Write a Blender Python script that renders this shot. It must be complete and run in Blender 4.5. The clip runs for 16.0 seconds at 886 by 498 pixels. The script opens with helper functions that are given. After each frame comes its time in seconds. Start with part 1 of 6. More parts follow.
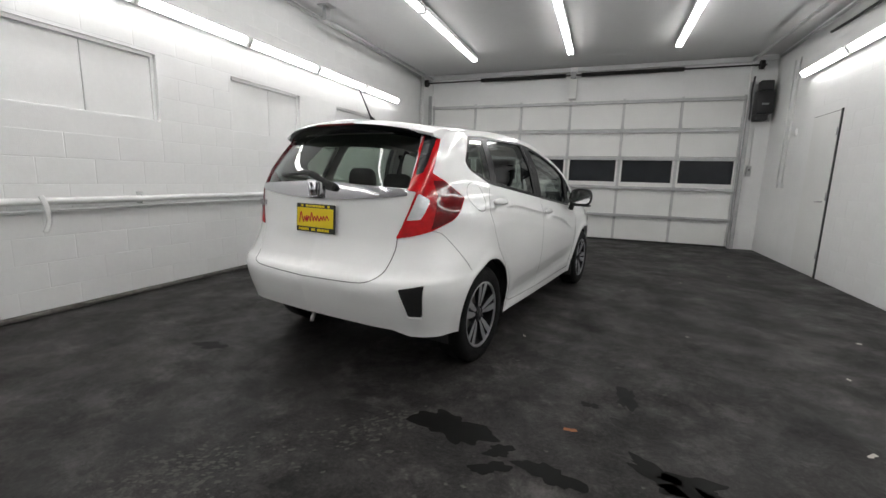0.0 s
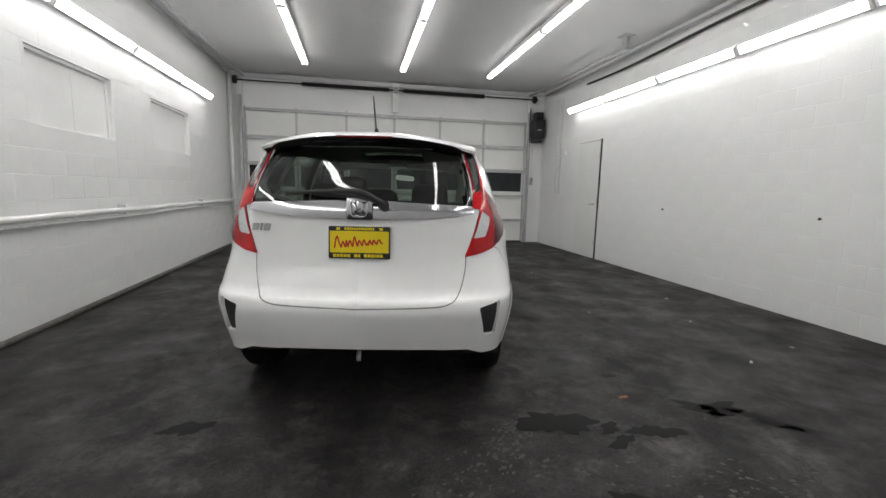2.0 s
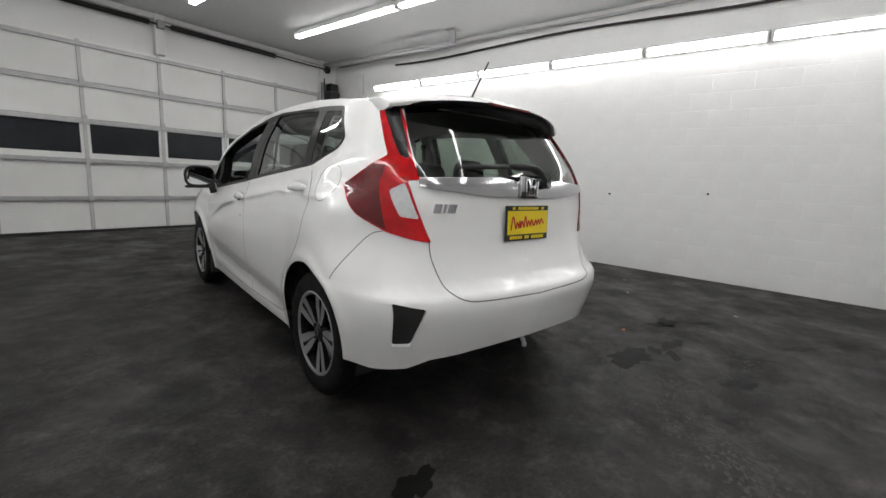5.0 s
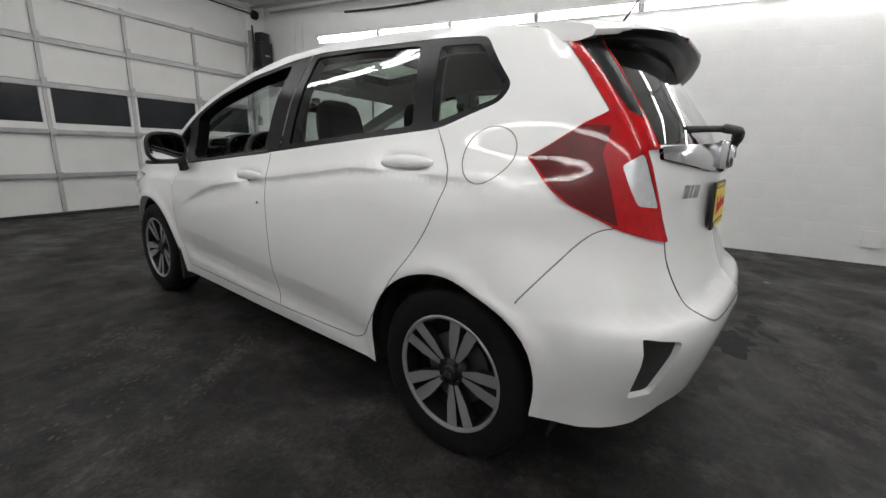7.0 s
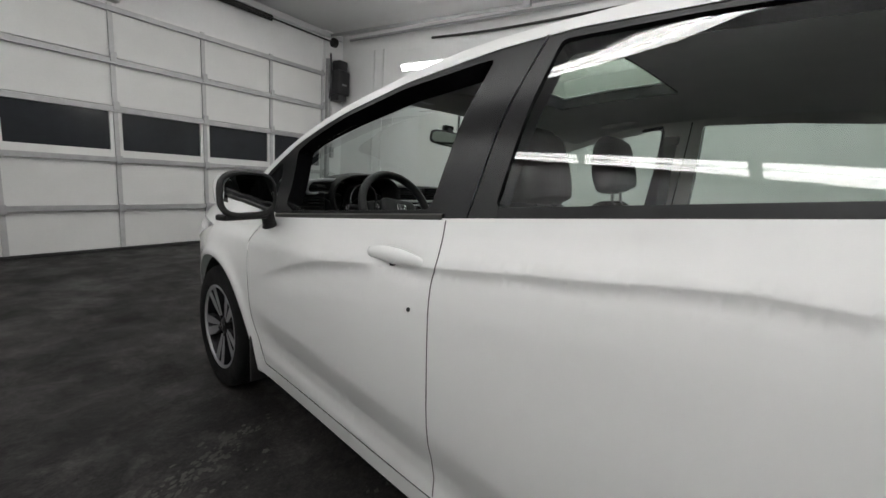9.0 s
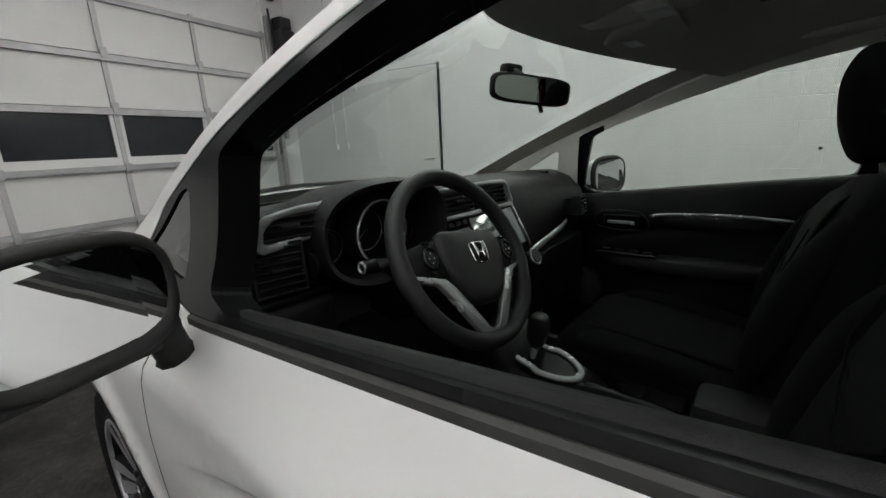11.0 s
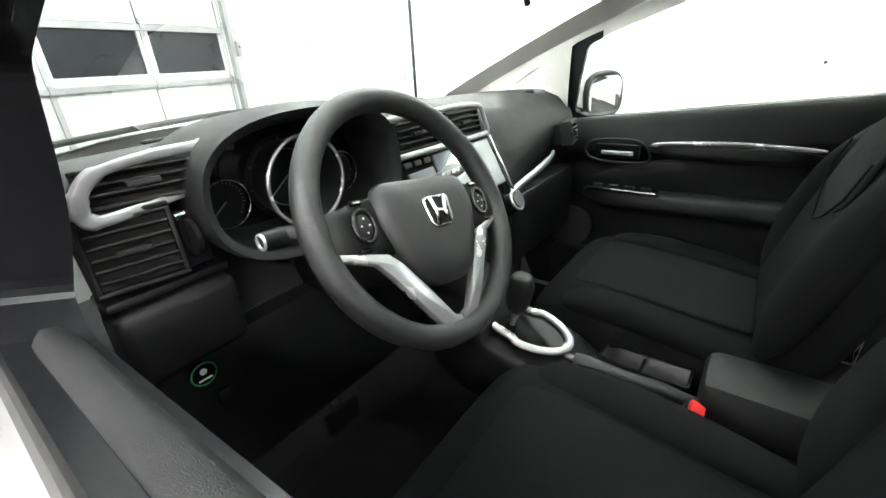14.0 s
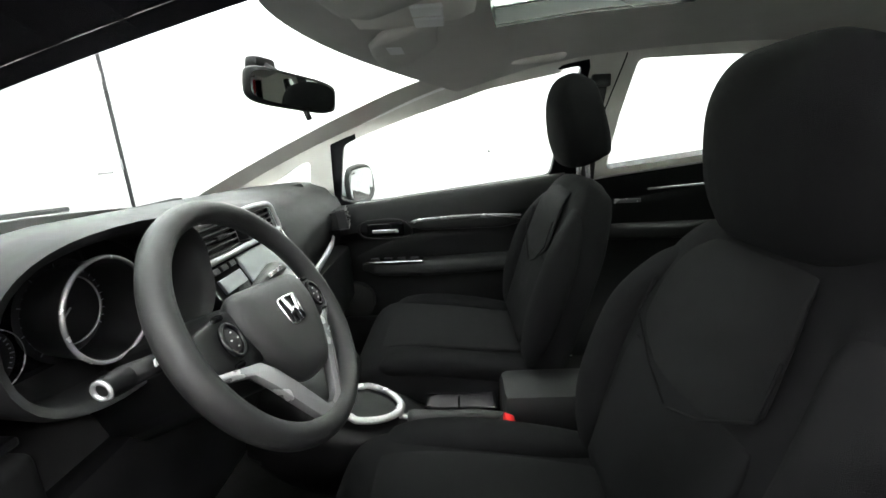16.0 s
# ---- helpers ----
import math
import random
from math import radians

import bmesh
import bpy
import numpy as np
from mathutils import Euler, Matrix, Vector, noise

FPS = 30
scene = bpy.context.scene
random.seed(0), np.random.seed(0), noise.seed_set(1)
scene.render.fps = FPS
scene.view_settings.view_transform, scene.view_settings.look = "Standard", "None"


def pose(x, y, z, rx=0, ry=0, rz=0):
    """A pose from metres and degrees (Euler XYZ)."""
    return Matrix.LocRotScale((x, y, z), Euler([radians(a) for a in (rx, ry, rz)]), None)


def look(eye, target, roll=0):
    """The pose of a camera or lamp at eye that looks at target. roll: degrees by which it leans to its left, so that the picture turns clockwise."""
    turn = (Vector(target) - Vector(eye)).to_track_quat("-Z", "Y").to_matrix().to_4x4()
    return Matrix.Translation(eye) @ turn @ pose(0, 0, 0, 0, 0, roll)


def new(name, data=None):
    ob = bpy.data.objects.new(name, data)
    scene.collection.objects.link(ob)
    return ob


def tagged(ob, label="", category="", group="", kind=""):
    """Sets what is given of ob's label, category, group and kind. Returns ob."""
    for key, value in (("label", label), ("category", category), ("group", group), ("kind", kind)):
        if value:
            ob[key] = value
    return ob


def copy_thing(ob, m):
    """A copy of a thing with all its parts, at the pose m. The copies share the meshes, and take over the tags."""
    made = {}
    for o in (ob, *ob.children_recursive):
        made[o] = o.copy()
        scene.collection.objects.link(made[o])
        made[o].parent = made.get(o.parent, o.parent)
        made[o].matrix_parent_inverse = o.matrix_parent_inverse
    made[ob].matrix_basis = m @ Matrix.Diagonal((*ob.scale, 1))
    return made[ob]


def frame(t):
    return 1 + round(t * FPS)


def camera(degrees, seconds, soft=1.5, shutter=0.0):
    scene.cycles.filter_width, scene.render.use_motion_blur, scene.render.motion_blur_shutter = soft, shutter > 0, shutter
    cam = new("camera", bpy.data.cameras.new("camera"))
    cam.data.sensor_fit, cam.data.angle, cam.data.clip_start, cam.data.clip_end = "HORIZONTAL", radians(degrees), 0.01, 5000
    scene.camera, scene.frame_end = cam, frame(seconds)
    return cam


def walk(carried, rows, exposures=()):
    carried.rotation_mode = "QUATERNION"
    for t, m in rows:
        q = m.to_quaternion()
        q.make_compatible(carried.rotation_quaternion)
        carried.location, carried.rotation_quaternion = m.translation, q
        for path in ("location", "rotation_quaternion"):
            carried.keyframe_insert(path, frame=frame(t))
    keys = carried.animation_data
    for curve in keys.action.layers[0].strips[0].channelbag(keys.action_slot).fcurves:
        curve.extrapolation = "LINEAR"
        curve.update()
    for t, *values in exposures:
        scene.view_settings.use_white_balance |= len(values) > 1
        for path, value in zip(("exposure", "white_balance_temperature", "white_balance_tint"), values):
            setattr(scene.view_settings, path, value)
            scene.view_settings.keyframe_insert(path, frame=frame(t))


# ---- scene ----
cam = camera(93.0, 16.0, soft=1.5)
PATH = [
    (0, (1.412, -2.616, 1.139), (0.721, -0.768, 0.809), 1.6),
    (0.5, (1.069, -2.724, 1.138), (0.679, -0.786, 0.836), 2.5),
    (1, (0.669, -2.789, 1.141), (0.526, -0.814, 0.860), 2.7),
    (1.5, (0.269, -2.840, 1.152), (0.441, -0.871, 0.846), 2.4),
    (2, (-0.146, -2.756, 1.164), (0.254, -0.816, 0.888), 1.3),
    (2.5, (-0.563, -2.707, 1.161), (0.076, -0.833, 0.883), 0.7),
    (3, (-0.897, -2.538, 1.152), (-0.001, -0.777, 0.842), 1.0),
    (3.2, (-1.022, -2.444, 1.153), (-0.056, -0.723, 0.824), 2.7),
    (5.3, (-1.996, -1.370, 1.082), (-0.419, -0.197, 0.710), 2.7),
    (5.5, (-2.003, -1.244, 1.081), (-0.416, -0.098, 0.669), 3.0),
    (6, (-2.035, -0.956, 1.064), (-0.404, 0.107, 0.608), 3.4),
    (6.5, (-2.073, -0.677, 1.057), (-0.372, 0.271, 0.603), 3.0),
    (7, (-1.971, -0.412, 1.055), (-0.238, 0.469, 0.585), 2.2),
    (7.5, (-1.879, -0.161, 1.052), (-0.120, 0.653, 0.558), 3.6),
    (8, (-1.791, 0.121, 1.061), (-0.030, 0.947, 0.595), 2.9),
    (8.5, (-1.597, 0.382, 1.085), (0.078, 1.397, 0.681), 4.2),
    (9, (-1.424, 0.653, 1.098), (0.233, 1.724, 0.767), 3.8),
    (9.2, (-1.376, 0.754, 1.123), (0.302, 1.786, 0.776), 1.5),
    (11.3, (-0.658, 1.492, 1.163), (1.026, 2.435, 0.636), -2.9),
    (11.5, (-0.605, 1.506, 1.159), (1.029, 2.494, 0.565), -1.6),
    (12, (-0.532, 1.522, 1.144), (1.034, 2.513, 0.391), -1.8),
    (12.5, (-0.514, 1.523, 1.138), (1.041, 2.479, 0.320), -2.7),
    (13, (-0.510, 1.524, 1.133), (1.034, 2.471, 0.286), -2.8),
    (13.5, (-0.507, 1.522, 1.130), (1.046, 2.455, 0.283), -3.0),
    (14, (-0.518, 1.520, 1.141), (1.113, 2.342, 0.326), -3.2),
    (14.5, (-0.556, 1.566, 1.157), (1.239, 2.051, 0.419), -4.3),
    (15, (-0.582, 1.611, 1.165), (1.297, 1.756, 0.495), -4.4),
    (15.5, (-0.603, 1.627, 1.178), (1.303, 1.489, 0.589), -3.3),
    (16, (-0.616, 1.633, 1.184), (1.293, 1.345, 0.659), -2.8),
]
EXPOSURES = [(0.0, -0.05), (9.2, -0.1), (11.3, -0.1), (11.5, -0.02), (12.0, 0.8), (12.5, 1.4), (13.0, 2.05), (13.5, 2.4), (14.0, 2.7), (14.5, 2.88), (15.2, 2.75), (16.0, 2.42)]
walk(cam, [(t, look(eye, target, roll)) for t, eye, target, roll in PATH], EXPOSURES)
# ---- light: a closed room, lit by its own fluorescent tubes ----
world = bpy.data.worlds.new("world")
scene.world = world
world.use_nodes = True
world.node_tree.nodes["Background"].inputs[0].default_value = (0.02, 0.02, 0.022, 1)
world.node_tree.nodes["Background"].inputs[1].default_value = 0.05
TUBE_STRENGTH = 14.0


# ---- materials ----
def pbr(name, col, rough=0.5, metal=0.0, coat=0.0, var=0.12, scale=6.0, fine=90.0, bump=0.0, bscale=200.0, rvar=0.1, spec=0.5, trans=0.0, alpha=1.0, ior=1.45):
    """A surface with colour and gloss varied at two scales, and a fine relief."""
    m = bpy.data.materials.new(name)
    m.use_nodes = True
    nt = m.node_tree
    b = nt.nodes["Principled BSDF"]
    b.inputs["Base Color"].default_value = (*col, 1)
    b.inputs["Roughness"].default_value = rough
    b.inputs["Metallic"].default_value = metal
    b.inputs["Coat Weight"].default_value = coat
    b.inputs["Coat Roughness"].default_value = 0.03
    b.inputs["Specular IOR Level"].default_value = spec
    b.inputs["Transmission Weight"].default_value = trans
    b.inputs["IOR"].default_value = ior
    if var > 0 or bump > 0:
        co = nt.nodes.new("ShaderNodeTexCoord")
        n1 = nt.nodes.new("ShaderNodeTexNoise")
        n1.inputs["Scale"].default_value = scale
        n1.inputs["Detail"].default_value = 5
        n2 = nt.nodes.new("ShaderNodeTexNoise")
        n2.inputs["Scale"].default_value = fine
        n2.inputs["Detail"].default_value = 3
        for n in (n1, n2):
            nt.links.new(co.outputs["Object"], n.inputs["Vector"])
        add = nt.nodes.new("ShaderNodeMath")
        add.operation = "MULTIPLY_ADD"
        add.inputs[1].default_value = 0.35
        nt.links.new(n2.outputs["Fac"], add.inputs[0])
        nt.links.new(n1.outputs["Fac"], add.inputs[2])
        ramp = nt.nodes.new("ShaderNodeMapRange")
        ramp.inputs["From Min"].default_value = 0.35
        ramp.inputs["From Max"].default_value = 1.0
        ramp.inputs["To Min"].default_value = 1 - var
        ramp.inputs["To Max"].default_value = 1 + var
        nt.links.new(add.outputs[0], ramp.inputs["Value"])
        mul = nt.nodes.new("ShaderNodeVectorMath")
        mul.operation = "SCALE"
        mul.inputs[0].default_value = col
        nt.links.new(ramp.outputs[0], mul.inputs["Scale"])
        nt.links.new(mul.outputs[0], b.inputs["Base Color"])
        rr = nt.nodes.new("ShaderNodeMapRange")
        rr.inputs["From Min"].default_value = 0.3
        rr.inputs["From Max"].default_value = 0.7
        rr.inputs["To Min"].default_value = max(0.02, rough * (1 - rvar))
        rr.inputs["To Max"].default_value = min(1, rough * (1 + rvar))
        nt.links.new(n1.outputs["Fac"], rr.inputs["Value"])
        nt.links.new(rr.outputs[0], b.inputs["Roughness"])
        if bump > 0:
            nb = nt.nodes.new("ShaderNodeTexNoise")
            nb.inputs["Scale"].default_value = bscale
            nb.inputs["Detail"].default_value = 4
            nt.links.new(co.outputs["Object"], nb.inputs["Vector"])
            bp = nt.nodes.new("ShaderNodeBump")
            bp.inputs["Strength"].default_value = bump
            bp.inputs["Distance"].default_value = 0.004
            nt.links.new(nb.outputs["Fac"], bp.inputs["Height"])
            nt.links.new(bp.outputs[0], b.inputs["Normal"])
    return m


def clear_glass(name, tint, mirror=0.03):
    """Thin tinted pane: it lets light straight through and mirrors a little, more at a glancing angle."""
    m = bpy.data.materials.new(name)
    m.use_nodes = True
    nt = m.node_tree
    nt.nodes.clear()
    out = nt.nodes.new("ShaderNodeOutputMaterial")
    mix = nt.nodes.new("ShaderNodeMixShader")
    tr = nt.nodes.new("ShaderNodeBsdfTransparent")
    gl = nt.nodes.new("ShaderNodeBsdfGlossy")
    lw = nt.nodes.new("ShaderNodeLayerWeight")
    lw.inputs["Blend"].default_value = 0.5
    fr = nt.nodes.new("ShaderNodeMath")
    fr.operation = "POWER"
    fr.inputs[1].default_value = 4.0
    nt.links.new(lw.outputs["Facing"], fr.inputs[0])
    tr.inputs["Color"].default_value = (*tint, 1)
    gl.inputs["Roughness"].default_value = 0.0
    gl.inputs["Color"].default_value = (1, 1, 1, 1)
    add = nt.nodes.new("ShaderNodeMath")
    add.inputs[1].default_value = mirror
    nt.links.new(fr.outputs[0], add.inputs[0])
    nt.links.new(add.outputs[0], mix.inputs[0])
    nt.links.new(tr.outputs[0], mix.inputs[1])
    nt.links.new(gl.outputs[0], mix.inputs[2])
    nt.links.new(mix.outputs[0], out.inputs[0])
    return m


def glow(name, col, strength):
    m = bpy.data.materials.new(name)
    m.use_nodes = True
    b = m.node_tree.nodes["Principled BSDF"]
    b.inputs["Base Color"].default_value = (*col, 1)
    b.inputs["Emission Color"].default_value = (*col, 1)
    b.inputs["Emission Strength"].default_value = strength
    return m


M_WALL = pbr("painted_block", (0.725, 0.725, 0.72), 0.5, var=0.07, scale=1.6, fine=30, bump=0.25, bscale=120)
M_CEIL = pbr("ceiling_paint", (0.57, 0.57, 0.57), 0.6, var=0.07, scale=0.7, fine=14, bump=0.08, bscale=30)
M_DOORP = pbr("door_panel_paint", (0.70, 0.70, 0.685), 0.5, var=0.06, scale=2.0, fine=40, bump=0.12, bscale=300)
M_STEEL = pbr("galvanised_steel", (0.42, 0.42, 0.425), 0.48, 0.6, var=0.2, scale=8, fine=60)
M_STILE = pbr("zinc_stile", (0.46, 0.46, 0.46), 0.5, 0.2, var=0.15, scale=9, fine=60)
M_PIPE = pbr("painted_pipe", (0.72, 0.72, 0.71), 0.45, var=0.1, scale=7, fine=60, bump=0.2, bscale=40)
M_DARKPAINT = pbr("black_enamel", (0.02, 0.02, 0.022), 0.4, var=0.2)
M_DARKSTEEL = pbr("oily_spring_steel", (0.035, 0.033, 0.032), 0.5, 0.6, var=0.3, scale=30)
M_NIGHT = pbr("dark_door_glass", (0.012, 0.014, 0.018), 0.12, var=0.2)
M_FIXTURE = pbr("fixture_enamel", (0.8, 0.8, 0.8), 0.35, var=0.03)
M_TUBE = glow("lit_tube", (1.0, 0.994, 0.982), TUBE_STRENGTH)
M_RUBBERSEAL = pbr("door_seal", (0.03, 0.03, 0.03), 0.7, var=0.2)
M_OIL = pbr("oil_stain", (0.0042, 0.004, 0.0038), 0.5, var=0.6, scale=14, spec=0.12)
M_PALE = pbr("scraped_concrete", (0.12, 0.115, 0.105), 0.75, var=0.6, scale=25, fine=140)
M_LITTER = pbr("pale_litter", (0.5, 0.47, 0.42), 0.7, var=0.3)
M_LEAF = pbr("dry_leaf", (0.25, 0.09, 0.03), 0.7, var=0.3)


def floor_material():
    m = pbr("stained_concrete_floor", (0.045, 0.044, 0.044), 0.42, var=0.0)
    nt = m.node_tree
    b = nt.nodes["Principled BSDF"]
    co = nt.nodes.new("ShaderNodeTexCoord")

    def noise_at(scale, detail, rough=0.6, dist=0.0):
        n = nt.nodes.new("ShaderNodeTexNoise")
        n.inputs["Scale"].default_value = scale
        n.inputs["Detail"].default_value = detail
        n.inputs["Roughness"].default_value = rough
        n.inputs["Distortion"].default_value = dist
        nt.links.new(co.outputs["Object"], n.inputs["Vector"])
        return n.outputs["Fac"]

    def ramp(src, stops):
        r = nt.nodes.new("ShaderNodeValToRGB")
        r.color_ramp.elements[0].position, r.color_ramp.elements[0].color = stops[0][0], (*[stops[0][1]] * 3, 1)
        r.color_ramp.elements[1].position, r.color_ramp.elements[1].color = stops[-1][0], (*[stops[-1][1]] * 3, 1)
        for p, v in stops[1:-1]:
            r.color_ramp.elements.new(p).color = (v, v, v, 1)
        nt.links.new(src, r.inputs[0])
        return r.outputs[0]

    def mix(kind, a, c, f=1.0):
        x = nt.nodes.new("ShaderNodeMix")
        x.data_type, x.blend_type = "RGBA", kind
        x.inputs["Factor"].default_value = f
        nt.links.new(a, x.inputs["A"])
        nt.links.new(c, x.inputs["B"])
        return x.outputs["Result"]

    broad = ramp(noise_at(2.0, 13, 0.80, 0.2), [(0.32, 0.005), (0.45, 0.011), (0.55, 0.021), (0.72, 0.042)])
    grit = ramp(noise_at(55, 9, 0.85), [(0.3, 0.35), (0.5, 0.85), (0.60, 1.6), (0.74, 3.4)])
    scrape = ramp(noise_at(3.0, 12, 0.78, 0.2), [(0.0, 0.0), (0.50, 0.0), (0.58, 0.016), (0.66, 0.045), (0.8, 0.10)])
    col = mix("ADD", mix("MULTIPLY", broad, grit), scrape)
    tint = nt.nodes.new("ShaderNodeVectorMath")
    tint.operation = "MULTIPLY"
    tint.inputs[1].default_value = (1.28, 1.18, 1.15)
    nt.links.new(col, tint.inputs[0])
    nt.links.new(tint.outputs[0], b.inputs["Base Color"])
    nt.links.new(ramp(noise_at(1.7, 9, 0.7, 0.1), [(0.35, 0.36), (0.5, 0.55), (0.65, 0.75)]), b.inputs["Roughness"])
    b.inputs["Specular IOR Level"].default_value = 0.22
    bp = nt.nodes.new("ShaderNodeBump")
    bp.inputs["Strength"].default_value = 0.6
    bp.inputs["Distance"].default_value = 0.004
    nt.links.new(noise_at(60, 8, 0.75), bp.inputs["Height"])
    nt.links.new(bp.outputs[0], b.inputs["Normal"])
    return m


M_FLOOR = floor_material()


# ---- mesh helpers ----
def link_mesh(name, verts, faces, material, parent=None, smooth=False, label="", normals=None, angle=None):
    me = bpy.data.meshes.new(name)
    me.from_pydata([tuple(v) for v in verts], [], [tuple(f) for f in faces])
    me.materials.append(material)
    if smooth:
        me.polygons.foreach_set("use_smooth", [True] * len(me.polygons))
    if angle is not None:
        me.set_sharp_from_angle(angle=radians(angle))
    me.update()
    if normals is not None:
        me.normals_split_custom_set_from_vertices([tuple(n) for n in normals])
    ob = new(name, me)
    if parent is not None:
        ob.parent = parent
    if label:
        ob["label"] = label
    return ob


def part(name, bm, material, parent=None, label="", smooth=False, angle=None):
    me = bpy.data.meshes.new(name)
    bm.normal_update()
    bm.to_mesh(me)
    bm.free()
    me.materials.append(material)
    if smooth or angle is not None:
        me.polygons.foreach_set("use_smooth", [True] * len(me.polygons))
    if angle is not None:
        me.set_sharp_from_angle(angle=radians(angle))
    ob = new(name, me)
    if parent is not None:
        ob.parent = parent
    if label:
        ob["label"] = label
    return ob


def add_box(bm, lo, hi, bevel=0.0, m=None, seg=2):
    r = bmesh.ops.create_cube(bm, size=1.0)
    vs = r["verts"]
    c = [(a + b) / 2 for a, b in zip(lo, hi)]
    s = [max(1e-4, b - a) for a, b in zip(lo, hi)]
    bmesh.ops.transform(bm, matrix=Matrix.LocRotScale(c, None, s), verts=vs)
    if bevel > 0:
        es = list({e for v in vs for e in v.link_edges})
        out = bmesh.ops.bevel(bm, geom=es, offset=bevel, segments=seg, affect="EDGES", profile=0.5)
        vs = list({v for f in out["faces"] for v in f.verts} | {v for v in vs if v.is_valid})
    if m is not None:
        bmesh.ops.transform(bm, matrix=m, verts=vs)
    return vs


def box_bm(lo, hi, bevel=0.0, m=None, seg=2):
    bm = bmesh.new()
    add_box(bm, lo, hi, bevel, m, seg)
    return bm


def add_tube(bm, pts, r, n=10, cap=True, closed=False, squash=None):
    """A round bar along pts; r a number or one radius a point. squash: (wide, high) factors."""
    pts = [Vector(p) for p in pts]
    rs = r if isinstance(r, (list, tuple)) else [r] * len(pts)
    rings, up = [], None
    for i, p in enumerate(pts):
        a = pts[i - 1] if (i or closed) else p
        b = pts[(i + 1) % len(pts)] if (i < len(pts) - 1 or closed) else p
        d = (b - a).normalized()
        if up is None:
            up = Vector((0, 0, 1)) if abs(d.z) < 0.9 else Vector((1, 0, 0))
        side = d.cross(up).normalized()
        up = side.cross(d).normalized()
        w, h = squash or (1, 1)
        rings.append([bm.verts.new(p + side * (rs[i] * w * math.cos(k * 2 * math.pi / n)) + up * (rs[i] * h * math.sin(k * 2 * math.pi / n))) for k in range(n)])
    m = len(rings)
    for i in range(m if closed else m - 1):
        A, B = rings[i], rings[(i + 1) % m]
        for k in range(n):
            bm.faces.new((A[k], A[(k + 1) % n], B[(k + 1) % n], B[k]))
    if cap and not closed:
        bm.faces.new(rings[0][::-1])
        bm.faces.new(rings[-1])
    return bm


def tube_bm(pts, r, n=10, cap=True, closed=False, squash=None):
    return add_tube(bmesh.new(), pts, r, n, cap, closed, squash)


def add_prism(bm, poly, m, depth, bevel=0.0):
    """Extrudes a 2D outline (in m's x, y) by depth along m's z."""
    vs = [bm.verts.new(m @ Vector((x, y, 0))) for x, y in poly]
    f = bm.faces.new(vs)
    ex = bmesh.ops.extrude_face_region(bm, geom=[f])
    nv = [g for g in ex["geom"] if isinstance(g, bmesh.types.BMVert)]
    d = m.to_3x3() @ Vector((0, 0, depth))
    bmesh.ops.translate(bm, vec=d, verts=nv)
    bmesh.ops.recalc_face_normals(bm, faces=bm.faces[:])
    if bevel > 0:
        es = [e for e in bm.edges if all(v in nv for v in e.verts)]
        bmesh.ops.bevel(bm, geom=es, offset=bevel, segments=2, affect="EDGES", profile=0.5)
    return bm


def smooth_line(pts, n=8, closed=False):
    """Catmull-Rom through pts."""
    P = [Vector(p) for p in pts]
    out, m = [], len(P)
    for i in range(m if closed else m - 1):
        p1, p2 = P[i], P[(i + 1) % m]
        p0 = P[i - 1] if (i or closed) else p1 * 2 - p2
        p3 = P[(i + 2) % m] if (i + 2 < m or closed) else p2 * 2 - p1
        for k in range(n):
            t = k / n
            out.append(0.5 * (2 * p1 + (p2 - p0) * t + (2 * p0 - 5 * p1 + 4 * p2 - p3) * t * t + (3 * p1 - p0 - 3 * p2 + p3) * t ** 3))
    if not closed:
        out.append(P[-1])
    return out


def thing(name, label, category, m=None, group="", kind=""):
    ob = new(name)
    ob.empty_display_size = 0.1
    if m is not None:
        ob.matrix_world = m
    return tagged(ob, label, category, group, kind)
# ---- the wash bay ----
XL, XR, YB, YG, ZC = -2.62, 4.05, -7.0, 6.56, 3.40
tagged(part("floor", box_bm((XL - 0.2, YB - 0.2, -0.12), (XR + 0.2, YG + 1.5, 0.0)), M_FLOOR), "dark worn concrete floor with oil and water stains", "floor", kind="structure")
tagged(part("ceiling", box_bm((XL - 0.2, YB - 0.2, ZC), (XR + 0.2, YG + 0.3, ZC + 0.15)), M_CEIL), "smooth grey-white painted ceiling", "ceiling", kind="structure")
WINDOWS = [(-0.95, 0.33), (1.19, 2.36), (3.22, 4.40)]


def wall_left():
    bm = bmesh.new()
    y = YB
    for a, b in WINDOWS:
        add_box(bm, (XL - 0.2, y, 0), (XL - 0.0014, a, ZC))
        add_box(bm, (XL - 0.2, a, 0), (XL - 0.0014, b, 1.60))
        add_box(bm, (XL - 0.2, a, 2.21), (XL - 0.0014, b, ZC))
        y = b
    add_box(bm, (XL - 0.2, y, 0), (XL - 0.0014, YG + 0.3, ZC))
    return tagged(part("wall_west", bm, M_WALL), "white painted concrete block wall with three boarded window openings", "wall", kind="structure")


WALL_W = wall_left()
WALL_E = tagged(part("wall_east", box_bm((XR + 0.0014, YB, 0), (XR + 0.2, YG + 0.3, ZC)), M_WALL), "long white painted concrete block wall", "wall", kind="structure")
tagged(part("wall_south", box_bm((XL - 0.2, YB - 0.2, 0), (XR + 0.2, YB, ZC)), M_WALL), "plain white painted wall", "wall", kind="structure")
bm = bmesh.new()
add_box(bm, (XL, YG - 0.02, 0), (-2.36, YG + 0.2, ZC))
add_box(bm, (3.66, YG - 0.02, 0), (XR, YG + 0.2, ZC))
add_box(bm, (-2.36, YG + 0.05, 2.74), (3.66, YG + 0.2, ZC))
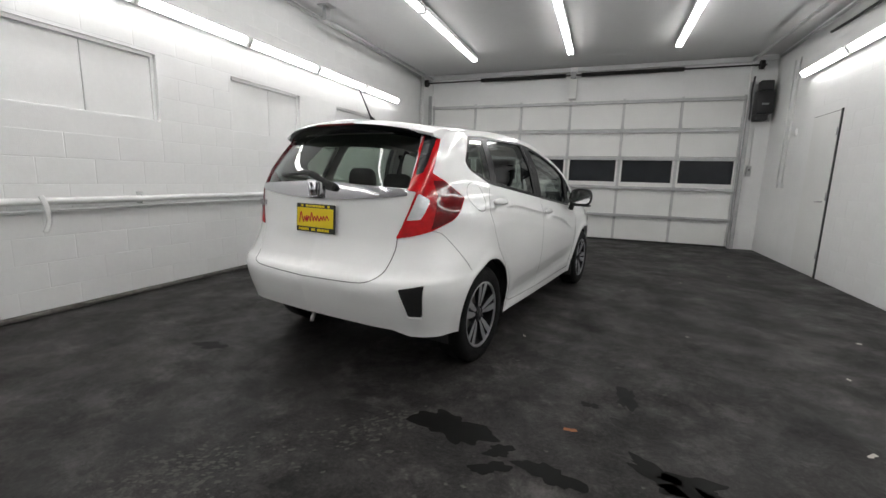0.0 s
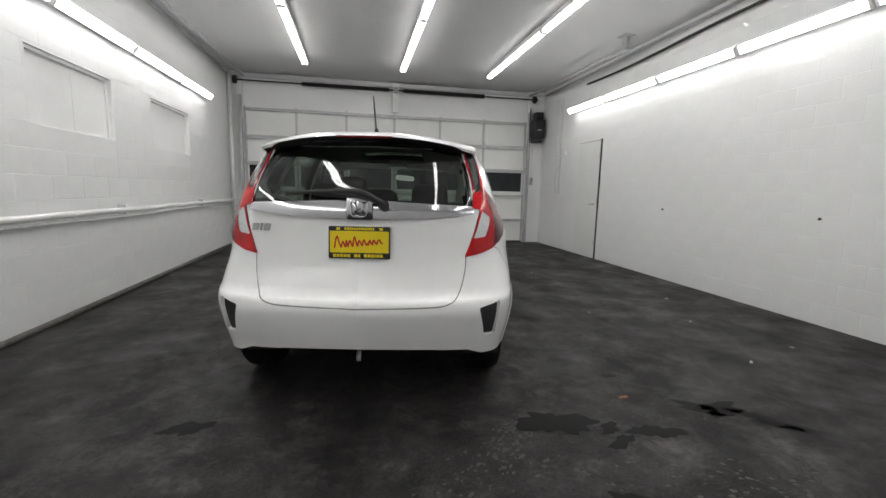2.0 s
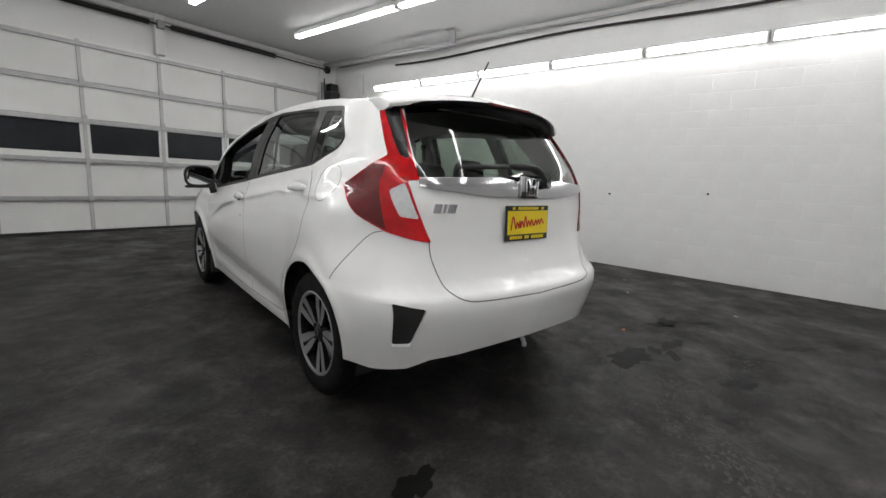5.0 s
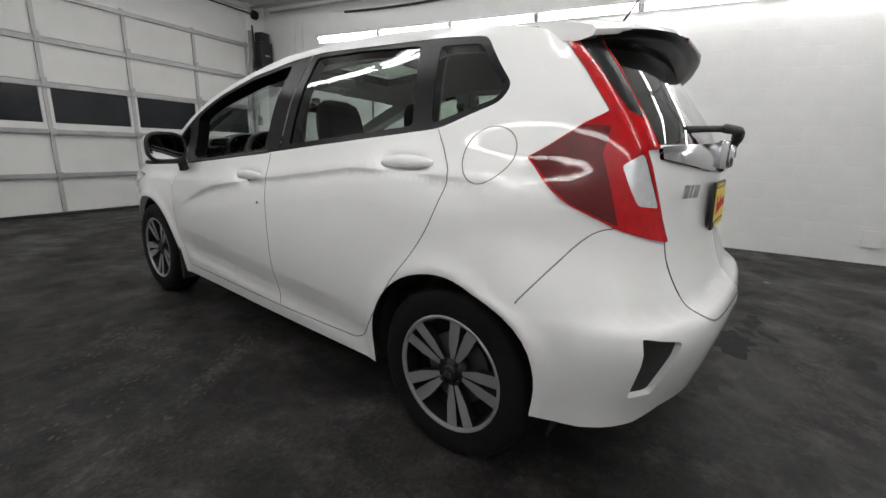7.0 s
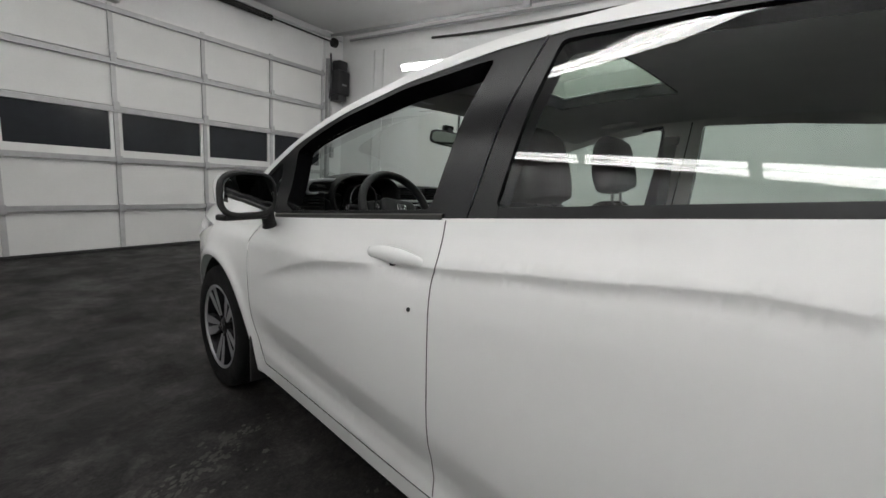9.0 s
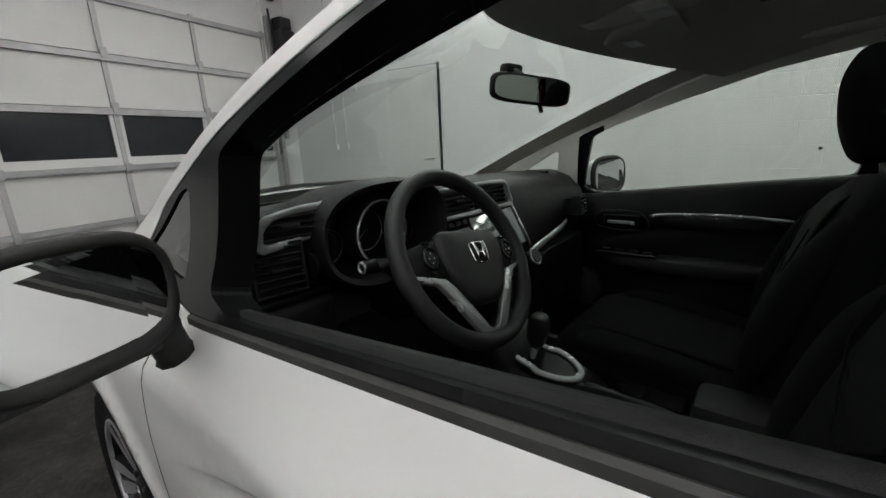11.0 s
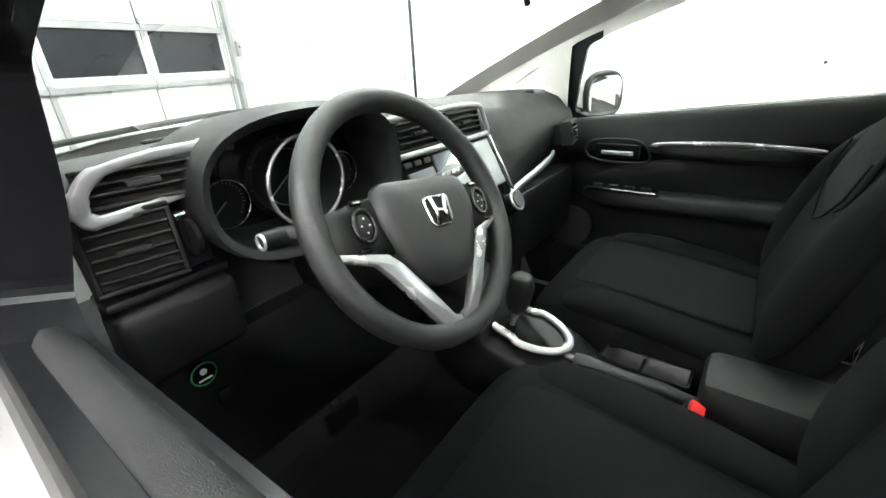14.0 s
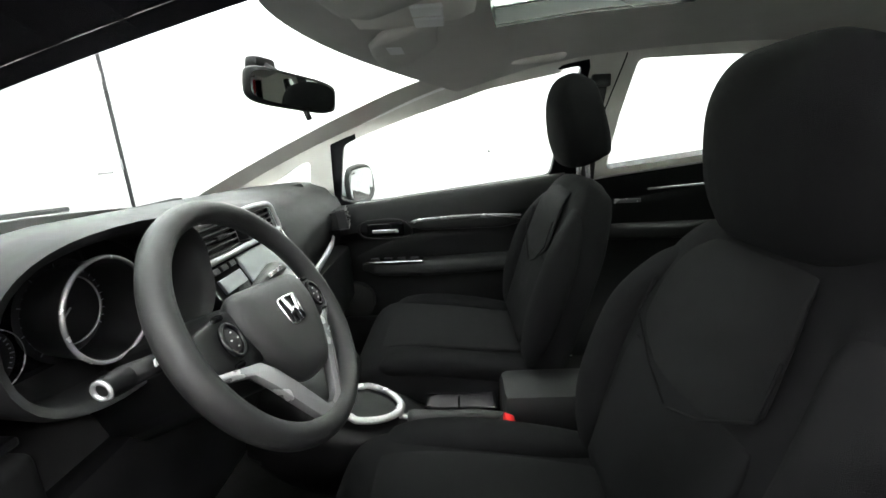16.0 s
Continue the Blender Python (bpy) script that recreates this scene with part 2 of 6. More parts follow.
tagged(part("wall_north", bm, M_WALL), "white painted wall around the garage door", "wall", kind="structure")
tagged(part("backdrop", box_bm((XL, YG + 1.2, 0), (XR, YG + 1.3, ZC)), M_NIGHT), "dark night outside the door windows", "backdrop", kind="structure")

for i, (a, b) in enumerate(WINDOWS):
    w = thing(f"window_{i + 1}", "boarded window painted white, two panels in a recess", "window", kind="structure")
    mid = a + 0.53 * (b - a)
    part("pane", box_bm((XL - 0.09, a + 0.03, 1.62), (XL - 0.055, mid - 0.003, 2.18), 0.003), M_WALL, w)
    part("pane", box_bm((XL - 0.092, mid + 0.003, 1.62), (XL - 0.057, b - 0.03, 2.18), 0.003), M_WALL, w)
    fr = bmesh.new()
    add_box(fr, (XL - 0.10, a, 1.60), (XL - 0.04, a + 0.03, 2.21), 0.003)
    add_box(fr, (XL - 0.10, b - 0.03, 1.60), (XL - 0.04, b, 2.21), 0.003)
    add_box(fr, (XL - 0.10, a + 0.03, 2.18), (XL - 0.02, b - 0.03, 2.21), 0.003)
    add_box(fr, (XL - 0.10, a + 0.03, 1.60), (XL - 0.04, b - 0.03, 1.62), 0.003)
    part("window_frame", fr, M_WALL, w)

# foot kerb and pipes of the west wall
tagged(part("kerb_strip", box_bm((XL, YB, 0), (XL + 0.05, YG - 0.05, 0.035), 0.01), M_PALE), "low rough concrete strip along the wall", "kerb", kind="structure")


def wall_pipe(name, pts, r, label, mat=M_PIPE, hooks=(), n=12):
    t = thing(name, label, "pipe")
    part("tube", tube_bm(pts, r, n), mat, t, smooth=True)
    for h in hooks:
        b = bmesh.new()
        add_box(b, (min(h[0], h[3]), h[1] - 0.012, h[2] - r - 0.02), (max(h[0], h[3]), h[1] + 0.012, h[2] + r + 0.03), 0.003)
        part("clamp", b, mat, t)
    return t


rnd = random.Random(4)
ys = np.linspace(YB + 0.3, 6.3, 60)
wall_pipe("water_pipe", [(XL + 0.07, y, 0.885 + 0.004 * rnd.uniform(-1, 1)) for y in ys], 0.028, "thick white painted water pipe along the wall", hooks=[(XL, y, 0.885, XL + 0.08) for y in (-4.5, -2.2, 0.05, 2.3, 4.6)])
wall_pipe("thin_pipe", [(XL + 0.05, y, 0.82 + 0.006 * math.sin(y * 2)) for y in ys], 0.011, "thin white painted conduit below the water pipe")
rag = bmesh.new()
add_tube(rag, smooth_line([(XL + 0.10, -0.72, 0.93), (XL + 0.112, -0.70, 0.85), (XL + 0.105, -0.69, 0.74), (XL + 0.10, -0.72, 0.65)], 6), 0.012, 6, squash=(1.6, 0.4))
tagged(part("rag_strip", rag, M_PIPE, smooth=True), "pale strip of cloth tied round the water pipe", "rag")
wall_pipe("corner_conduit", [(XL + 0.05, YG - 0.14, 0.0), (XL + 0.05, YG - 0.14, 3.36)], 0.035, "white vertical pipe in the corner")
wall_pipe("ceiling_conduit", [(XL + 0.06, y, 3.33) for y in ys], 0.022, "grey conduit along the top of the wall", M_STEEL)
wall_pipe("ceiling_conduit", [(XR - 0.06, y, 3.30) for y in ys], 0.02, "grey conduit along the top of the wall", M_STEEL)
wall_pipe("air_hose", [(XR - 0.05, y, 3.16 + 0.03 * math.sin(y * 1.3)) for y in np.linspace(-3, 4.6, 40)], 0.018, "dark hose clipped along the wall", M_DARKSTEEL)


def garage_heater_bracket(x, y, sgn):
    t = thing("door_track_hanger", "steel angle bracket hanging a door track from the ceiling", "bracket")
    b = bmesh.new()
    add_box(b, (x - 0.09, y - 0.09, ZC - 0.012), (x + 0.09, y + 0.09, ZC), 0.002)
    add_box(b, (x - 0.03, y - 0.05, ZC - 0.20), (x + 0.03, y + 0.05, ZC - 0.012), 0.004)
    part("foot", b, M_STEEL, t)
    b = bmesh.new()
    add_tube(b, [(x, y, ZC - 0.18), (x, YG - 0.2, ZC - 0.12)], 0.025, 8)
    part("rail", b, M_STEEL, t, smooth=True)
    return t


garage_heater_bracket(XL + 0.32, 2.55, 1)
garage_heater_bracket(XR - 0.42, 2.95, -1)


# sectional door: six columns, five sections, one row glazed
def garage_door():
    t = thing("garage_door", "closed white sectional garage door with a row of dark windows", "garage door")
    x0, x1 = -2.35, 3.65
    zs = [0.03, 0.51, 1.06, 1.665, 2.19, 2.76]
    cw = (x1 - x0) / 6
    for k in range(5):
        za, zb = zs[k] + 0.004, zs[k + 1] - 0.004
        for c in range(6):
            xa, xb = x0 + c * cw, x0 + (c + 1) * cw
            if k == 2:
                b = bmesh.new()
                add_box(b, (xa, YG, za), (xb, YG + 0.045, za + 0.11))
                add_box(b, (xa, YG, zb - 0.02), (xb, YG + 0.045, zb))
                add_box(b, (xa, YG, za + 0.11), (xa + 0.06, YG + 0.045, zb - 0.02))
                add_box(b, (xb - 0.06, YG, za + 0.11), (xb, YG + 0.045, zb - 0.02))
                p = part("panel", b, M_DOORP, t)
                part("pane", box_bm((xa + 0.06, YG + 0.02, za + 0.11), (xb - 0.06, YG + 0.03, zb - 0.02)), M_NIGHT, p)
            else:
                part("panel", box_bm((xa + 0.001, YG + 0.012, za), (xb - 0.001, YG + 0.045, zb), 0.002), M_DOORP, t)
    for k, z in enumerate((0.515, 1.065, 1.625, 2.145, 2.695)):
        b = bmesh.new()
        add_box(b, (x0, YG - 0.035, z - 0.028), (x1, YG + 0.01, z - 0.02), 0.001)
        add_box(b, (x0, YG - 0.035, z + 0.02), (x1, YG + 0.01, z + 0.028), 0.001)
        add_box(b, (x0, YG - 0.04, z - 0.028), (x1, YG - 0.034, z + 0.028), 0.001)
        part("strut", b, M_STEEL, t, "galvanised stiffening rail")
    for c in range(7):
        x = x0 + c * cw
        for k in range(5):
            w = 0.024 if 0 < c < 6 else 0.04
            part("stile", box_bm((max(x - w, x0), YG - 0.012, zs[k] + 0.006), (min(x + w, x1), YG + 0.012, zs[k + 1] - 0.006), 0.002), M_STILE, t)
        for z in zs[1:5]:
            b = box_bm((x - 0.03 if c else x, YG - 0.05, z - 0.05), (x + 0.03 if c < 6 else x, YG - 0.036, z + 0.05), 0.004)
            part("hinge", b, M_STEEL, t)
    part("bottom_seal", box_bm((x0, YG, 0.0), (x1, YG + 0.04, 0.03), 0.005), M_RUBBERSEAL, t)
    return t


garage_door()
tr = thing("door_track", "steel tracks beside the garage door", "track")
for x in (-2.40, 3.70):
    b = bmesh.new()
    add_box(b, (x - 0.03, YG - 0.09, 0), (x - 0.024, YG - 0.022, 2.95), 0.001)
    add_box(b, (x - 0.024, YG - 0.09, 0), (x + 0.03, YG - 0.084, 2.95), 0.001)
    add_box(b, (x + 0.024, YG - 0.084, 0), (x + 0.03, YG - 0.022, 2.95), 0.001)
    part("track", b, M_STEEL, tr)
sp = thing("torsion_spring_shaft", "dark torsion springs on a shaft above the garage door", "spring")
part("shaft", tube_bm([(-2.5, YG - 0.1, 3.22), (3.85, YG - 0.1, 3.22)], 0.014, 8), M_DARKSTEEL, sp, smooth=True)


def coil(a, b):
    bm = bmesh.new()
    n = int((b - a) / 0.016)
    pts, rs = [], []
    for i in range(n * 2 + 1):
        pts.append((a + (b - a) * i / (n * 2), YG - 0.1, 3.22))
        rs.append(0.043 if i % 2 else 0.034)
    return add_tube(bm, pts, rs, 12)


part("spring", coil(-1.22, 0.52), M_DARKSTEEL, sp, smooth=False)
part("spring", coil(0.82, 2.60), M_DARKSTEEL, sp, smooth=False)
part("anchor_plate", box_bm((0.60, YG - 0.07, 2.78), (0.74, YG + 0.05, 3.38), 0.004), M_DOORP, sp)
part("anchor_bracket", box_bm((0.62, YG - 0.15, 3.16), (0.72, YG - 0.06, 3.28), 0.006), M_STEEL, sp)
for x in (-2.47, 3.78):
    bm = bmesh.new()
    add_tube(bm, [(x - 0.03, YG - 0.1, 3.22), (x + 0.03, YG - 0.1, 3.22)], 0.075, 18)
    part("cable_drum", bm, M_DARKSTEEL, sp, angle=40)
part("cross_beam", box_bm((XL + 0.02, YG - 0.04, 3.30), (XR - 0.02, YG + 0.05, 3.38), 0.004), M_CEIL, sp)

op = thing("door_opener", "black wall-mounted garage door opener motor box", "door opener", pose(3.86, YG - 0.16, 2.58))
part("housing", box_bm((-0.13, -0.12, -0.20), (0.13, 0.12, 0.2), 0.03), M_DARKPAINT, op, angle=40)
part("lower_housing", box_bm((-0.12, -0.11, -0.30), (0.07, 0.11, -0.2), 0.02), M_DARKPAINT, op, angle=40)
part("mounting_plate", box_bm((-0.16, 0.121, -0.30), (0.16, 0.14, 0.34), 0.003), M_STEEL, op)
part("side_box", box_bm((-0.09, -0.09, 0.2), (0.10, 0.09, 0.36), 0.02), M_DARKPAINT, op, angle=40)
part("nameplate", box_bm((-0.05, -0.123, -0.05), (0.05, -0.12, -0.02)), M_STEEL, op)
b = bmesh.new()
add_tube(b, smooth_line([(-0.16, 0.05, 0.45), (-0.19, 0.0, 0.2), (-0.17, 0.02, -0.1), (-0.15, 0.1, -0.32)], 6), 0.014, 8)
part("cable", b, M_DARKPAINT, op, smooth=True)


def small_box(name, label, cat, lo, hi, mat=M_WALL, bev=0.004):
    return tagged(part(name, box_bm(lo, hi, bev), mat), label, cat)


sw = thing("switch_box", "grey surface-mounted door switch box", "switch")
part("housing", box_bm((3.78, YG - 0.065, 1.33), (3.85, YG - 0.022, 1.51), 0.006), M_STEEL, sw)
part("button", box_bm((3.80, YG - 0.072, 1.43), (3.83, YG - 0.065, 1.46), 0.002), M_DARKPAINT, sw)
wall_pipe("switch_conduit", [(3.815, YG - 0.035, 1.51), (3.815, YG - 0.035, 2.2)], 0.009, "thin white conduit down to the switch")
for y in (5.58, 5.78):
    wall_pipe("wall_conduit", [(XR - 0.015, y, 1.2), (XR - 0.015, y, 3.1)], 0.012, "thin white conduit down the wall")
    small_box("outlet_box", "small white wall outlet box", "outlet", (XR - 0.035, y - 0.035, 1.14), (XR, y + 0.035, 1.22))
small_box("wall_sensor", "small white sensor box on the wall", "sensor", (XR - 0.03, 5.33, 1.92), (XR, 5.43, 2.02))
small_box("floor_outlet", "small white outlet cover low on the wall", "outlet", (XR - 0.03, -2.55, 0.18), (XR, -2.40, 0.36))

d = thing("door_1", "flush white painted steel door, closed", "door", kind="structure")
part("leaf", box_bm((XR - 0.012, 4.075, 0.02), (XR + 0.003, 4.80, 2.10), 0.004), M_DOORP, d)
part("edge_gap", box_bm((XR - 0.014, 4.045, 0.0), (XR + 0.003, 4.075, 2.12), 0.002), M_DARKPAINT, d, "dark open gap at the hinge side")
part("top_gap", box_bm((XR - 0.006, 4.075, 2.10), (XR + 0.003, 4.80, 2.108)), M_DARKSTEEL, d)
for z in (0.3, 1.05, 1.85):
    part("hinge", tube_bm([(XR - 0.02, 4.07, z - 0.05), (XR - 0.02, 4.07, z + 0.05)], 0.01, 8), M_STEEL, d, smooth=True)
b = bmesh.new()
add_tube(b, [(XR - 0.012, 4.17, 0.98), (XR - 0.05, 4.17, 0.98), (XR - 0.05, 4.28, 0.975)], 0.009, 8)
part("door_handle", b, M_STEEL, d, smooth=True)
for y, z in ((2.42, 0.97), (0.36, 0.98), (-0.80, 1.05)):
    tagged(part("wall_anchor", tube_bm([(XR + 0.003, y, z), (XR - 0.012, y, z)], 0.014, 8), M_DARKPAINT, smooth=True), "small dark anchor bolt in the white wall", "anchor bolt")


# fluorescent fittings
def tube_light(length, wall=False):
    t = thing("fluorescent_light", "lit fluorescent tube fitting, white enamel channel", "tube light", group="fluorescent lights")
    part("channel", box_bm((-0.055, 0.0, 0.02), (0.055, length, 0.07), 0.006), M_FIXTURE, t)
    for x in (-0.027, 0.027):
        part("tube", tube_bm([(x, 0.03, 0.0), (x, length - 0.03, 0.0)], 0.019, 10), M_TUBE, t, "glowing white tube", smooth=True)
    if wall:
        part("wall_bracket", box_bm((-0.03, 0.1, 0.07), (0.03, length - 0.1, 0.16), 0.004), M_FIXTURE, t)
    else:
        part("ceiling_bracket", box_bm((-0.04, 0.1, 0.07), (0.04, length - 0.1, 0.102), 0.004), M_FIXTURE, t)
    for y in (0.0, length - 0.03):
        part("end_cap", box_bm((-0.05, y, -0.02), (0.05, y + 0.03, 0.03), 0.004), M_FIXTURE, t)
    return t


def place_lights():
    long_ = tube_light(2.42)
    first = True
    for x in (-1.02, 0.69, 2.33):
        for y in (2.87, 0.42, -2.03, -4.48):
            m = pose(x, y, 3.30)
            if first:
                long_.matrix_world = m
                first = False
            else:
                copy_thing(long_, m)
    short = tube_light(1.24, True)
    first = True
    for x, z, tilt in ((XL + 0.13, 2.60, -55), (XR - 0.13, 2.74, 55)):
        for i in range(9):
            m = pose(x, 5.12 - 1.255 * (i + 1), z, 0, tilt, 0)
            if first:
                short.matrix_world = m
                first = False
            else:
                copy_thing(short, m)


place_lights()


# ---- marks on the floor ----
def blot(name, cx, cy, rx, ry, turn, mat, label, seed, rough=0.35, n=52, cat="stain"):
    r = random.Random(seed)
    ph = [r.uniform(0, 6.3) for _ in range(4)]
    vs = [(0, 0, 0.003)]
    for i in range(n):
        a = i * 2 * math.pi / n
        k = 1 + rough * (0.5 * math.sin(2 * a + ph[0]) + 0.35 * math.sin(4 * a + ph[1]) + 0.22 * math.sin(9 * a + ph[2])) + r.uniform(-0.07, 0.07)
        vs.append((rx * k * math.cos(a), ry * k * math.sin(a), 0.003))
    fs = [(0, 1 + i, 1 + (i + 1) % n) for i in range(n)]
    ob = link_mesh(name, vs, fs, mat)
    ob.matrix_world = pose(cx, cy, 0, 0, 0, turn)
    return tagged(ob, label, cat)


for k, (x, y, rx, ry, turn, what) in enumerate((
        (0.84, -0.91, 0.17, 0.11, -20, "broad dark oil stain"), (1.09, -1.00, 0.06, 0.04, 20, "small dark oil stain"), (1.08, -1.12, 0.07, 0.04, 30, "small dark oil stain"),
        (1.31, -1.07, 0.11, 0.06, -15, "dark oil stain"), (1.70, -0.90, 0.13, 0.05, -32, "long dark oil streak"), (1.82, -0.93, 0.14, 0.06, 8, "long dark oil streak"),
        (1.96, -1.06, 0.13, 0.05, -48, "long dark oil streak"), (2.05, -1.17, 0.07, 0.03, -30, "small dark oil streak"), (-0.95, -0.67, 0.10, 0.06, 20, "dark oil stain"),
        (0.90, -1.50, 0.10, 0.05, -30, "dark oil stain"), (1.92, -1.78, 0.13, 0.05, -30, "dark oil streak"), (1.62, -0.29, 0.05, 0.12, -8, "dark tyre scuff"), (1.44, -0.45, 0.04, 0.03, 0, "small dark oil stain"))):
    blot("oil_stain", x, y, rx, ry, turn, M_OIL, what + " on the concrete", 1 + k, 0.5)
for i, (x, y, s) in enumerate(((2.1, 0.9, 0.02), (2.6, -0.4, 0.03), (2.9, 0.5, 0.02), (3.2, -0.2, 0.02), (2.35, 2.9, 0.02), (1.7, 2.2, 0.015), (3.3, 1.3, 0.025), (2.5, -1.35, 0.03), (0.95, 0.4, 0.02), (3.0, 3.6, 0.02))):
    blot("litter", x, y, s, s * 0.5, i * 37, M_LITTER, "pale scrap of litter on the floor", 20 + i, 0.6, 9, "litter")
blot("litter", 1.36, -0.72, 0.03, 0.015, 20, M_LEAF, "small brown dry leaf on the floor", 40, 0.6, 9, "leaf")


# pale flecks where the dark coat has been scraped off
def flecks(cx, cy, rx, ry, rot, n, seed):
    rng = random.Random(seed)
    vs, fs = [], []
    ca, sa = math.cos(radians(rot)), math.sin(radians(rot))
    for k in range(n):
        u, v = rng.gauss(0, rx), rng.gauss(0, ry)
        x, y = cx + ca * u - sa * v, cy + sa * u + ca * v
        size, m, a0 = rng.uniform(0.003, 0.012), rng.randint(4, 6), rng.uniform(0, 6.3)
        i0, z = len(vs), 0.0016 + 0.00002 * (k % 40)
        for j in range(m):
            a = a0 + 2 * math.pi * j / m
            q = size * rng.uniform(0.4, 1.3)
            vs.append((x + q * (1.6 * math.cos(a) * ca - math.sin(a) * sa), y + q * (1.6 * math.cos(a) * sa + math.sin(a) * ca), z))
        fs.append(tuple(range(i0, i0 + m)))
    ob = link_mesh("scraped_flecks", vs, fs, M_FLECK, None, False)
    tagged(ob, "pale flecks of bare concrete on the dark floor", "floor wear", kind="stuff")


M_FLECK = pbr("bare_concrete_fleck", (0.062, 0.059, 0.054), 0.8, var=0.5, scale=30, fine=140)
for i, (x, y, a, b, ro, n) in enumerate(((-0.72, 2.1, 0.20, 0.035, 20, 170), (-0.78, 1.35, 0.22, 0.03, 25, 170), (-1.1, 1.7, 0.35, 0.12, 30, 130), (0.0, -1.6, 0.14, 0.09, 30, 200), (0.55, -1.0, 0.10, 0.05, 50, 80), (0.35, -1.25, 0.2, 0.1, 40, 70), (1.4, -1.45, 0.3, 0.12, -20, 90), (2.0, 1.6, 0.5, 0.8, 0, 120), (1.5, 0.3, 0.5, 0.5, 0, 110))):
    flecks(x, y, a, b, ro, n, 70 + i)
# ---- the car: a frame of its own, y ahead, origin on the floor under the rear axle ----
from mathutils.geometry import delaunay_2d_cdt

CAR_M = pose(0, 0, 0, 0, 0, -10.5) @ Matrix.Translation((-0.022, 0, 0))
M_PAINT = pbr("white_pearl_paint", (0.85, 0.85, 0.845), 0.35, 0.0, coat=1.0, var=0.0)
M_SEALGAP = pbr("dark_door_gap", (0.002, 0.002, 0.002), 0.9, var=0.0)
M_GAP = pbr("panel_gap", (0.22, 0.22, 0.22), 0.8, var=0.0)
M_BLACKTRIM = pbr("satin_black_trim", (0.008, 0.008, 0.009), 0.25, spec=0.3, var=0.0)
M_BLACKPLASTIC = pbr("grained_black_plastic", (0.018, 0.018, 0.018), 0.55, var=0.15, scale=30, bump=0.3, bscale=900)
M_CHROME = pbr("chrome", (0.78, 0.78, 0.80), 0.08, 1.0, var=0.02)
M_CHROMESATIN = pbr("satin_chrome", (0.58, 0.58, 0.60), 0.13, 1.0, var=0.04)
M_RED = pbr("red_lens", (0.46, 0.005, 0.008), 0.10, 0.0, coat=0.4, spec=0.3, var=0.35, scale=18, fine=120)
M_DARKRED = pbr("dark_red_lens", (0.11, 0.0015, 0.003), 0.08, 0.0, coat=0.3, spec=0.4, var=0.3, scale=14, fine=120)
M_CLEARLENS = pbr("clear_lens", (0.72, 0.72, 0.74), 0.18, 0.35, coat=1.0, var=0.12, scale=40)
M_TYRE = pbr("tyre_rubber", (0.007, 0.007, 0.007), 0.75, spec=0.2, var=0.2, scale=20, bump=0.3, bscale=400)
M_RIM = pbr("machined_alloy", (0.36, 0.36, 0.375), 0.36, 0.55, var=0.03, scale=20)
M_RIMDARK = pbr("dark_grey_alloy", (0.014, 0.014, 0.016), 0.3, 0.3, var=0.1)
M_DISC = pbr("brake_disc_steel", (0.25, 0.24, 0.23), 0.45, 0.9, var=0.15)
M_GLASS = clear_glass("side_glass", (0.73, 0.80, 0.755), 0.05)
M_GLASSDARK = clear_glass("privacy_glass", (0.50, 0.58, 0.51), 0.06)
M_GLASSREAR = clear_glass("rear_window_glass", (0.33, 0.39, 0.34), 0.06)
M_WSGLASS = clear_glass("windscreen_glass", (0.81, 0.88, 0.85), 0.04)
M_YELLOW = pbr("yellow_plate", (0.80, 0.62, 0.015), 0.4, var=0.03)
M_REDPRINT = pbr("red_print", (0.50, 0.02, 0.02), 0.5, var=0.0)
M_MIRROR = pbr("mirror_silver", (0.85, 0.86, 0.86), 0.02, 1.0, var=0.0)
M_TRIMGREY = pbr("light_grey_trim", (0.62, 0.60, 0.56), 0.75, var=0.06, scale=12, bump=0.25, bscale=700)
M_HEADLINER = pbr("headliner_cloth", (0.55, 0.54, 0.51), 0.9, var=0.06, scale=10, fine=300, bump=0.3, bscale=900)
M_DOORTRIM = pbr("black_door_trim", (0.006, 0.006, 0.0065), 0.5, spec=0.3, var=0.12, scale=10, bump=0.25, bscale=700)
M_CARPET = pbr("black_carpet", (0.0045, 0.0045, 0.0042), 0.95, var=0.3, scale=30, bump=0.6, bscale=500)

car = thing("hatchback_car", "white five-door hatchback with the driver's window open", "car", CAR_M)

# body form: half outlines at several heights, from the nose round to the middle of the tail
UK = np.array([-1.25, -0.95, -0.75, -0.58, -0.42, -0.25, 0.0, 0.33, 1.05, 2.0, 2.53, 2.9, 3.08, 3.22, 3.36, 3.5])
ZK = np.array([0.16, 0.30, 0.45, 0.55, 0.60, 0.645, 0.82, 0.92, 1.04, 1.12, 1.25, 1.40, 1.52])
WK = np.array([0.785, 0.808, 0.835, 0.845, 0.847, 0.848, 0.842, 0.828, 0.784, 0.7585, 0.7135, 0.641, 0.578])
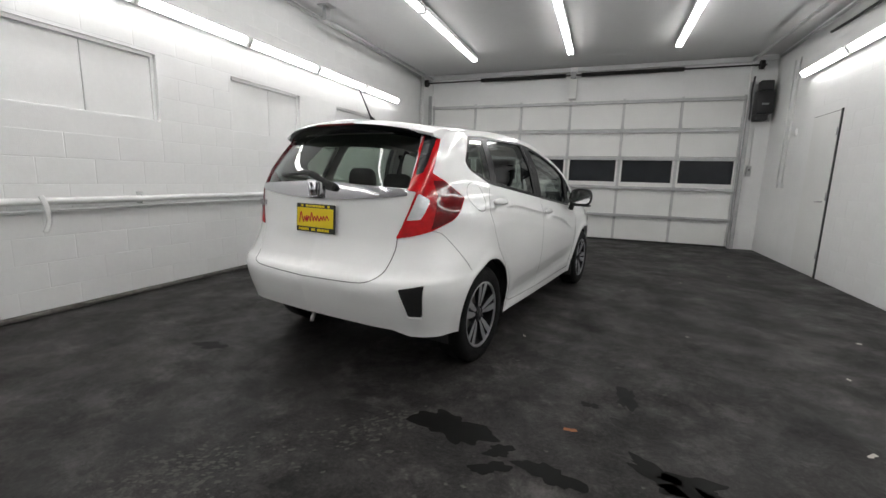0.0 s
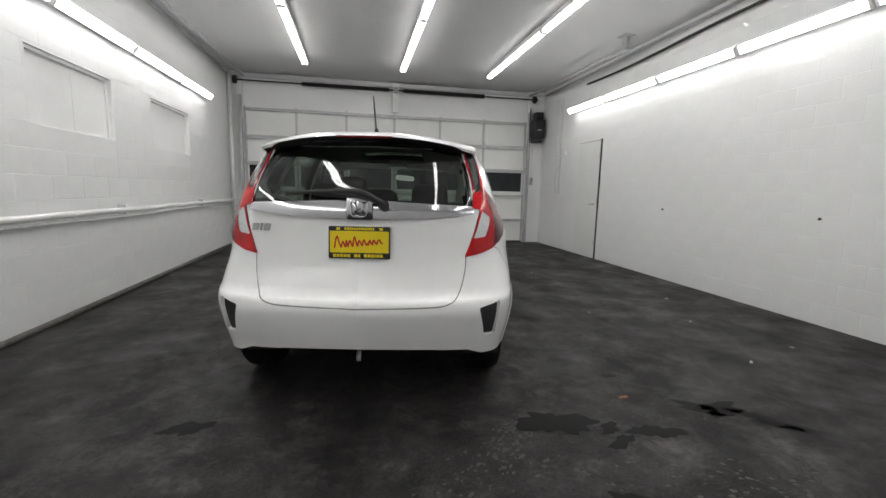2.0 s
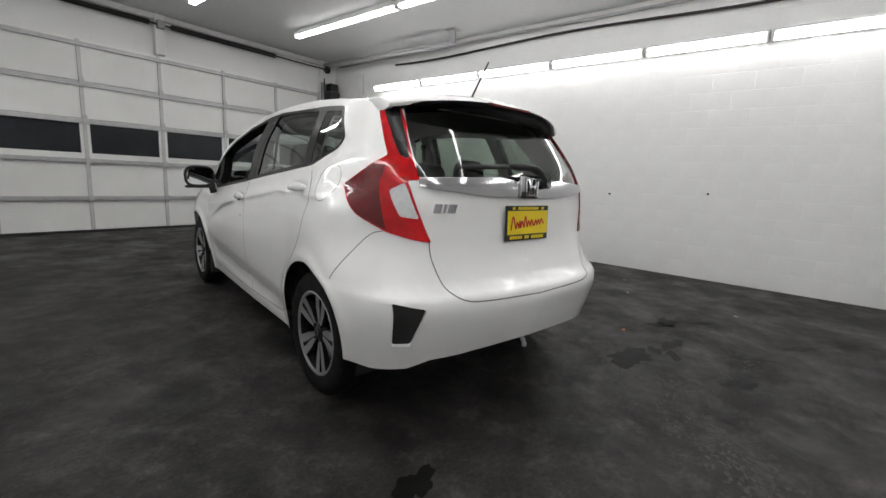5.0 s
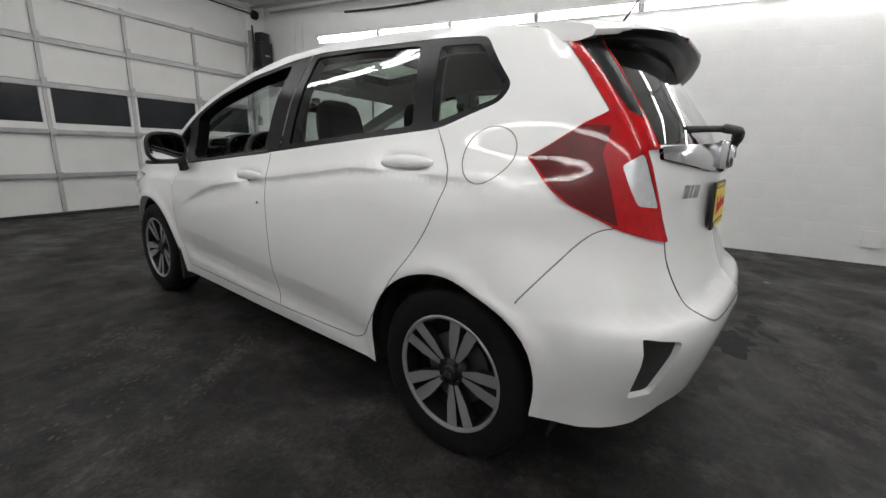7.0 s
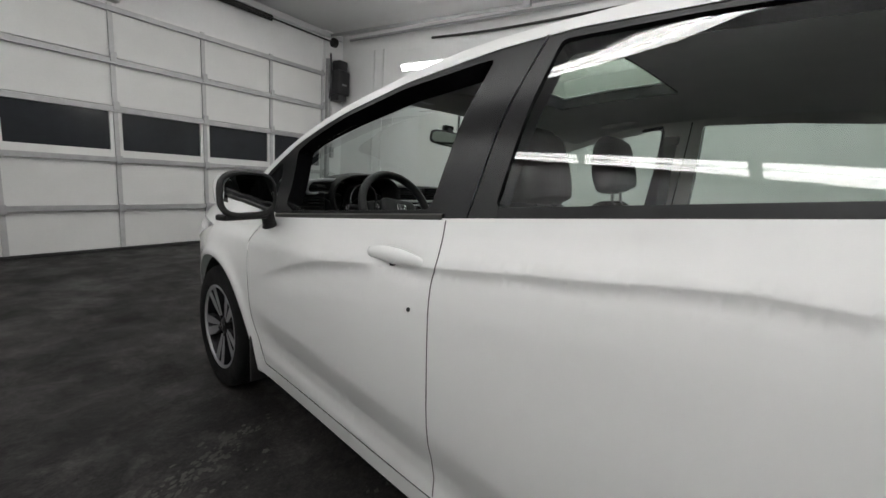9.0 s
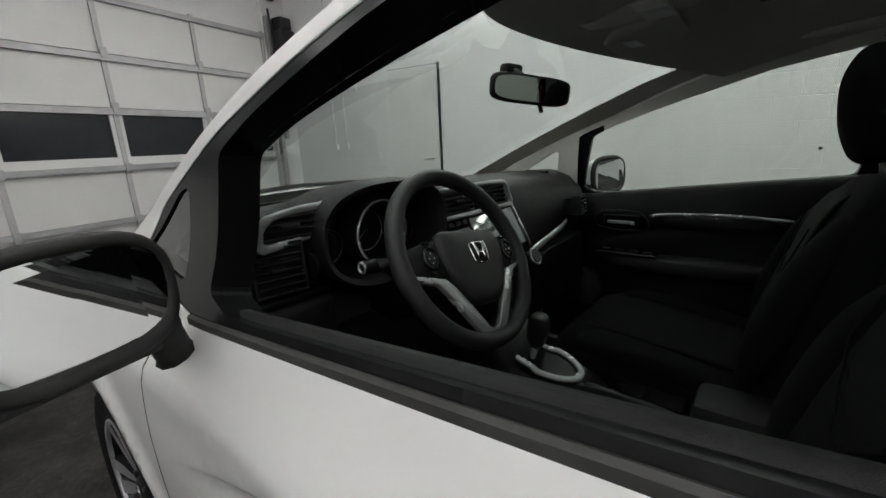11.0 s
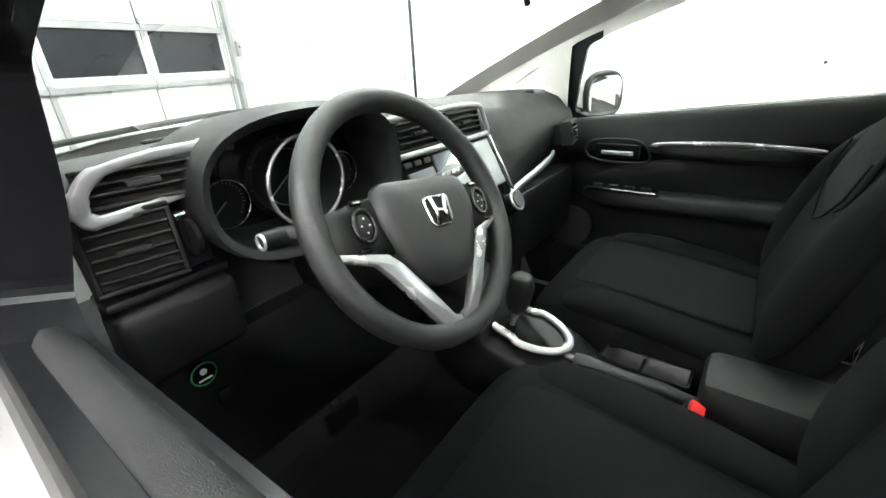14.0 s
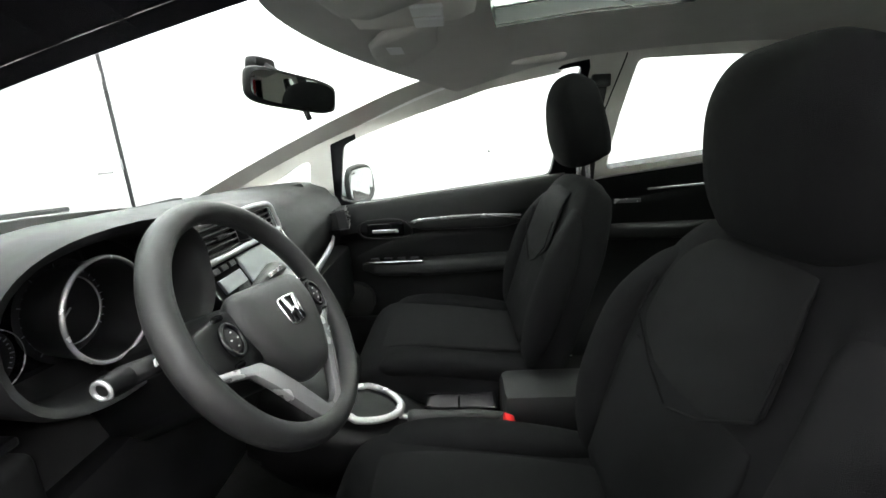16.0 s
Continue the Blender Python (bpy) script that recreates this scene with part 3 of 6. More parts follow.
# centre of the tail, then how far each corner knot sits out and ahead
RK = np.array([-0.66, -0.675, -0.715, -0.735, -0.725, -0.672, -0.612, -0.602, -0.600, -0.572, -0.487, -0.372, -0.30])
XTAIL = {-0.95: 0.455, -0.75: 0.69, -0.58: 0.845, -0.42: 0.935, -0.25: 0.98}
YTAIL_LOW = {-0.95: 0.022, -0.75: 0.072, -0.58: 0.165, -0.42: 0.31, -0.25: 0.47}
YTAIL_TOP = {-0.95: 0.022, -0.75: 0.062, -0.58: 0.112, -0.42: 0.165, -0.25: 0.215}
SIDEF = {0.0: 0.992, 0.33: 0.998, 1.05: 1.0, 2.0: 0.988, 2.53: 0.966, 2.9: 0.905, 3.08: 0.80, 3.22: 0.60, 3.36: 0.32, 3.5: 0.0}
NOSE = {2.9: 2.9, 3.08: 3.09, 3.22: 3.21, 3.36: 3.28, 3.5: 3.30}


def _tables():
    xs, ys = np.zeros((len(ZK), len(UK))), np.zeros((len(ZK), len(UK)))
    for i, z in enumerate(ZK):
        f = min(1.0, max(0.0, (z - 0.80) / 0.6))
        for j, u in enumerate(UK):
            u = round(float(u), 2)
            if u == -1.25:
                xs[i, j], ys[i, j] = 0.0, RK[i]
            elif u < -0.2:
                low = {-0.95: 1.0, -0.75: 1.0, -0.58: 1.035, -0.42: 1.03, -0.25: 1.015}[u] if z < 0.75 else 1.0
                narrow = XTAIL[u] * low if z < 1.0 else XTAIL[u] * (1 + 0.06 * f * (u < -0.5))
                xs[i, j] = WK[i] * narrow * (1.0 if z < 1.0 else 0.985 - 0.02 * f)
                ys[i, j] = RK[i] + YTAIL_LOW[u] * (1 - f) + YTAIL_TOP[u] * f
            else:
                door = 0.028 if u in (0.33, 1.05, 2.0) else 0.0
                xs[i, j] = WK[i] * (SIDEF[u] - door * (1 - min(1.0, max(0.0, (z - 0.80) / 0.2))))
                ys[i, j] = NOSE.get(u, u)
    return xs, ys


TX, TY = _tables()


def herm(xk, fk, x):
    """Piecewise cubic through (xk, fk) with limited slopes; fk: (..., K)."""
    h = np.diff(xk)
    d = np.diff(fk, axis=-1) / h
    m = np.zeros_like(fk)
    m[..., 1:-1] = np.where(d[..., 1:] * d[..., :-1] > 0, 2 * d[..., 1:] * d[..., :-1] / np.where(np.abs(d[..., 1:] + d[..., :-1]) < 1e-9, 1e-9, d[..., 1:] + d[..., :-1]), 0)
    m[..., 0], m[..., -1] = d[..., 0], d[..., -1]
    i = np.clip(np.searchsorted(xk, x, side="right") - 1, 0, len(h) - 1)
    t = (x - xk[i]) / h[i]
    a, b = 2 * t ** 3 - 3 * t ** 2 + 1, -2 * t ** 3 + 3 * t ** 2
    c, e = t ** 3 - 2 * t ** 2 + t, t ** 3 - t ** 2
    if fk.ndim == 1:
        return a * fk[i] + b * fk[i + 1] + h[i] * (c * m[i] + e * m[i + 1])
    r = np.arange(fk.shape[0])
    if i.shape == (fk.shape[0],):
        return a * fk[r, i] + b * fk[r, i + 1] + h[i] * (c * m[r, i] + e * m[r, i + 1])
    return a * fk[:, i] + b * fk[:, i + 1] + h[i] * (c * m[:, i] + e * m[:, i + 1])


def sstep(a, b, x):
    t = np.clip((x - a) / (b - a), 0, 1)
    return t * t * (3 - 2 * t)


CU = np.array([-0.30, 0.05, 0.40, 0.73, 1.0, 1.3, 1.6, 2.0, 2.2])
CZ = np.array([0.966, 0.970, 0.972, 0.934, 0.898, 0.856, 0.806, 0.680, 0.60])
CREASE_D = [-0.11, -0.06, -0.032, -0.012, -0.003, 0.003, 0.03, 0.07]
CREASE_X = [0.0, -0.0045, -0.0075, -0.0060, 0.0016, 0.0030, 0.0016, 0.0]


def crease_z(u):
    """Height of the shoulder line along the body."""
    return herm(CU, CZ, np.clip(np.asarray(u, float), -0.3, 2.2))


def shell(u, z):
    """Places on the body's left side for arrays u (along), z (height)."""
    u, z = np.asarray(u, float), np.asarray(z, float)
    w = sstep(-0.25, 0.15, u) * sstep(0.62, 0.86, z) * (1 - sstep(0.98, 1.28, z))
    zz = z + 0.10 * (np.clip(u, -0.2, 2.2) - 0.35) * w
    lx, ly = herm(UK, TX, u), herm(UK, TY, u)
    x, y = herm(ZK, lx.T.copy(), zz), herm(ZK, ly.T.copy(), z)
    # shoulder line, sill hollow and arch lips
    run = sstep(-0.28, 0.15, u) * (1 - sstep(1.70, 2.1, u))
    x = x + run * np.interp(z - crease_z(u), CREASE_D, CREASE_X)
    x = x - sstep(0.35, 0.6, u) * (1 - sstep(1.95, 2.2, u)) * np.interp(z - 0.36 - 0.05 * (u - 1), [-0.09, -0.05, 0.0, 0.10], [0.0, 0.012, 0.016, 0.0])
    for yc in (0.0, 2.53):
        d = np.hypot(u - yc, z - 0.305)
        x = x + 0.012 * np.exp(-(((d - 0.375) / 0.035) ** 2)) * (z < 0.8)
    # scoops behind the outer door handles
    for hy, hz in ((1.215, 0.880), (0.205, 0.992)):
        x = x - 0.020 * np.exp(-(np.abs((u - hy) / 0.10) ** 3) - np.abs((z - hz) / 0.034) ** 3)
    return np.stack([-x, y, z], -1)


def shell_n(u, z):
    e = 0.004
    a = shell(u + e, z) - shell(u - e, z)
    b = shell(u, z + e) - shell(u, z - e)
    n = np.cross(a, b)
    n /= np.linalg.norm(n, axis=-1, keepdims=True) + 1e-12
    flip = np.where((n[..., 0] > 0.05) | ((np.abs(n[..., 0]) <= 0.05) & (n[..., 1] > 0) & (u < 0)), -1.0, 1.0)
    return n * flip[..., None]


def rounded(pts, r=0.03, n=5):
    """A 2D outline with its corners rounded."""
    out, m = [], len(pts)
    for i in range(m):
        p0, p1, p2 = (np.array(pts[(i + k) % m], float) for k in (-1, 0, 1))
        a, b = p0 - p1, p2 - p1
        la, lb = np.linalg.norm(a), np.linalg.norm(b)
        k = min(r, la * 0.45, lb * 0.45)
        s, e = p1 + a / la * k, p1 + b / lb * k
        for t in np.linspace(0, 1, n):
            out.append((1 - t) ** 2 * s + 2 * t * (1 - t) * p1 + t * t * e)
    return [tuple(p) for p in out]


def strip(line, w=0.005, n=6):
    c = [np.array((p[0], p[1])) for p in smooth_line([(*p, 0) for p in line], n)]
    L, R = [], []
    for i, p in enumerate(c):
        d = c[min(i + 1, len(c) - 1)] - c[max(i - 1, 0)]
        d = d / (np.linalg.norm(d) + 1e-9)
        q = np.array((-d[1], d[0])) * w / 2
        L.append(tuple(p + q))
        R.append(tuple(p - q))
    return L + R[::-1]


def dense(poly, step=0.03):
    out = []
    for i, p in enumerate(poly):
        q = poly[(i + 1) % len(poly)]
        k = max(1, int(math.hypot(q[0] - p[0], q[1] - p[1]) / step))
        out += [(p[0] + (q[0] - p[0]) * t / k, p[1] + (q[1] - p[1]) * t / k) for t in range(k)]
    return out


def inside(poly, P):
    x, y = P[:, 0], P[:, 1]
    c = np.zeros(len(P), bool)
    for i in range(len(poly)):
        (x1, y1), (x2, y2) = poly[i - 1], poly[i]
        c ^= ((y1 > y) != (y2 > y)) & (x < (x2 - x1) * (y - y1) / (y2 - y1 + 1e-15) + x1)
    return c


def arch(yc, r=0.360, zb=0.10, n=28):
    return [(yc + r * 1.01 * math.cos(a), 0.305 + r * math.sin(a)) for a in np.linspace(0, math.pi, n)] + [(yc - r * 1.01, zb), (yc + r * 1.01, zb)]


ROOFLINE = [(2.42, 0.975), (2.17, 1.09), (1.90, 1.208), (1.62, 1.318), (1.35, 1.395), (1.07, 1.447), (0.6, 1.466), (0.24, 1.452), (-0.15, 1.415), (-0.25, 1.405)]
rl = smooth_line([(*p, 0) for p in ROOFLINE], 5)
OUTLINE = [(-1.25, 0.355), (-0.95, 0.35), (-0.75, 0.335), (-0.66, 0.30), (-0.50, 0.285), (-0.34, 0.29), (0.33, 0.21), (2.10, 0.21), (2.9, 0.20), (3.5, 0.20), (3.5, 0.70), (3.25, 0.735), (2.95, 0.84), (2.7, 0.915)]
OUTLINE = OUTLINE + [(p.x, p.y) for p in rl] + [(-0.42, 1.395), (-0.75, 1.39), (-1.25, 1.388)]
DLO = rounded([(2.30, 0.962), (1.93, 0.915), (1.07, 1.004), (0.10, 1.112), (-0.098, 1.19), (-0.132, 1.24), (0.012, 1.398), (0.22, 1.415), (0.85, 1.432), (1.06, 1.416), (1.36, 1.366), (1.62, 1.292), (1.90, 1.188), (2.15, 1.076)], 0.035)
WIN_TRI = rounded([(2.262, 0.985), (2.035, 0.962), (2.015, 1.117), (2.06, 1.104)], 0.022)
WIN_DRIVER = rounded([(1.86, 0.945), (1.13, 1.020), (1.055, 1.392), (1.10, 1.388), (1.36, 1.347), (1.60, 1.280), (1.80, 1.206), (1.893, 1.164), (1.932, 0.965)], 0.018)
WIN_REAR = rounded([(0.930, 1.043), (0.215, 1.122), (0.285, 1.396), (0.60, 1.412), (0.885, 1.412)], 0.02)
WIN_QUARTER = rounded([(0.135, 1.128), (-0.085, 1.203), (-0.105, 1.238), (0.03, 1.376), (0.200, 1.386)], 0.025)
LIGHT = rounded([(-0.228, 1.036), (-0.32, 0.985), (-0.455, 0.918), (-0.60, 0.860), (-0.71, 0.832), (-0.80, 0.818), (-0.745, 0.92), (-0.645, 1.066), (-0.705, 1.070), (-0.676, 1.15), (-0.666, 1.25), (-0.672, 1.30), (-0.648, 1.376), (-0.42, 1.372), (-0.488, 1.28), (-0.535, 1.165), (-0.42, 1.130), (-0.33, 1.090)], 0.012, 3)
LIGHT_CLEAR = rounded([(-0.562, 1.025), (-0.634, 1.058), (-0.738, 0.915), (-0.655, 0.922)], 0.012, 3)
LIGHT_DARK = rounded([(-0.236, 1.035), (-0.455, 0.922), (-0.60, 0.868), (-0.562, 0.95), (-0.49, 1.05), (-0.525, 1.125), (-0.42, 1.126), (-0.33, 1.086)], 0.008, 3)
LIGHT_FIN = rounded([(-0.640, 1.372), (-0.50, 1.368), (-0.565, 1.28), (-0.612, 1.165), (-0.660, 1.150), (-0.658, 1.25)], 0.01, 3)
PILLAR_GAP = strip([(1.002, 1.012), (0.964, 1.24), (0.930, 1.402), (0.926, 1.43)], 0.005)
HATCH_GLASS = [(-0.695, 1.082), (-0.95, 1.092), (-1.25, 1.108), (-1.25, 1.388), (-0.95, 1.388), (-0.668, 1.384), (-0.676, 1.25), (-0.686, 1.15)]
GARNISH = [(-0.70, 1.074), (-0.95, 1.088), (-1.25, 1.104), (-1.25, 1.012), (-1.08, 1.012), (-0.95, 1.022), (-0.705, 1.045)]
VENT = rounded([(-0.592, 0.596), (-0.716, 0.571), (-0.670, 0.410), (-0.598, 0.406)], 0.010, 3)
FUEL = [(-0.105 + 0.082 * math.cos(a), 1.038 + 0.082 * math.sin(a)) for a in np.linspace(0, 2 * math.pi, 33)]
HEAD = rounded([(2.62, 0.80), (2.95, 0.69), (3.20, 0.60), (3.30, 0.64), (3.22, 0.71), (2.95, 0.815)], 0.02, 3)
GRILLE = [(3.24, 0.60), (3.5, 0.57), (3.5, 0.66), (3.24, 0.68)]
INTAKE = [(3.16, 0.28), (3.5, 0.27), (3.5, 0.42), (3.22, 0.42)]
GAPS = [strip([(1.062, 1.0), (1.05, 0.90), (1.062, 0.84), (1.045, 0.6), (1.04, 0.28)], 0.004),
        strip([(0.10, 1.11), (0.045, 1.03), (0.018, 0.97), (0.05, 0.88), (0.127, 0.743), (0.28, 0.53), (0.40, 0.345), (0.47, 0.288), (0.568, 0.276), (0.9, 0.272)], 0.004),
        strip([(0.9, 0.272), (1.5, 0.272), (2.06, 0.272)], 0.005),
        strip([(2.06, 0.272), (2.12, 0.45), (2.135, 0.60), (2.14, 0.80), (2.05, 0.90)], 0.005),
        strip([(-0.305, 0.640), (-0.37, 0.692), (-0.45, 0.762), (-0.53, 0.845), (-0.60, 0.866)], 0.0035),
        strip([(-0.79, 0.826), (-0.795, 0.75), (-0.83, 0.64), (-0.89, 0.596), (-1.0, 0.583), (-1.25, 0.576)], 0.006),
        strip([(2.62, 0.80), (2.70, 0.70), (2.76, 0.58)], 0.004)]


def build_side():
    edges_of = {"outline": OUTLINE, "arch_r": arch(0.0), "arch_f": arch(2.53), "dlo": DLO, "tri": WIN_TRI, "driver": WIN_DRIVER, "rear": WIN_REAR, "quarter": WIN_QUARTER,
                "light": LIGHT, "clear": LIGHT_CLEAR, "dark": LIGHT_DARK, "fin": LIGHT_FIN, "pgap": PILLAR_GAP, "hatch": HATCH_GLASS, "garnish": GARNISH, "vent": VENT, "head": HEAD, "grille": GRILLE, "intake": INTAKE}
    for i, g in enumerate(GAPS):
        edges_of[f"gap{i}"] = g
    edges_of["fuel_out"] = [(-0.105 + 0.0845 * math.cos(a), 1.038 + 0.0845 * math.sin(a)) for a in np.linspace(0, 2 * math.pi, 40)[:-1]]
    edges_of["fuel_in"] = [(-0.105 + 0.0810 * math.cos(a), 1.038 + 0.0810 * math.sin(a)) for a in np.linspace(0, 2 * math.pi, 40)[:-1]]
    co, ed = [], []
    for name, poly in edges_of.items():
        p = dense(poly, 0.03)
        b = len(co)
        co += p
        ed += [(b + i, b + (i + 1) % len(p)) for i in range(len(p))]
    r = random.Random(2)
    for u in np.arange(-1.25, 3.5, 0.026):
        for z in np.arange(0.2, 1.47, 0.026):
            co.append((u + r.uniform(-0.003, 0.003), z + r.uniform(-0.003, 0.003)))
    for d in CREASE_D:
        for u in np.arange(-0.25, 2.1, 0.018):
            co.append((u, float(crease_z(u)) + d))
    # straight cuts between the dark window frames and the grey pillar trim
    for cut in (((1.955, 0.88), (1.935, 1.17)), ((1.84, 0.88), (1.84, 1.30))):
        b = len(co)
        co += [tuple(np.array(cut[0]) + (np.array(cut[1]) - np.array(cut[0])) * k / 12) for k in range(13)]
        ed += [(b + k, b + k + 1) for k in range(12)]
    for d in (0.10, 0.0, -0.05, -0.09):
        for u in np.arange(0.45, 2.15, 0.025):
            co.append((u, 0.36 + 0.05 * (u - 1) + d))
    V, E, F, _, _, _ = delaunay_2d_cdt([Vector(c) for c in co], ed, [], 0, 1e-5)
    P = np.array([(v.x, v.y) for v in V])
    T = np.array([tuple(f) for f in F])
    C = P[T].mean(1)
    reg = np.full(len(T), "out", dtype=object)
    isin = {k: inside(v, C) for k, v in edges_of.items()}
    ok = isin["outline"] & ~isin["arch_r"] & ~isin["arch_f"]
    reg[ok] = "body"
    for k in ("dlo", "pgap", "light", "dark", "clear", "fin", "hatch", "garnish", "vent", "head", "grille", "intake"):
        reg[ok & isin[k]] = k
    for k in ("tri", "driver", "rear", "quarter"):
        reg[ok & isin[k]] = k
    for i in range(len(GAPS)):
        reg[ok & isin[f"gap{i}"] & (reg == "body")] = "gap"
    reg[ok & isin["fuel_out"] & ~isin["fuel_in"]] = "gap"
    return P, T, reg


SP, ST, SREG = build_side()
S3, SN = shell(SP[:, 0], SP[:, 1]), shell_n(SP[:, 0], SP[:, 1])


def side_part(name, mask, mat, offset=0.0, parent=None, label="", right=True, left=True, flip=False, joined=False):
    """The chosen triangles of the side as a mesh, left and mirrored right."""
    obs = []
    t = ST[mask]
    ids, inv = np.unique(t, return_inverse=True)
    f = inv.reshape(-1, 3)
    v = S3[ids] + SN[ids] * offset
    n = SN[ids]
    tri = v[f]
    fn = np.cross(tri[:, 1] - tri[:, 0], tri[:, 2] - tri[:, 0])
    bad = (fn * n[f].mean(1)).sum(1) < 0
    f = f.copy()
    f[bad] = f[bad][:, ::-1]
    if flip:
        f, n = f[:, ::-1], -n
    mv, mn, mf = v * (-1, 1, 1), n * (-1, 1, 1), f[:, ::-1]
    if joined:
        v, n, f = np.vstack([v, mv]), np.vstack([n, mn]), np.vstack([f, mf + len(v)])
        return [link_mesh(name, v, f, mat, parent or car, True, label, n)]
    if left:
        obs.append(link_mesh(name, v, f, mat, parent or car, True, label, n))
    if right:
        obs.append(link_mesh(name, mv, mf, mat, parent or car, True, label, mn))
    return obs


TC = SP[ST].mean(1)
BODY = SREG == "body"
rear_y = np.interp(TC[:, 1], [0.276, 0.345, 0.53, 0.743, 0.88, 0.97, 1.03, 1.11], [0.568, 0.40, 0.28, 0.127, 0.05, 0.018, 0.045, 0.10])
front_y = np.interp(TC[:, 1], [0.272, 0.45, 0.60, 0.80, 0.90], [2.06, 2.12, 2.135, 2.14, 2.05])
belt = np.interp(TC[:, 0], [0.10, 1.07, 1.93], [1.112, 1.004, 0.915])
IN_DOORS = BODY & (TC[:, 1] > 0.272) & (TC[:, 1] < belt) & (TC[:, 0] > rear_y) & (TC[:, 0] < front_y)
FRONT_DOOR = IN_DOORS & (TC[:, 0] > 1.05)
REAR_DOOR = IN_DOORS & ~FRONT_DOOR
HATCH = BODY & (TC[:, 0] < -0.66) & (TC[:, 1] > np.interp(TC[:, 0], [-1.25, -1.0, -0.89, -0.83, -0.795, -0.79, -0.66], [0.576, 0.583, 0.596, 0.64, 0.75, 0.84, 1.0]))
seam_u = np.interp(TC[:, 1], [0.2, 0.600, 0.640, 0.692, 0.762, 0.845, 0.9], [-0.22, -0.27, -0.305, -0.37, -0.45, -0.53, -0.60])
BUMPER = BODY & ~HATCH & (TC[:, 0] < seam_u) & (TC[:, 1] < 0.90)
FENDER = BODY & ~IN_DOORS & ~HATCH & ~BUMPER
doors = {}
for nm, mask in (("front_door", FRONT_DOOR), ("rear_door", REAR_DOOR)):
    doors[nm] = side_part(nm, mask, M_PAINT)
side_part("body_side", FENDER, M_PAINT)
side_part("tailgate", HATCH, M_PAINT, joined=True)
side_part("rear_bumper", BUMPER, M_PAINT, joined=True)
side_part("panel_gap", SREG == "gap", M_GAP, -0.003)
side_part("window_surround", SREG == "dlo", M_BLACKTRIM, -0.002, label="satin black window frames and pillars")
side_part("front_quarter_glass", SREG == "tri", M_GLASS, -0.006)
side_part("rear_door_glass", SREG == "rear", M_GLASS, -0.008)
side_part("rear_quarter_glass", SREG == "quarter", M_GLASSDARK, -0.004)
side_part("front_door_glass", SREG == "driver", M_GLASS, -0.010, left=False)
for ob in side_part("tail_light", (SREG == "light"), M_RED, 0.006, label="bright red tail light lens"):
    s = -1 if ob.data.vertices[0].co.x < 0 else 1
    for k, mt, lb in (("dark", M_DARKRED, "dark red outer lens"), ("clear", M_CLEARLENS, "clear reversing lamp lens")):
        side_part({"dark": "outer_lens", "clear": "clear_lens"}[k], SREG == k, mt, 0.007 if k == "dark" else 0.004, parent=ob, label=lb, left=s < 0, right=s > 0)
side_part("light_fin", SREG == "fin", M_BLACKTRIM, 0.008, label="gloss black fin beside the rear window")
side_part("pillar_gap", SREG == "pgap", M_SEALGAP, -0.006)
side_part("tailgate_glass", SREG == "hatch", M_GLASSREAR, -0.004, joined=True, label="tinted rear window")
side_part("tailgate_garnish", SREG == "garnish", M_CHROMESATIN, 0.012, joined=True, label="bright chrome trim bar")
side_part("bumper_vent", SREG == "vent", M_BLACKPLASTIC, -0.018, label="black plastic bumper insert")
side_part("headlight", SREG == "head", M_CLEARLENS, 0.003)
side_part("grille", SREG == "grille", M_BLACKTRIM, -0.01, joined=True)
side_part("lower_intake", SREG == "intake", M_BLACKPLASTIC, -0.02, joined=True)


def side_band(poly, a, b, mat, name, parent=None, right=True, left=True, dy=0.0):
    """A reveal round an outline of the side, between two depths."""
    p = np.array(dense(poly, 0.03))
    s, n = shell(p[:, 0], p[:, 1]), shell_n(p[:, 0], p[:, 1])
    k = len(p)
    v = np.vstack([s + n * a, s + n * b])
    f = [(i, (i + 1) % k, k + (i + 1) % k, k + i) for i in range(k)]
    if left:
        link_mesh(name, v, f, mat, parent or car, False)
    if right:
        link_mesh(name, v * (-1, 1, 1), [q[::-1] for q in f], mat, parent or car, False)


side_band(VENT, 0.0, -0.019, M_PAINT, "vent_rim")
side_band(LIGHT, 0.006, -0.01, M_DARKRED, "light_rim")
side_band(WIN_DRIVER, -0.002, -0.062, M_BLACKTRIM, "window_seal", right=False)
side_band(WIN_DRIVER, -0.002, -0.024, M_BLACKTRIM, "window_seal", left=False)
side_band(WIN_REAR, -0.002, -0.05, M_BLACKTRIM, "window_seal")
side_band(WIN_QUARTER, -0.002, -0.04, M_BLACKTRIM, "window_seal")
side_band(WIN_TRI, -0.002, -0.05, M_BLACKTRIM, "window_seal")

# inner faces: grey above the belt, black below
upper = TC[:, 1] > belt - 0.004
INNER = np.isin(SREG, ["body", "dlo", "gap"]) & (TC[:, 0] > -0.7) & (TC[:, 0] < 2.42)
INNER_TOP = INNER & upper & (TC[:, 1] > 0.9)
INNER_LOW = INNER & ~INNER_TOP & (TC[:, 1] > 0.24)
dark_frame = INNER_TOP & ((SREG == 'dlo') | (TC[:, 1] < 1.02)) & (TC[:, 0] > 1.04) & ((TC[:, 0] < 1.955 - 0.07 * (TC[:, 1] - 0.88)) | ((TC[:, 1] < 0.962) & (TC[:, 0] < 2.04))) & ((TC[:, 0] > 1.84) | (TC[:, 0] < 1.13))
for end in (TC[:, 0] > 1.5, TC[:, 0] <= 1.5):
    side_part("door_frame_trim", dark_frame & end, M_BLACKTRIM, -0.022, flip=True, label="black inner window frame")
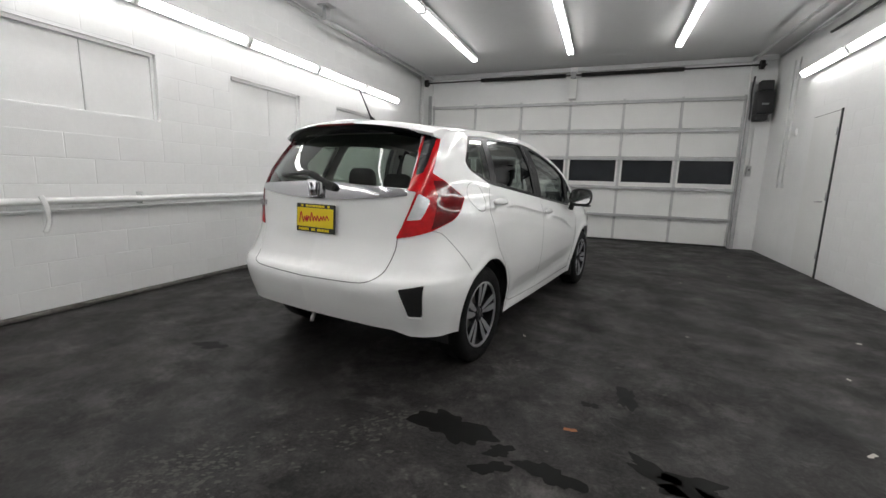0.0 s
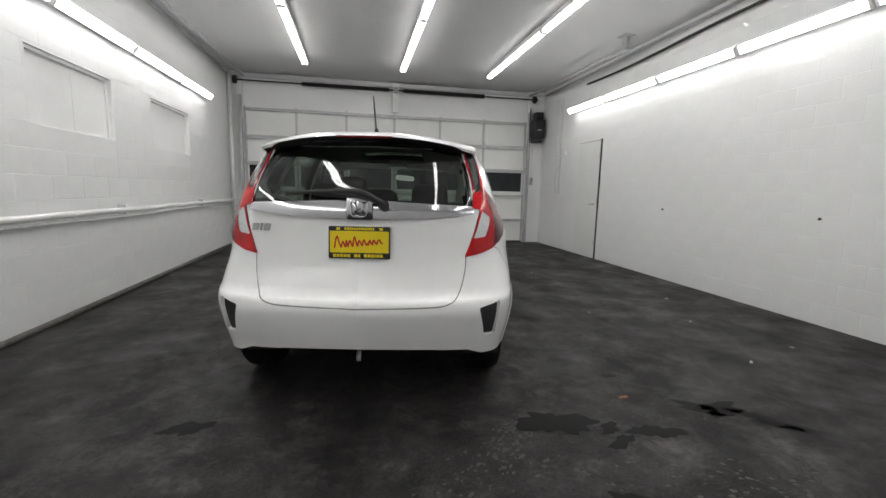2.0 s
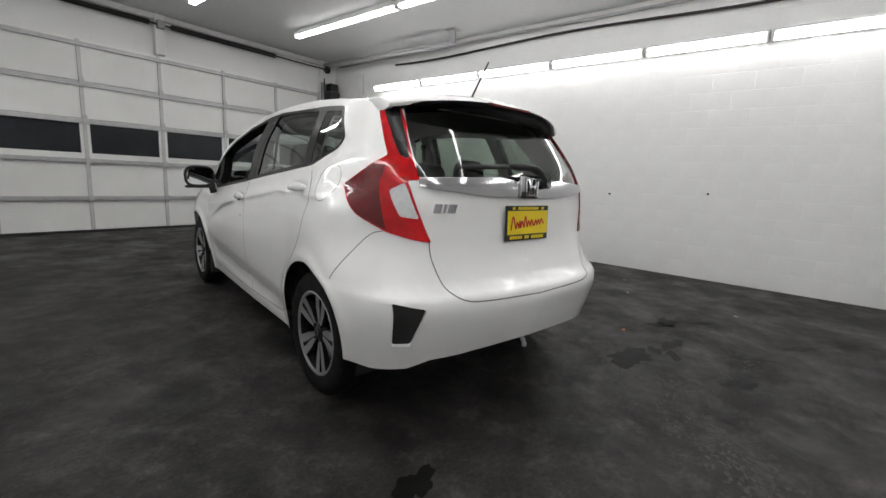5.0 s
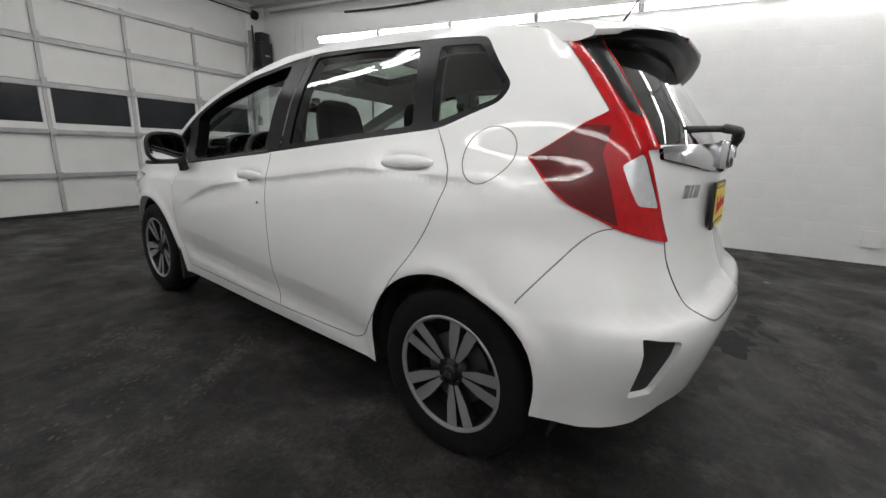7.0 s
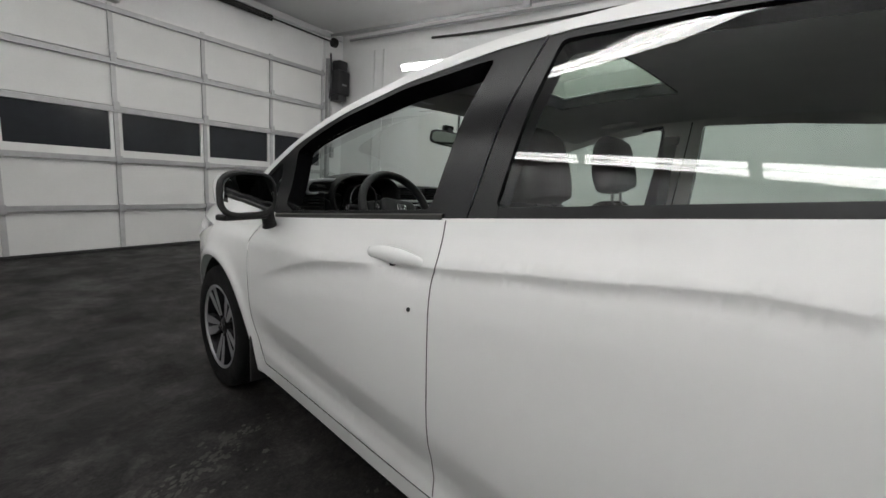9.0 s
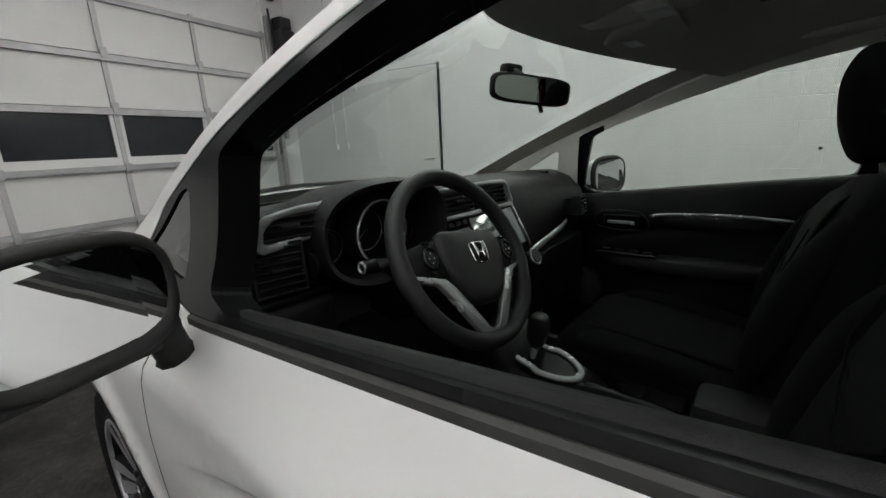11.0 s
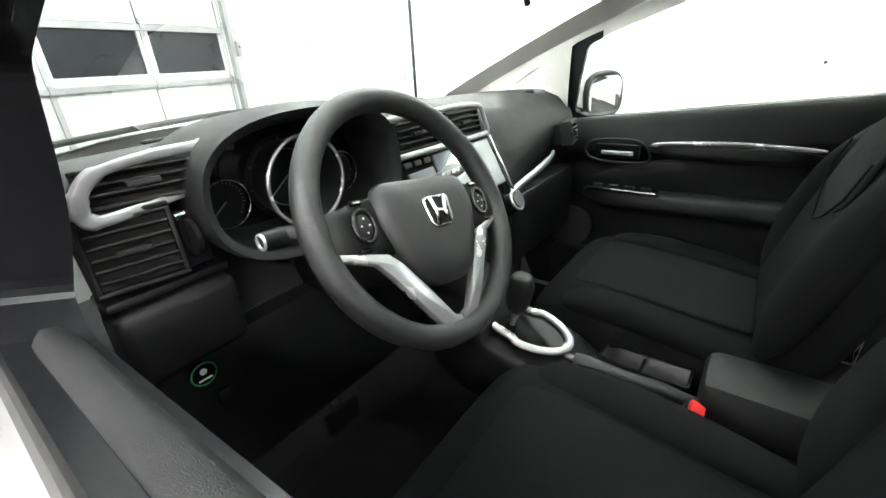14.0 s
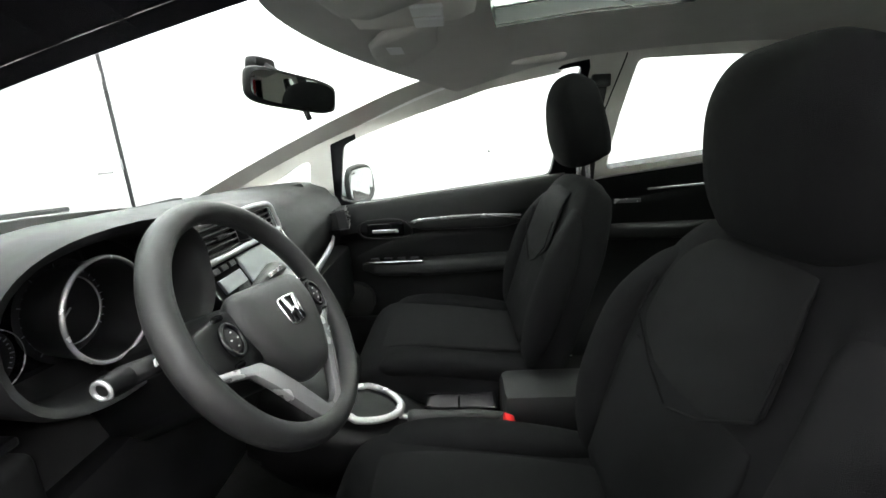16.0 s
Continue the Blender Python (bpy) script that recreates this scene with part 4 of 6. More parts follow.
side_part("pillar_trim", INNER_TOP & ~dark_frame, M_TRIMGREY, -0.048, flip=True, label="light grey inner pillar trim")
side_part("inner_side_panel", INNER_LOW & (TC[:, 0] < 0.5), M_DOORTRIM, -0.05, flip=True)

# roof, windscreen and bonnet: rows from side to side
RY = [-0.25, -0.15, 0.0, 0.24, 0.45, 0.6, 0.77, 0.85, 1.07, 1.22, 1.35, 1.47, 1.62, 1.76, 1.90, 2.03, 2.17, 2.30, 2.42]
TT = np.concatenate([np.linspace(-1, -0.955, 3), np.linspace(-0.90, 0.90, 37), np.linspace(0.955, 1, 3)])
rz = np.array([p.y for p in rl][::-1])
ry = np.array([p.x for p in rl][::-1])


def top_row(y, drop=0.0, inset=0.0):
    z = float(np.interp(y, ry, rz))
    e = shell(np.array([y]), np.array([z]))[0]
    xe = -e[0] - inset
    bow = float(np.interp(y, [-0.25, 0.0, 0.45, 1.07, 1.47, 1.9, 2.42], [-0.19, -0.10, 0.0, 0.10, 0.33, 0.40, 0.42]))
    crown = float(np.interp(y, [-0.25, 0.0, 0.45, 0.85, 1.22, 1.47, 1.7, 2.0, 2.25, 2.42], [0.040, 0.054, 0.062, 0.064, 0.070, 0.080, 0.082, 0.075, 0.05, 0.03]))
    k = 1 - np.abs(TT) ** 2.2
    return np.stack([xe * TT, e[1] + bow * k, z + crown * k - drop], -1)


ROWS = np.array([top_row(y) for y in RY])
ROWS_PILLAR = np.array([top_row(y, 0.010, 0.028) for y in RY])
ROWS_IN = np.array([top_row(y, 0.045, 0.04) for y in RY])


def top_part(name, rows, rr, cc, mat, skip=None, flip=False, label=""):
    nr, nc = rows.shape[:2]
    idx, vs, fs = {}, [], []

    def vid(i, j):
        if (i, j) not in idx:
            idx[(i, j)] = len(vs)
            vs.append(rows[i, j])
        return idx[(i, j)]

    for i in range(*rr):
        for j in range(*cc):
            if skip and skip(i, j):
                continue
            q = (vid(i, j), vid(i, j + 1), vid(i + 1, j + 1), vid(i + 1, j))
            fs.append(q[::-1] if flip else q)
    return link_mesh(name, vs, fs, mat, car, True, label)


NC = len(TT)
HEADER = RY.index(1.47)
S0, S1 = RY.index(0.85), RY.index(1.22)
J0, J1 = 12, 30


def sunroof(i, j):
    return S0 <= i < S1 and J0 <= j < J1


top_part("roof_panel", ROWS, (0, HEADER), (0, NC - 1), M_PAINT, sunroof)
top_part("sunroof_glass", ROWS, (S0, S1), (J0, J1), M_GLASSDARK, label="dark tinted sunroof glass")
top_part("a_pillar", ROWS, (HEADER, len(RY) - 1), (0, 2), M_PAINT)
top_part("a_pillar", ROWS, (HEADER, len(RY) - 1), (NC - 3, NC - 1), M_PAINT)
top_part("windscreen", ROWS, (HEADER, len(RY) - 1), (2, NC - 3), M_WSGLASS, label="clear laminated windscreen")
top_part("headliner", ROWS_IN, (0, HEADER), (0, NC - 1), M_HEADLINER, sunroof, flip=True, label="light grey cloth headliner")
top_part("a_pillar_trim", ROWS_PILLAR, (HEADER, len(RY) - 1), (0, 2), M_TRIMGREY, flip=True)
top_part("a_pillar_trim", ROWS_PILLAR, (HEADER, len(RY) - 1), (NC - 4, NC - 1), M_TRIMGREY, flip=True)
vs, fs = [], []
ring = [(S0, j) for j in range(J0, J1)] + [(i, J1) for i in range(S0, S1)] + [(S1, j) for j in range(J1, J0, -1)] + [(i, J0) for i in range(S1, S0, -1)]
for i, j in ring:
    vs += [ROWS[i, j] - (0, 0, 0.004), ROWS_IN[i, j] - (0, 0, 0.006)]
n = len(ring)
fs = [(2 * k, 2 * ((k + 1) % n), 2 * ((k + 1) % n) + 1, 2 * k + 1) for k in range(n)]
link_mesh("sunroof_frame", vs, fs, M_BLACKTRIM, car)

# bonnet
BR = []
for t in np.linspace(0, 1, 14):
    y = 2.42 + t * 0.86
    ze = float(np.interp(y, [2.42, 2.7, 2.95, 3.2, 3.28], [0.975, 0.915, 0.84, 0.745, 0.715]))
    e = shell(np.array([min(3.36, y + max(0, y - 3.0) * 0.4)]), np.array([ze]))[0]
    k = 1 - np.abs(TT) ** 2.4
    bow = 0.42 * (1 - t) ** 1.5 * (1 - t) + 0.02
    BR.append(np.stack([-e[0] * TT, e[1] + bow * k, ze + (0.03 + 0.05 * math.sin(math.pi * min(1, t * 1.1))) * k], -1))
top_part("bonnet", np.array(BR), (0, 13), (0, NC - 1), M_PAINT)
vs = [r for r in BR[-1]] + [Vector((x, 3.30 - 0.35 * abs(x) ** 2.5, 0.69)) for x in np.array(BR[-1])[:, 0]]
link_mesh("bonnet_lip", vs, [(j, j + 1, NC + j + 1, NC + j) for j in range(NC - 1)], M_PAINT, car, True)


# roof spoiler over the rear window
def spoiler():
    bm = bmesh.new()
    n = 33
    secs = []
    for i in range(n):
        t = -1 + 2 * i / (n - 1)
        x = 0.60 * t
        e = abs(t)
        root = -0.16 - 0.16 * (1 - e ** 2.2)
        tip = -0.30 - 0.145 * (1 - e ** 2.6)
        zt = 1.418 + 0.055 * (1 - e ** 2.2)
        prof = [(root + 0.03, zt + 0.004), ((root + tip) / 2, zt - 0.002), (tip, zt - 0.022), (tip - 0.012, zt - 0.034), (tip - 0.004, zt - 0.048), (tip + 0.03, zt - 0.056), ((root + tip) / 2 - 0.02, zt - 0.058), (root - 0.02, zt - 0.05)]
        secs.append([bm.verts.new((x, y, z)) for y, z in prof])
    for a, b in zip(secs, secs[1:]):
        for k in range(len(a)):
            bm.faces.new((a[k], a[(k + 1) % len(a)], b[(k + 1) % len(a)], b[k]))
    bm.faces.new(secs[0])
    bm.faces.new(secs[-1][::-1])
    bmesh.ops.recalc_face_normals(bm, faces=bm.faces[:])
    return bm


part("roof_spoiler", spoiler(), M_PAINT, car, "white spoiler with a black underside", angle=50)
under = bmesh.new()
rows = []
for i in range(33):
    t = -1 + 2 * i / 32
    e = abs(t)
    tip = -0.30 - 0.145 * (1 - e ** 2.6)
    root = -0.16 - 0.16 * (1 - e ** 2.2)
    zt = 1.418 + 0.055 * (1 - e ** 2.2)
    rows.append([under.verts.new((0.585 * t, y, z)) for y, z in ((tip - 0.0165, zt - 0.034), (tip - 0.008, zt - 0.052), (tip + 0.03, zt - 0.062), (root - 0.03, zt - 0.075))])
for a, b in zip(rows, rows[1:]):
    for k in range(3):
        under.faces.new((a[k], a[k + 1], b[k + 1], b[k]))
part("spoiler_lower", under, M_BLACKTRIM, car, smooth=True)
part("high_brake_light", box_bm((-0.15, -0.462, 1.428), (0.15, -0.448, 1.440), 0.003), M_DARKRED, car)

# wheels
WHEEL_R = 0.303


def wheel():
    w = new("wheel")
    w.empty_display_size = 0.1
    prof = [(-0.085, 0.205), (-0.092, 0.225), (-0.095, 0.26), (-0.088, 0.285), (-0.072, 0.299), (-0.04, 0.303), (0.04, 0.303), (0.072, 0.299), (0.088, 0.285), (0.095, 0.26), (0.092, 0.225), (0.085, 0.205)]
    n = 64

    def lathe(prof, nseg=n, close=False):
        bm = bmesh.new()
        rings = [[bm.verts.new((x, r * math.cos(k * 2 * math.pi / nseg), r * math.sin(k * 2 * math.pi / nseg))) for x, r in prof] for k in range(nseg)]
        for k in range(nseg):
            a, b = rings[k], rings[(k + 1) % nseg]
            for i in range(len(prof) - 1):
                bm.faces.new((a[i], a[i + 1], b[i + 1], b[i]))
        bmesh.ops.recalc_face_normals(bm, faces=bm.faces[:])
        return bm

    part("tyre", lathe(prof), M_TYRE, w, angle=35)
    tread = bmesh.new()
    for k in range(72):
        a = k * 2 * math.pi / 72
        for x0 in (-0.062, 0.022):
            vs = add_box(tread, (x0, -0.006, 0.302), (x0 + 0.04, 0.006, 0.3055))
            bmesh.ops.rotate(tread, verts=vs, cent=(0, 0, 0), matrix=Matrix.Rotation(a, 3, "X"))
    tagged(part("tread", tread, M_TYRE, w), kind="stuff")
    part("rim", lathe([(-0.085, 0.206), (-0.082, 0.197), (-0.06, 0.192), (0.0, 0.185), (0.06, 0.19), (0.085, 0.206)]), M_RIMDARK, w, angle=35)
    part("rim_lip", lathe([(-0.0865, 0.2085), (-0.089, 0.203), (-0.086, 0.1955), (-0.078, 0.1935)]), M_RIM, w, "bright machined rim edge", angle=35)
    part("barrel_back", lathe([(-0.01, 0.187), (-0.01, 0.055)]), M_RIMDARK, w)
    part("brake_disc", lathe([(-0.022, 0.13), (-0.022, 0.06)]), M_DISC, w)
    for k in range(10):
        a = k // 2 * 2 * math.pi / 5 + (0.20 if k % 2 else -0.20)
        sk = 1 if k % 2 else -1
        bm = bmesh.new()
        # a blade from the hub to the rim, leaning with its pair
        pts = [(0.050, -0.008), (0.12, -0.019), (0.197, -0.018), (0.197, 0.025), (0.12, 0.019), (0.050, 0.008)]
        pts = [(r, s * sk) for r, s in pts]
        front = [bm.verts.new((-0.082 + 0.016 * (1 - (r - 0.05) / 0.146), s, r)) for r, s in pts]
        back = [bm.verts.new((-0.05, s * 1.1, r)) for r, s in pts]
        bm.faces.new(front)
        bm.faces.new(back[::-1])
        for i in range(6):
            bm.faces.new((front[i], back[i], back[(i + 1) % 6], front[(i + 1) % 6]))
        bmesh.ops.recalc_face_normals(bm, faces=bm.faces[:])
        bmesh.ops.rotate(bm, verts=bm.verts[:], cent=(0, 0, 0), matrix=Matrix.Rotation(a, 3, "X"))
        ob = part("spoke", bm, M_RIM, w)
        ob.data.materials.append(M_RIMDARK)
        for p in ob.data.polygons:
            if p.normal.x > -0.5:
                p.material_index = 1
    bm = lathe([(-0.072, 0.0), (-0.072, 0.028), (-0.068, 0.034), (-0.05, 0.062), (-0.03, 0.064)], 32)
    hub = part("hub", bm, M_RIMDARK, w, angle=35)
    part("hub_cap", lathe([(-0.076, 0.0), (-0.076, 0.022), (-0.072, 0.027)], 24), M_DARKPAINT, w, angle=35)
    bm = bmesh.new()
    for y in (-0.009, 0.009):
        add_box(bm, (-0.078, y - 0.003, -0.012), (-0.0755, y + 0.003, 0.012))
    add_box(bm, (-0.078, -0.009, -0.003), (-0.0755, 0.009, 0.003))
    part("hub_badge", bm, M_CHROME, w)
    for k in range(4):
        a = k * math.pi / 2 + 0.4
        part("wheel_nut", tube_bm([(-0.074, 0.045 * math.cos(a), 0.045 * math.sin(a)), (-0.055, 0.045 * math.cos(a), 0.045 * math.sin(a))], 0.0085, 6), M_DARKPAINT, w)
    return w


W0 = wheel()
W0.parent = car
W0.matrix_basis = pose(-0.708, 0, 0.303, 17, 0, 0)
for x, y, a, s in ((-0.715, 2.53, 40, 1), (0.708, 0, 5, -1), (0.715, 2.53, 25, -1)):
    c = copy_thing(W0, pose(x, y, 0.303, a, 0, 0 if s > 0 else 180))
    c.parent = car

# arch liners, floor pan, mud flaps
for yc in (0.0, 2.53):
    for s in (-1, 1):
        vs, fs = [], []
        n = 20
        for i in range(n):
            a = -0.25 + (math.pi + 0.5) * i / (n - 1)
            for x in (0.765, 0.55):
                vs.append((s * x, yc + 0.367 * math.cos(a), 0.305 + 0.367 * math.sin(a)))
        fs = [(2 * i, 2 * i + 1, 2 * i + 3, 2 * i + 2) for i in range(n - 1)]
        fs += [tuple(2 * i + 1 for i in range(n))]
        link_mesh("arch_liner", vs, fs, M_BLACKPLASTIC, car)
        bm = box_bm((s * 0.68 - 0.055, yc - 0.395, 0.262), (s * 0.68 + 0.055, yc - 0.367, 0.41), 0.008)
        if yc == 0.0:
            part("mud_flap", bm, M_BLACKPLASTIC, car)
        else:
            part("mud_flap", box_bm((s * 0.74 - 0.06, yc - 0.385, 0.16), (s * 0.74 + 0.055, yc - 0.365, 0.38), 0.006), M_BLACKPLASTIC, car)
pan = bmesh.new()
add_box(pan, (-0.55, -0.25, 0.22), (0.55, 3.1, 0.24))
add_box(pan, (-0.70, 0.37, 0.215), (-0.55, 2.16, 0.24))
add_box(pan, (0.55, 0.37, 0.215), (0.70, 2.16, 0.24))
part("floor_pan", pan, M_BLACKPLASTIC, car)
part("rear_valance", box_bm((-0.50, -0.56, 0.315), (0.50, -0.50, 0.40), 0.015), M_BLACKPLASTIC, car)
part("tow_hook", tube_bm([(0.0, -0.64, 0.33), (0.0, -0.66, 0.30), (0.0, -0.66, 0.285)], 0.012, 8), M_STEEL, car, smooth=True)


# door handles, mirrors
def on_shell(u, z, off=0.0):
    u, z = np.array([u]), np.array([z])
    return Vector(shell(u, z)[0] + shell_n(u, z)[0] * off)


for (hy, hz), dn in (((1.215, 0.889), "front_door"), ((0.205, 1.000), "rear_door")):
    pts = [on_shell(hy - 0.115 + 0.23 * i / 16, hz + 0.005 - 0.010 * i / 16, -0.004 + 0.022 * math.sin(math.pi * i / 16) ** 0.5) for i in range(17)]
    rad = [0.006 + 0.0125 * math.sin(math.pi * i / 16) ** 0.6 for i in range(17)]
    for s in (0, 1):
        q = [Vector((p.x * (-1 if s else 1), p.y, p.z)) for p in pts]
        part("door_handle", tube_bm(q, rad, 10, squash=(0.7, 1.25)), M_PAINT, doors[dn][s], smooth=True)
for (hy, hz), r in (((1.216, 0.868), 0.006), ((1.126, 0.772), 0.006)):
    p = on_shell(hy, hz, 0.012 if hz > 0.8 else 0.001)
    part("lock_hole", tube_bm([p + Vector((0.02, 0, 0)), p - Vector((0.0015, 0, 0))], r, 8), M_DARKPAINT, doors["front_door"][0])


def mirror(s):
    w = new("door_mirror")
    w.parent = car
    bm = bmesh.new()
    bmesh.ops.create_uvsphere(bm, u_segments=28, v_segments=18, radius=1.0)
    for v in bm.verts:
        x, y, z = v.co
        k = (abs(x) ** 3.2 + abs(z) ** 3.2) ** (1 / 3.2) / (math.hypot(x, z) + 1e-6)
        k = 1 / max(k, 1e-3)
        x, z = x * k, z * k
        yy = 0.075 * y if y > 0 else 0.0
        v.co = (0.105 * x * (1 + 0.1 * z), yy, 0.072 * z)
    bm2 = part("housing", bm, M_PAINT, w, "white housing with a black foot", angle=60)
    g = bmesh.new()
    vs = [g.verts.new((0.094 * c * (abs(c) ** -0.36 if abs(c) > 1e-6 else 0), -0.012 - 0.009 * q, 0.062 * q * (abs(q) ** -0.36 if abs(q) > 1e-6 else 0))) for c, q in ((math.cos(a), math.sin(a)) for a in np.linspace(0, 2 * math.pi, 36, endpoint=False))]
    g.faces.new(vs)
    part("mirror_glass", g, M_MIRROR, w)
    r = bmesh.new()
    ring = [(0.100 * c * (abs(c) ** -0.36 if abs(c) > 1e-6 else 0), -0.004, 0.068 * q * (abs(q) ** -0.36 if abs(q) > 1e-6 else 0)) for c, q in ((math.cos(a), math.sin(a)) for a in np.linspace(0, 2 * math.pi, 40, endpoint=False))]
    add_tube(r, ring, 0.010, 8, closed=True)
    part("mirror_rim", r, M_BLACKPLASTIC, w, smooth=True)
    f = bmesh.new()
    add_tube(f, smooth_line([(-s * 0.085, 0.02, -0.035), (-s * 0.10, 0.03, -0.075), (-s * 0.115, 0.04, -0.11)], 5), [0.026] * 5 + [0.024] * 5 + [0.028], 10, squash=(0.8, 1.0))
    part("mirror_foot", f, M_BLACKPLASTIC, w, smooth=True)
    b = bmesh.new()
    add_box(b, (-0.085, -0.004, -0.082), (0.08, 0.05, -0.062), 0.008)
    part("lower_shell", b, M_BLACKPLASTIC, w, angle=40)
    w.matrix_basis = pose(s * 0.905, 1.895, 0.998, -3, 0, -s * 16) @ Matrix.Scale(1.08, 4)
    return w


mirror(-1)
mirror(1)

# tail: plate, badge, letters, wiper, aerial
plate = new("number_plate_holder")
plate.parent = car
plate.matrix_basis = pose(0, -0.616, 0.893, 90 - 3, 0, 0)
fr = bmesh.new()
add_box(fr, (-0.156, -0.082, -0.004), (0.156, 0.082, 0.006), 0.004)
part("plate_frame", fr, M_DARKPAINT, plate)
part("plate", box_bm((-0.148, -0.052, 0.0062), (0.148, 0.058, 0.0085), 0.001), M_YELLOW, plate, "bright yellow dealer plate")
part("lower_strip", box_bm((-0.143, -0.077, 0.0062), (0.143, -0.056, 0.0085), 0.001), M_DARKPAINT, plate)


def lettering(text, size, mat, parent, m, name="lettering", shear=0.0, extrude=0.0012, width=None, bold=0.0):
    cu = bpy.data.curves.new(name, "FONT")
    cu.body, cu.size, cu.align_x, cu.align_y, cu.extrude, cu.shear, cu.offset = text, size, "CENTER", "CENTER", extrude, shear, bold
    tmp = bpy.data.objects.new(name, cu)
    scene.collection.objects.link(tmp)
    bpy.context.view_layer.update()
    me = bpy.data.meshes.new_from_object(tmp.evaluated_get(bpy.context.evaluated_depsgraph_get()))
    bpy.data.objects.remove(tmp)
    me.materials.clear()
    me.materials.append(mat)
    ob = new(name, me)
    ob.parent = parent
    if width:
        xs = [v.co.x for v in me.vertices]
        k = width / (max(xs) - min(xs))
        m = m @ Matrix.Diagonal((k, 1, 1, 1))
    ob.matrix_basis = m
    return ob


# dealer script shown as bars, dealer town line as bars
bars = bmesh.new()
x = -0.125
for w_, h_ in ((0.034, 0.062), (0.022, 0.032), (0.012, 0.036), (0.024, 0.034), (0.024, 0.052), (0.024, 0.030), (0.022, 0.032), (0.008, 0.010), (0.02, 0.026), (0.022, 0.026), (0.03, 0.026)):
    add_tube(bars, smooth_line([(x, -0.018 + x * 0.1, 0.0095), (x + w_ * 0.35, -0.018 + h_ + x * 0.1, 0.0095), (x + w_ * 0.75, -0.016 + h_ * 0.4 + x * 0.1, 0.0095), (x + w_, -0.014 + x * 0.1, 0.0095)], 5), 0.0042, 5, squash=(1, 0.25))
    x += w_
part("plate_script_bars", bars, M_REDPRINT, plate)
bars = bmesh.new()
x = -0.132
for w_ in (0.015, 0.015, 0.015, 0.015, 0.015, 0.0, 0.015, 0.013, 0.0, 0.015, 0.015, 0.014, 0.007, 0.013, 0.015):
    if w_ == 0:
        x += 0.016
        continue
    add_box(bars, (x, -0.074, 0.0087), (x + w_, -0.059, 0.0097))
    x += w_ + 0.003
part("plate_lower_bars", bars, M_YELLOW, plate)
bars = bmesh.new()
for i in range(13):
    add_box(bars, (-0.075 + i * 0.0118, 0.063, 0.0062), (-0.0665 + i * 0.0118, 0.0755, 0.0072))
for x in (-0.115, 0.10):
    add_box(bars, (x, 0.063, 0.0062), (x + 0.018, 0.0755, 0.0072))
part("plate_upper_bars", bars, M_YELLOW, plate)


def maker_badge(parent, m, size, name="maker_badge"):
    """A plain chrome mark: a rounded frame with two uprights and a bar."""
    bm = bmesh.new()
    fr = rounded([(-0.5, 0.42), (0.5, 0.42), (0.40, -0.42), (-0.40, -0.42)], 0.18, 5)
    add_tube(bm, [(x * size, y * size, 0) for x, y in fr], 0.045 * size, 6, closed=True)
    for s in (-1, 1):
        add_tube(bm, [(s * 0.30 * size, 0.40 * size, 0.003), (s * 0.17 * size, 0.0, 0.003), (s * 0.22 * size, -0.40 * size, 0.003)], 0.075 * size, 6)
    add_box(bm, (-0.2 * size, -0.06 * size, 0), (0.2 * size, 0.06 * size, 0.06 * size))
    ob = part(name, bm, M_CHROME, parent, smooth=True)
    ob.matrix_basis = m
    return ob


badge = new("tailgate_badge")
badge.parent = car
part("badge_base", box_bm((-0.068, -0.624, 1.005), (0.068, -0.59, 1.118), 0.014), M_CHROMESATIN, badge, angle=40)
maker_badge(badge, pose(0, -0.629, 1.062, 90, 0, 0), 0.092)
bm = bmesh.new()
for x0, x1 in ((0.0, 0.034), (0.042, 0.056), (0.064, 0.102)):
    add_box(bm, (x0, 0.0, 0.0), (x1, 0.036, 0.003), 0.001)
for v in bm.verts:
    v.co.x += 0.25 * v.co.y
part("model_badge_bars", bm, M_CHROMESATIN, car, "plain chrome model badge").matrix_basis = pose(-0.50 - 0.055 * 0.974, -0.590 + 0.055 * 0.225, 0.944, 90, 0, -13)
wip = new("rear_wiper")
wip.parent = car
bm = bmesh.new()
add_tube(bm, smooth_line([(0.13, -0.615, 1.085), (0.05, -0.635, 1.125), (-0.02, -0.635, 1.148), (-0.14, -0.605, 1.150)], 6), [0.016] * 6 + [0.02] * 6 + [0.016] * 6 + [0.009], 8)
part("wiper_arm", bm, M_BLACKPLASTIC, wip, smooth=True)
bm = bmesh.new()
add_tube(bm, smooth_line([(-0.10, -0.605, 1.150), (-0.25, -0.575, 1.142), (-0.39, -0.528, 1.132)], 6), 0.009, 6, squash=(0.6, 1.3))
part("wiper_blade", bm, M_BLACKPLASTIC, wip, smooth=True)
part("wiper_hub", tube_bm([(0.12, -0.60, 1.08), (0.125, -0.632, 1.084)], 0.026, 14), M_BLACKPLASTIC, wip, angle=40)
ant = new("aerial")
ant.parent = car
part("aerial_base", tube_bm([(0.02, -0.10, 1.475), (0.02, -0.155, 1.515)], [0.022, 0.010], 10), M_BLACKPLASTIC, ant, smooth=True)
part("aerial_rod", tube_bm([(0.02, -0.15, 1.505), (0.02, -0.27, 1.68)], [0.0055, 0.0035], 8), M_BLACKPLASTIC, ant, smooth=True)
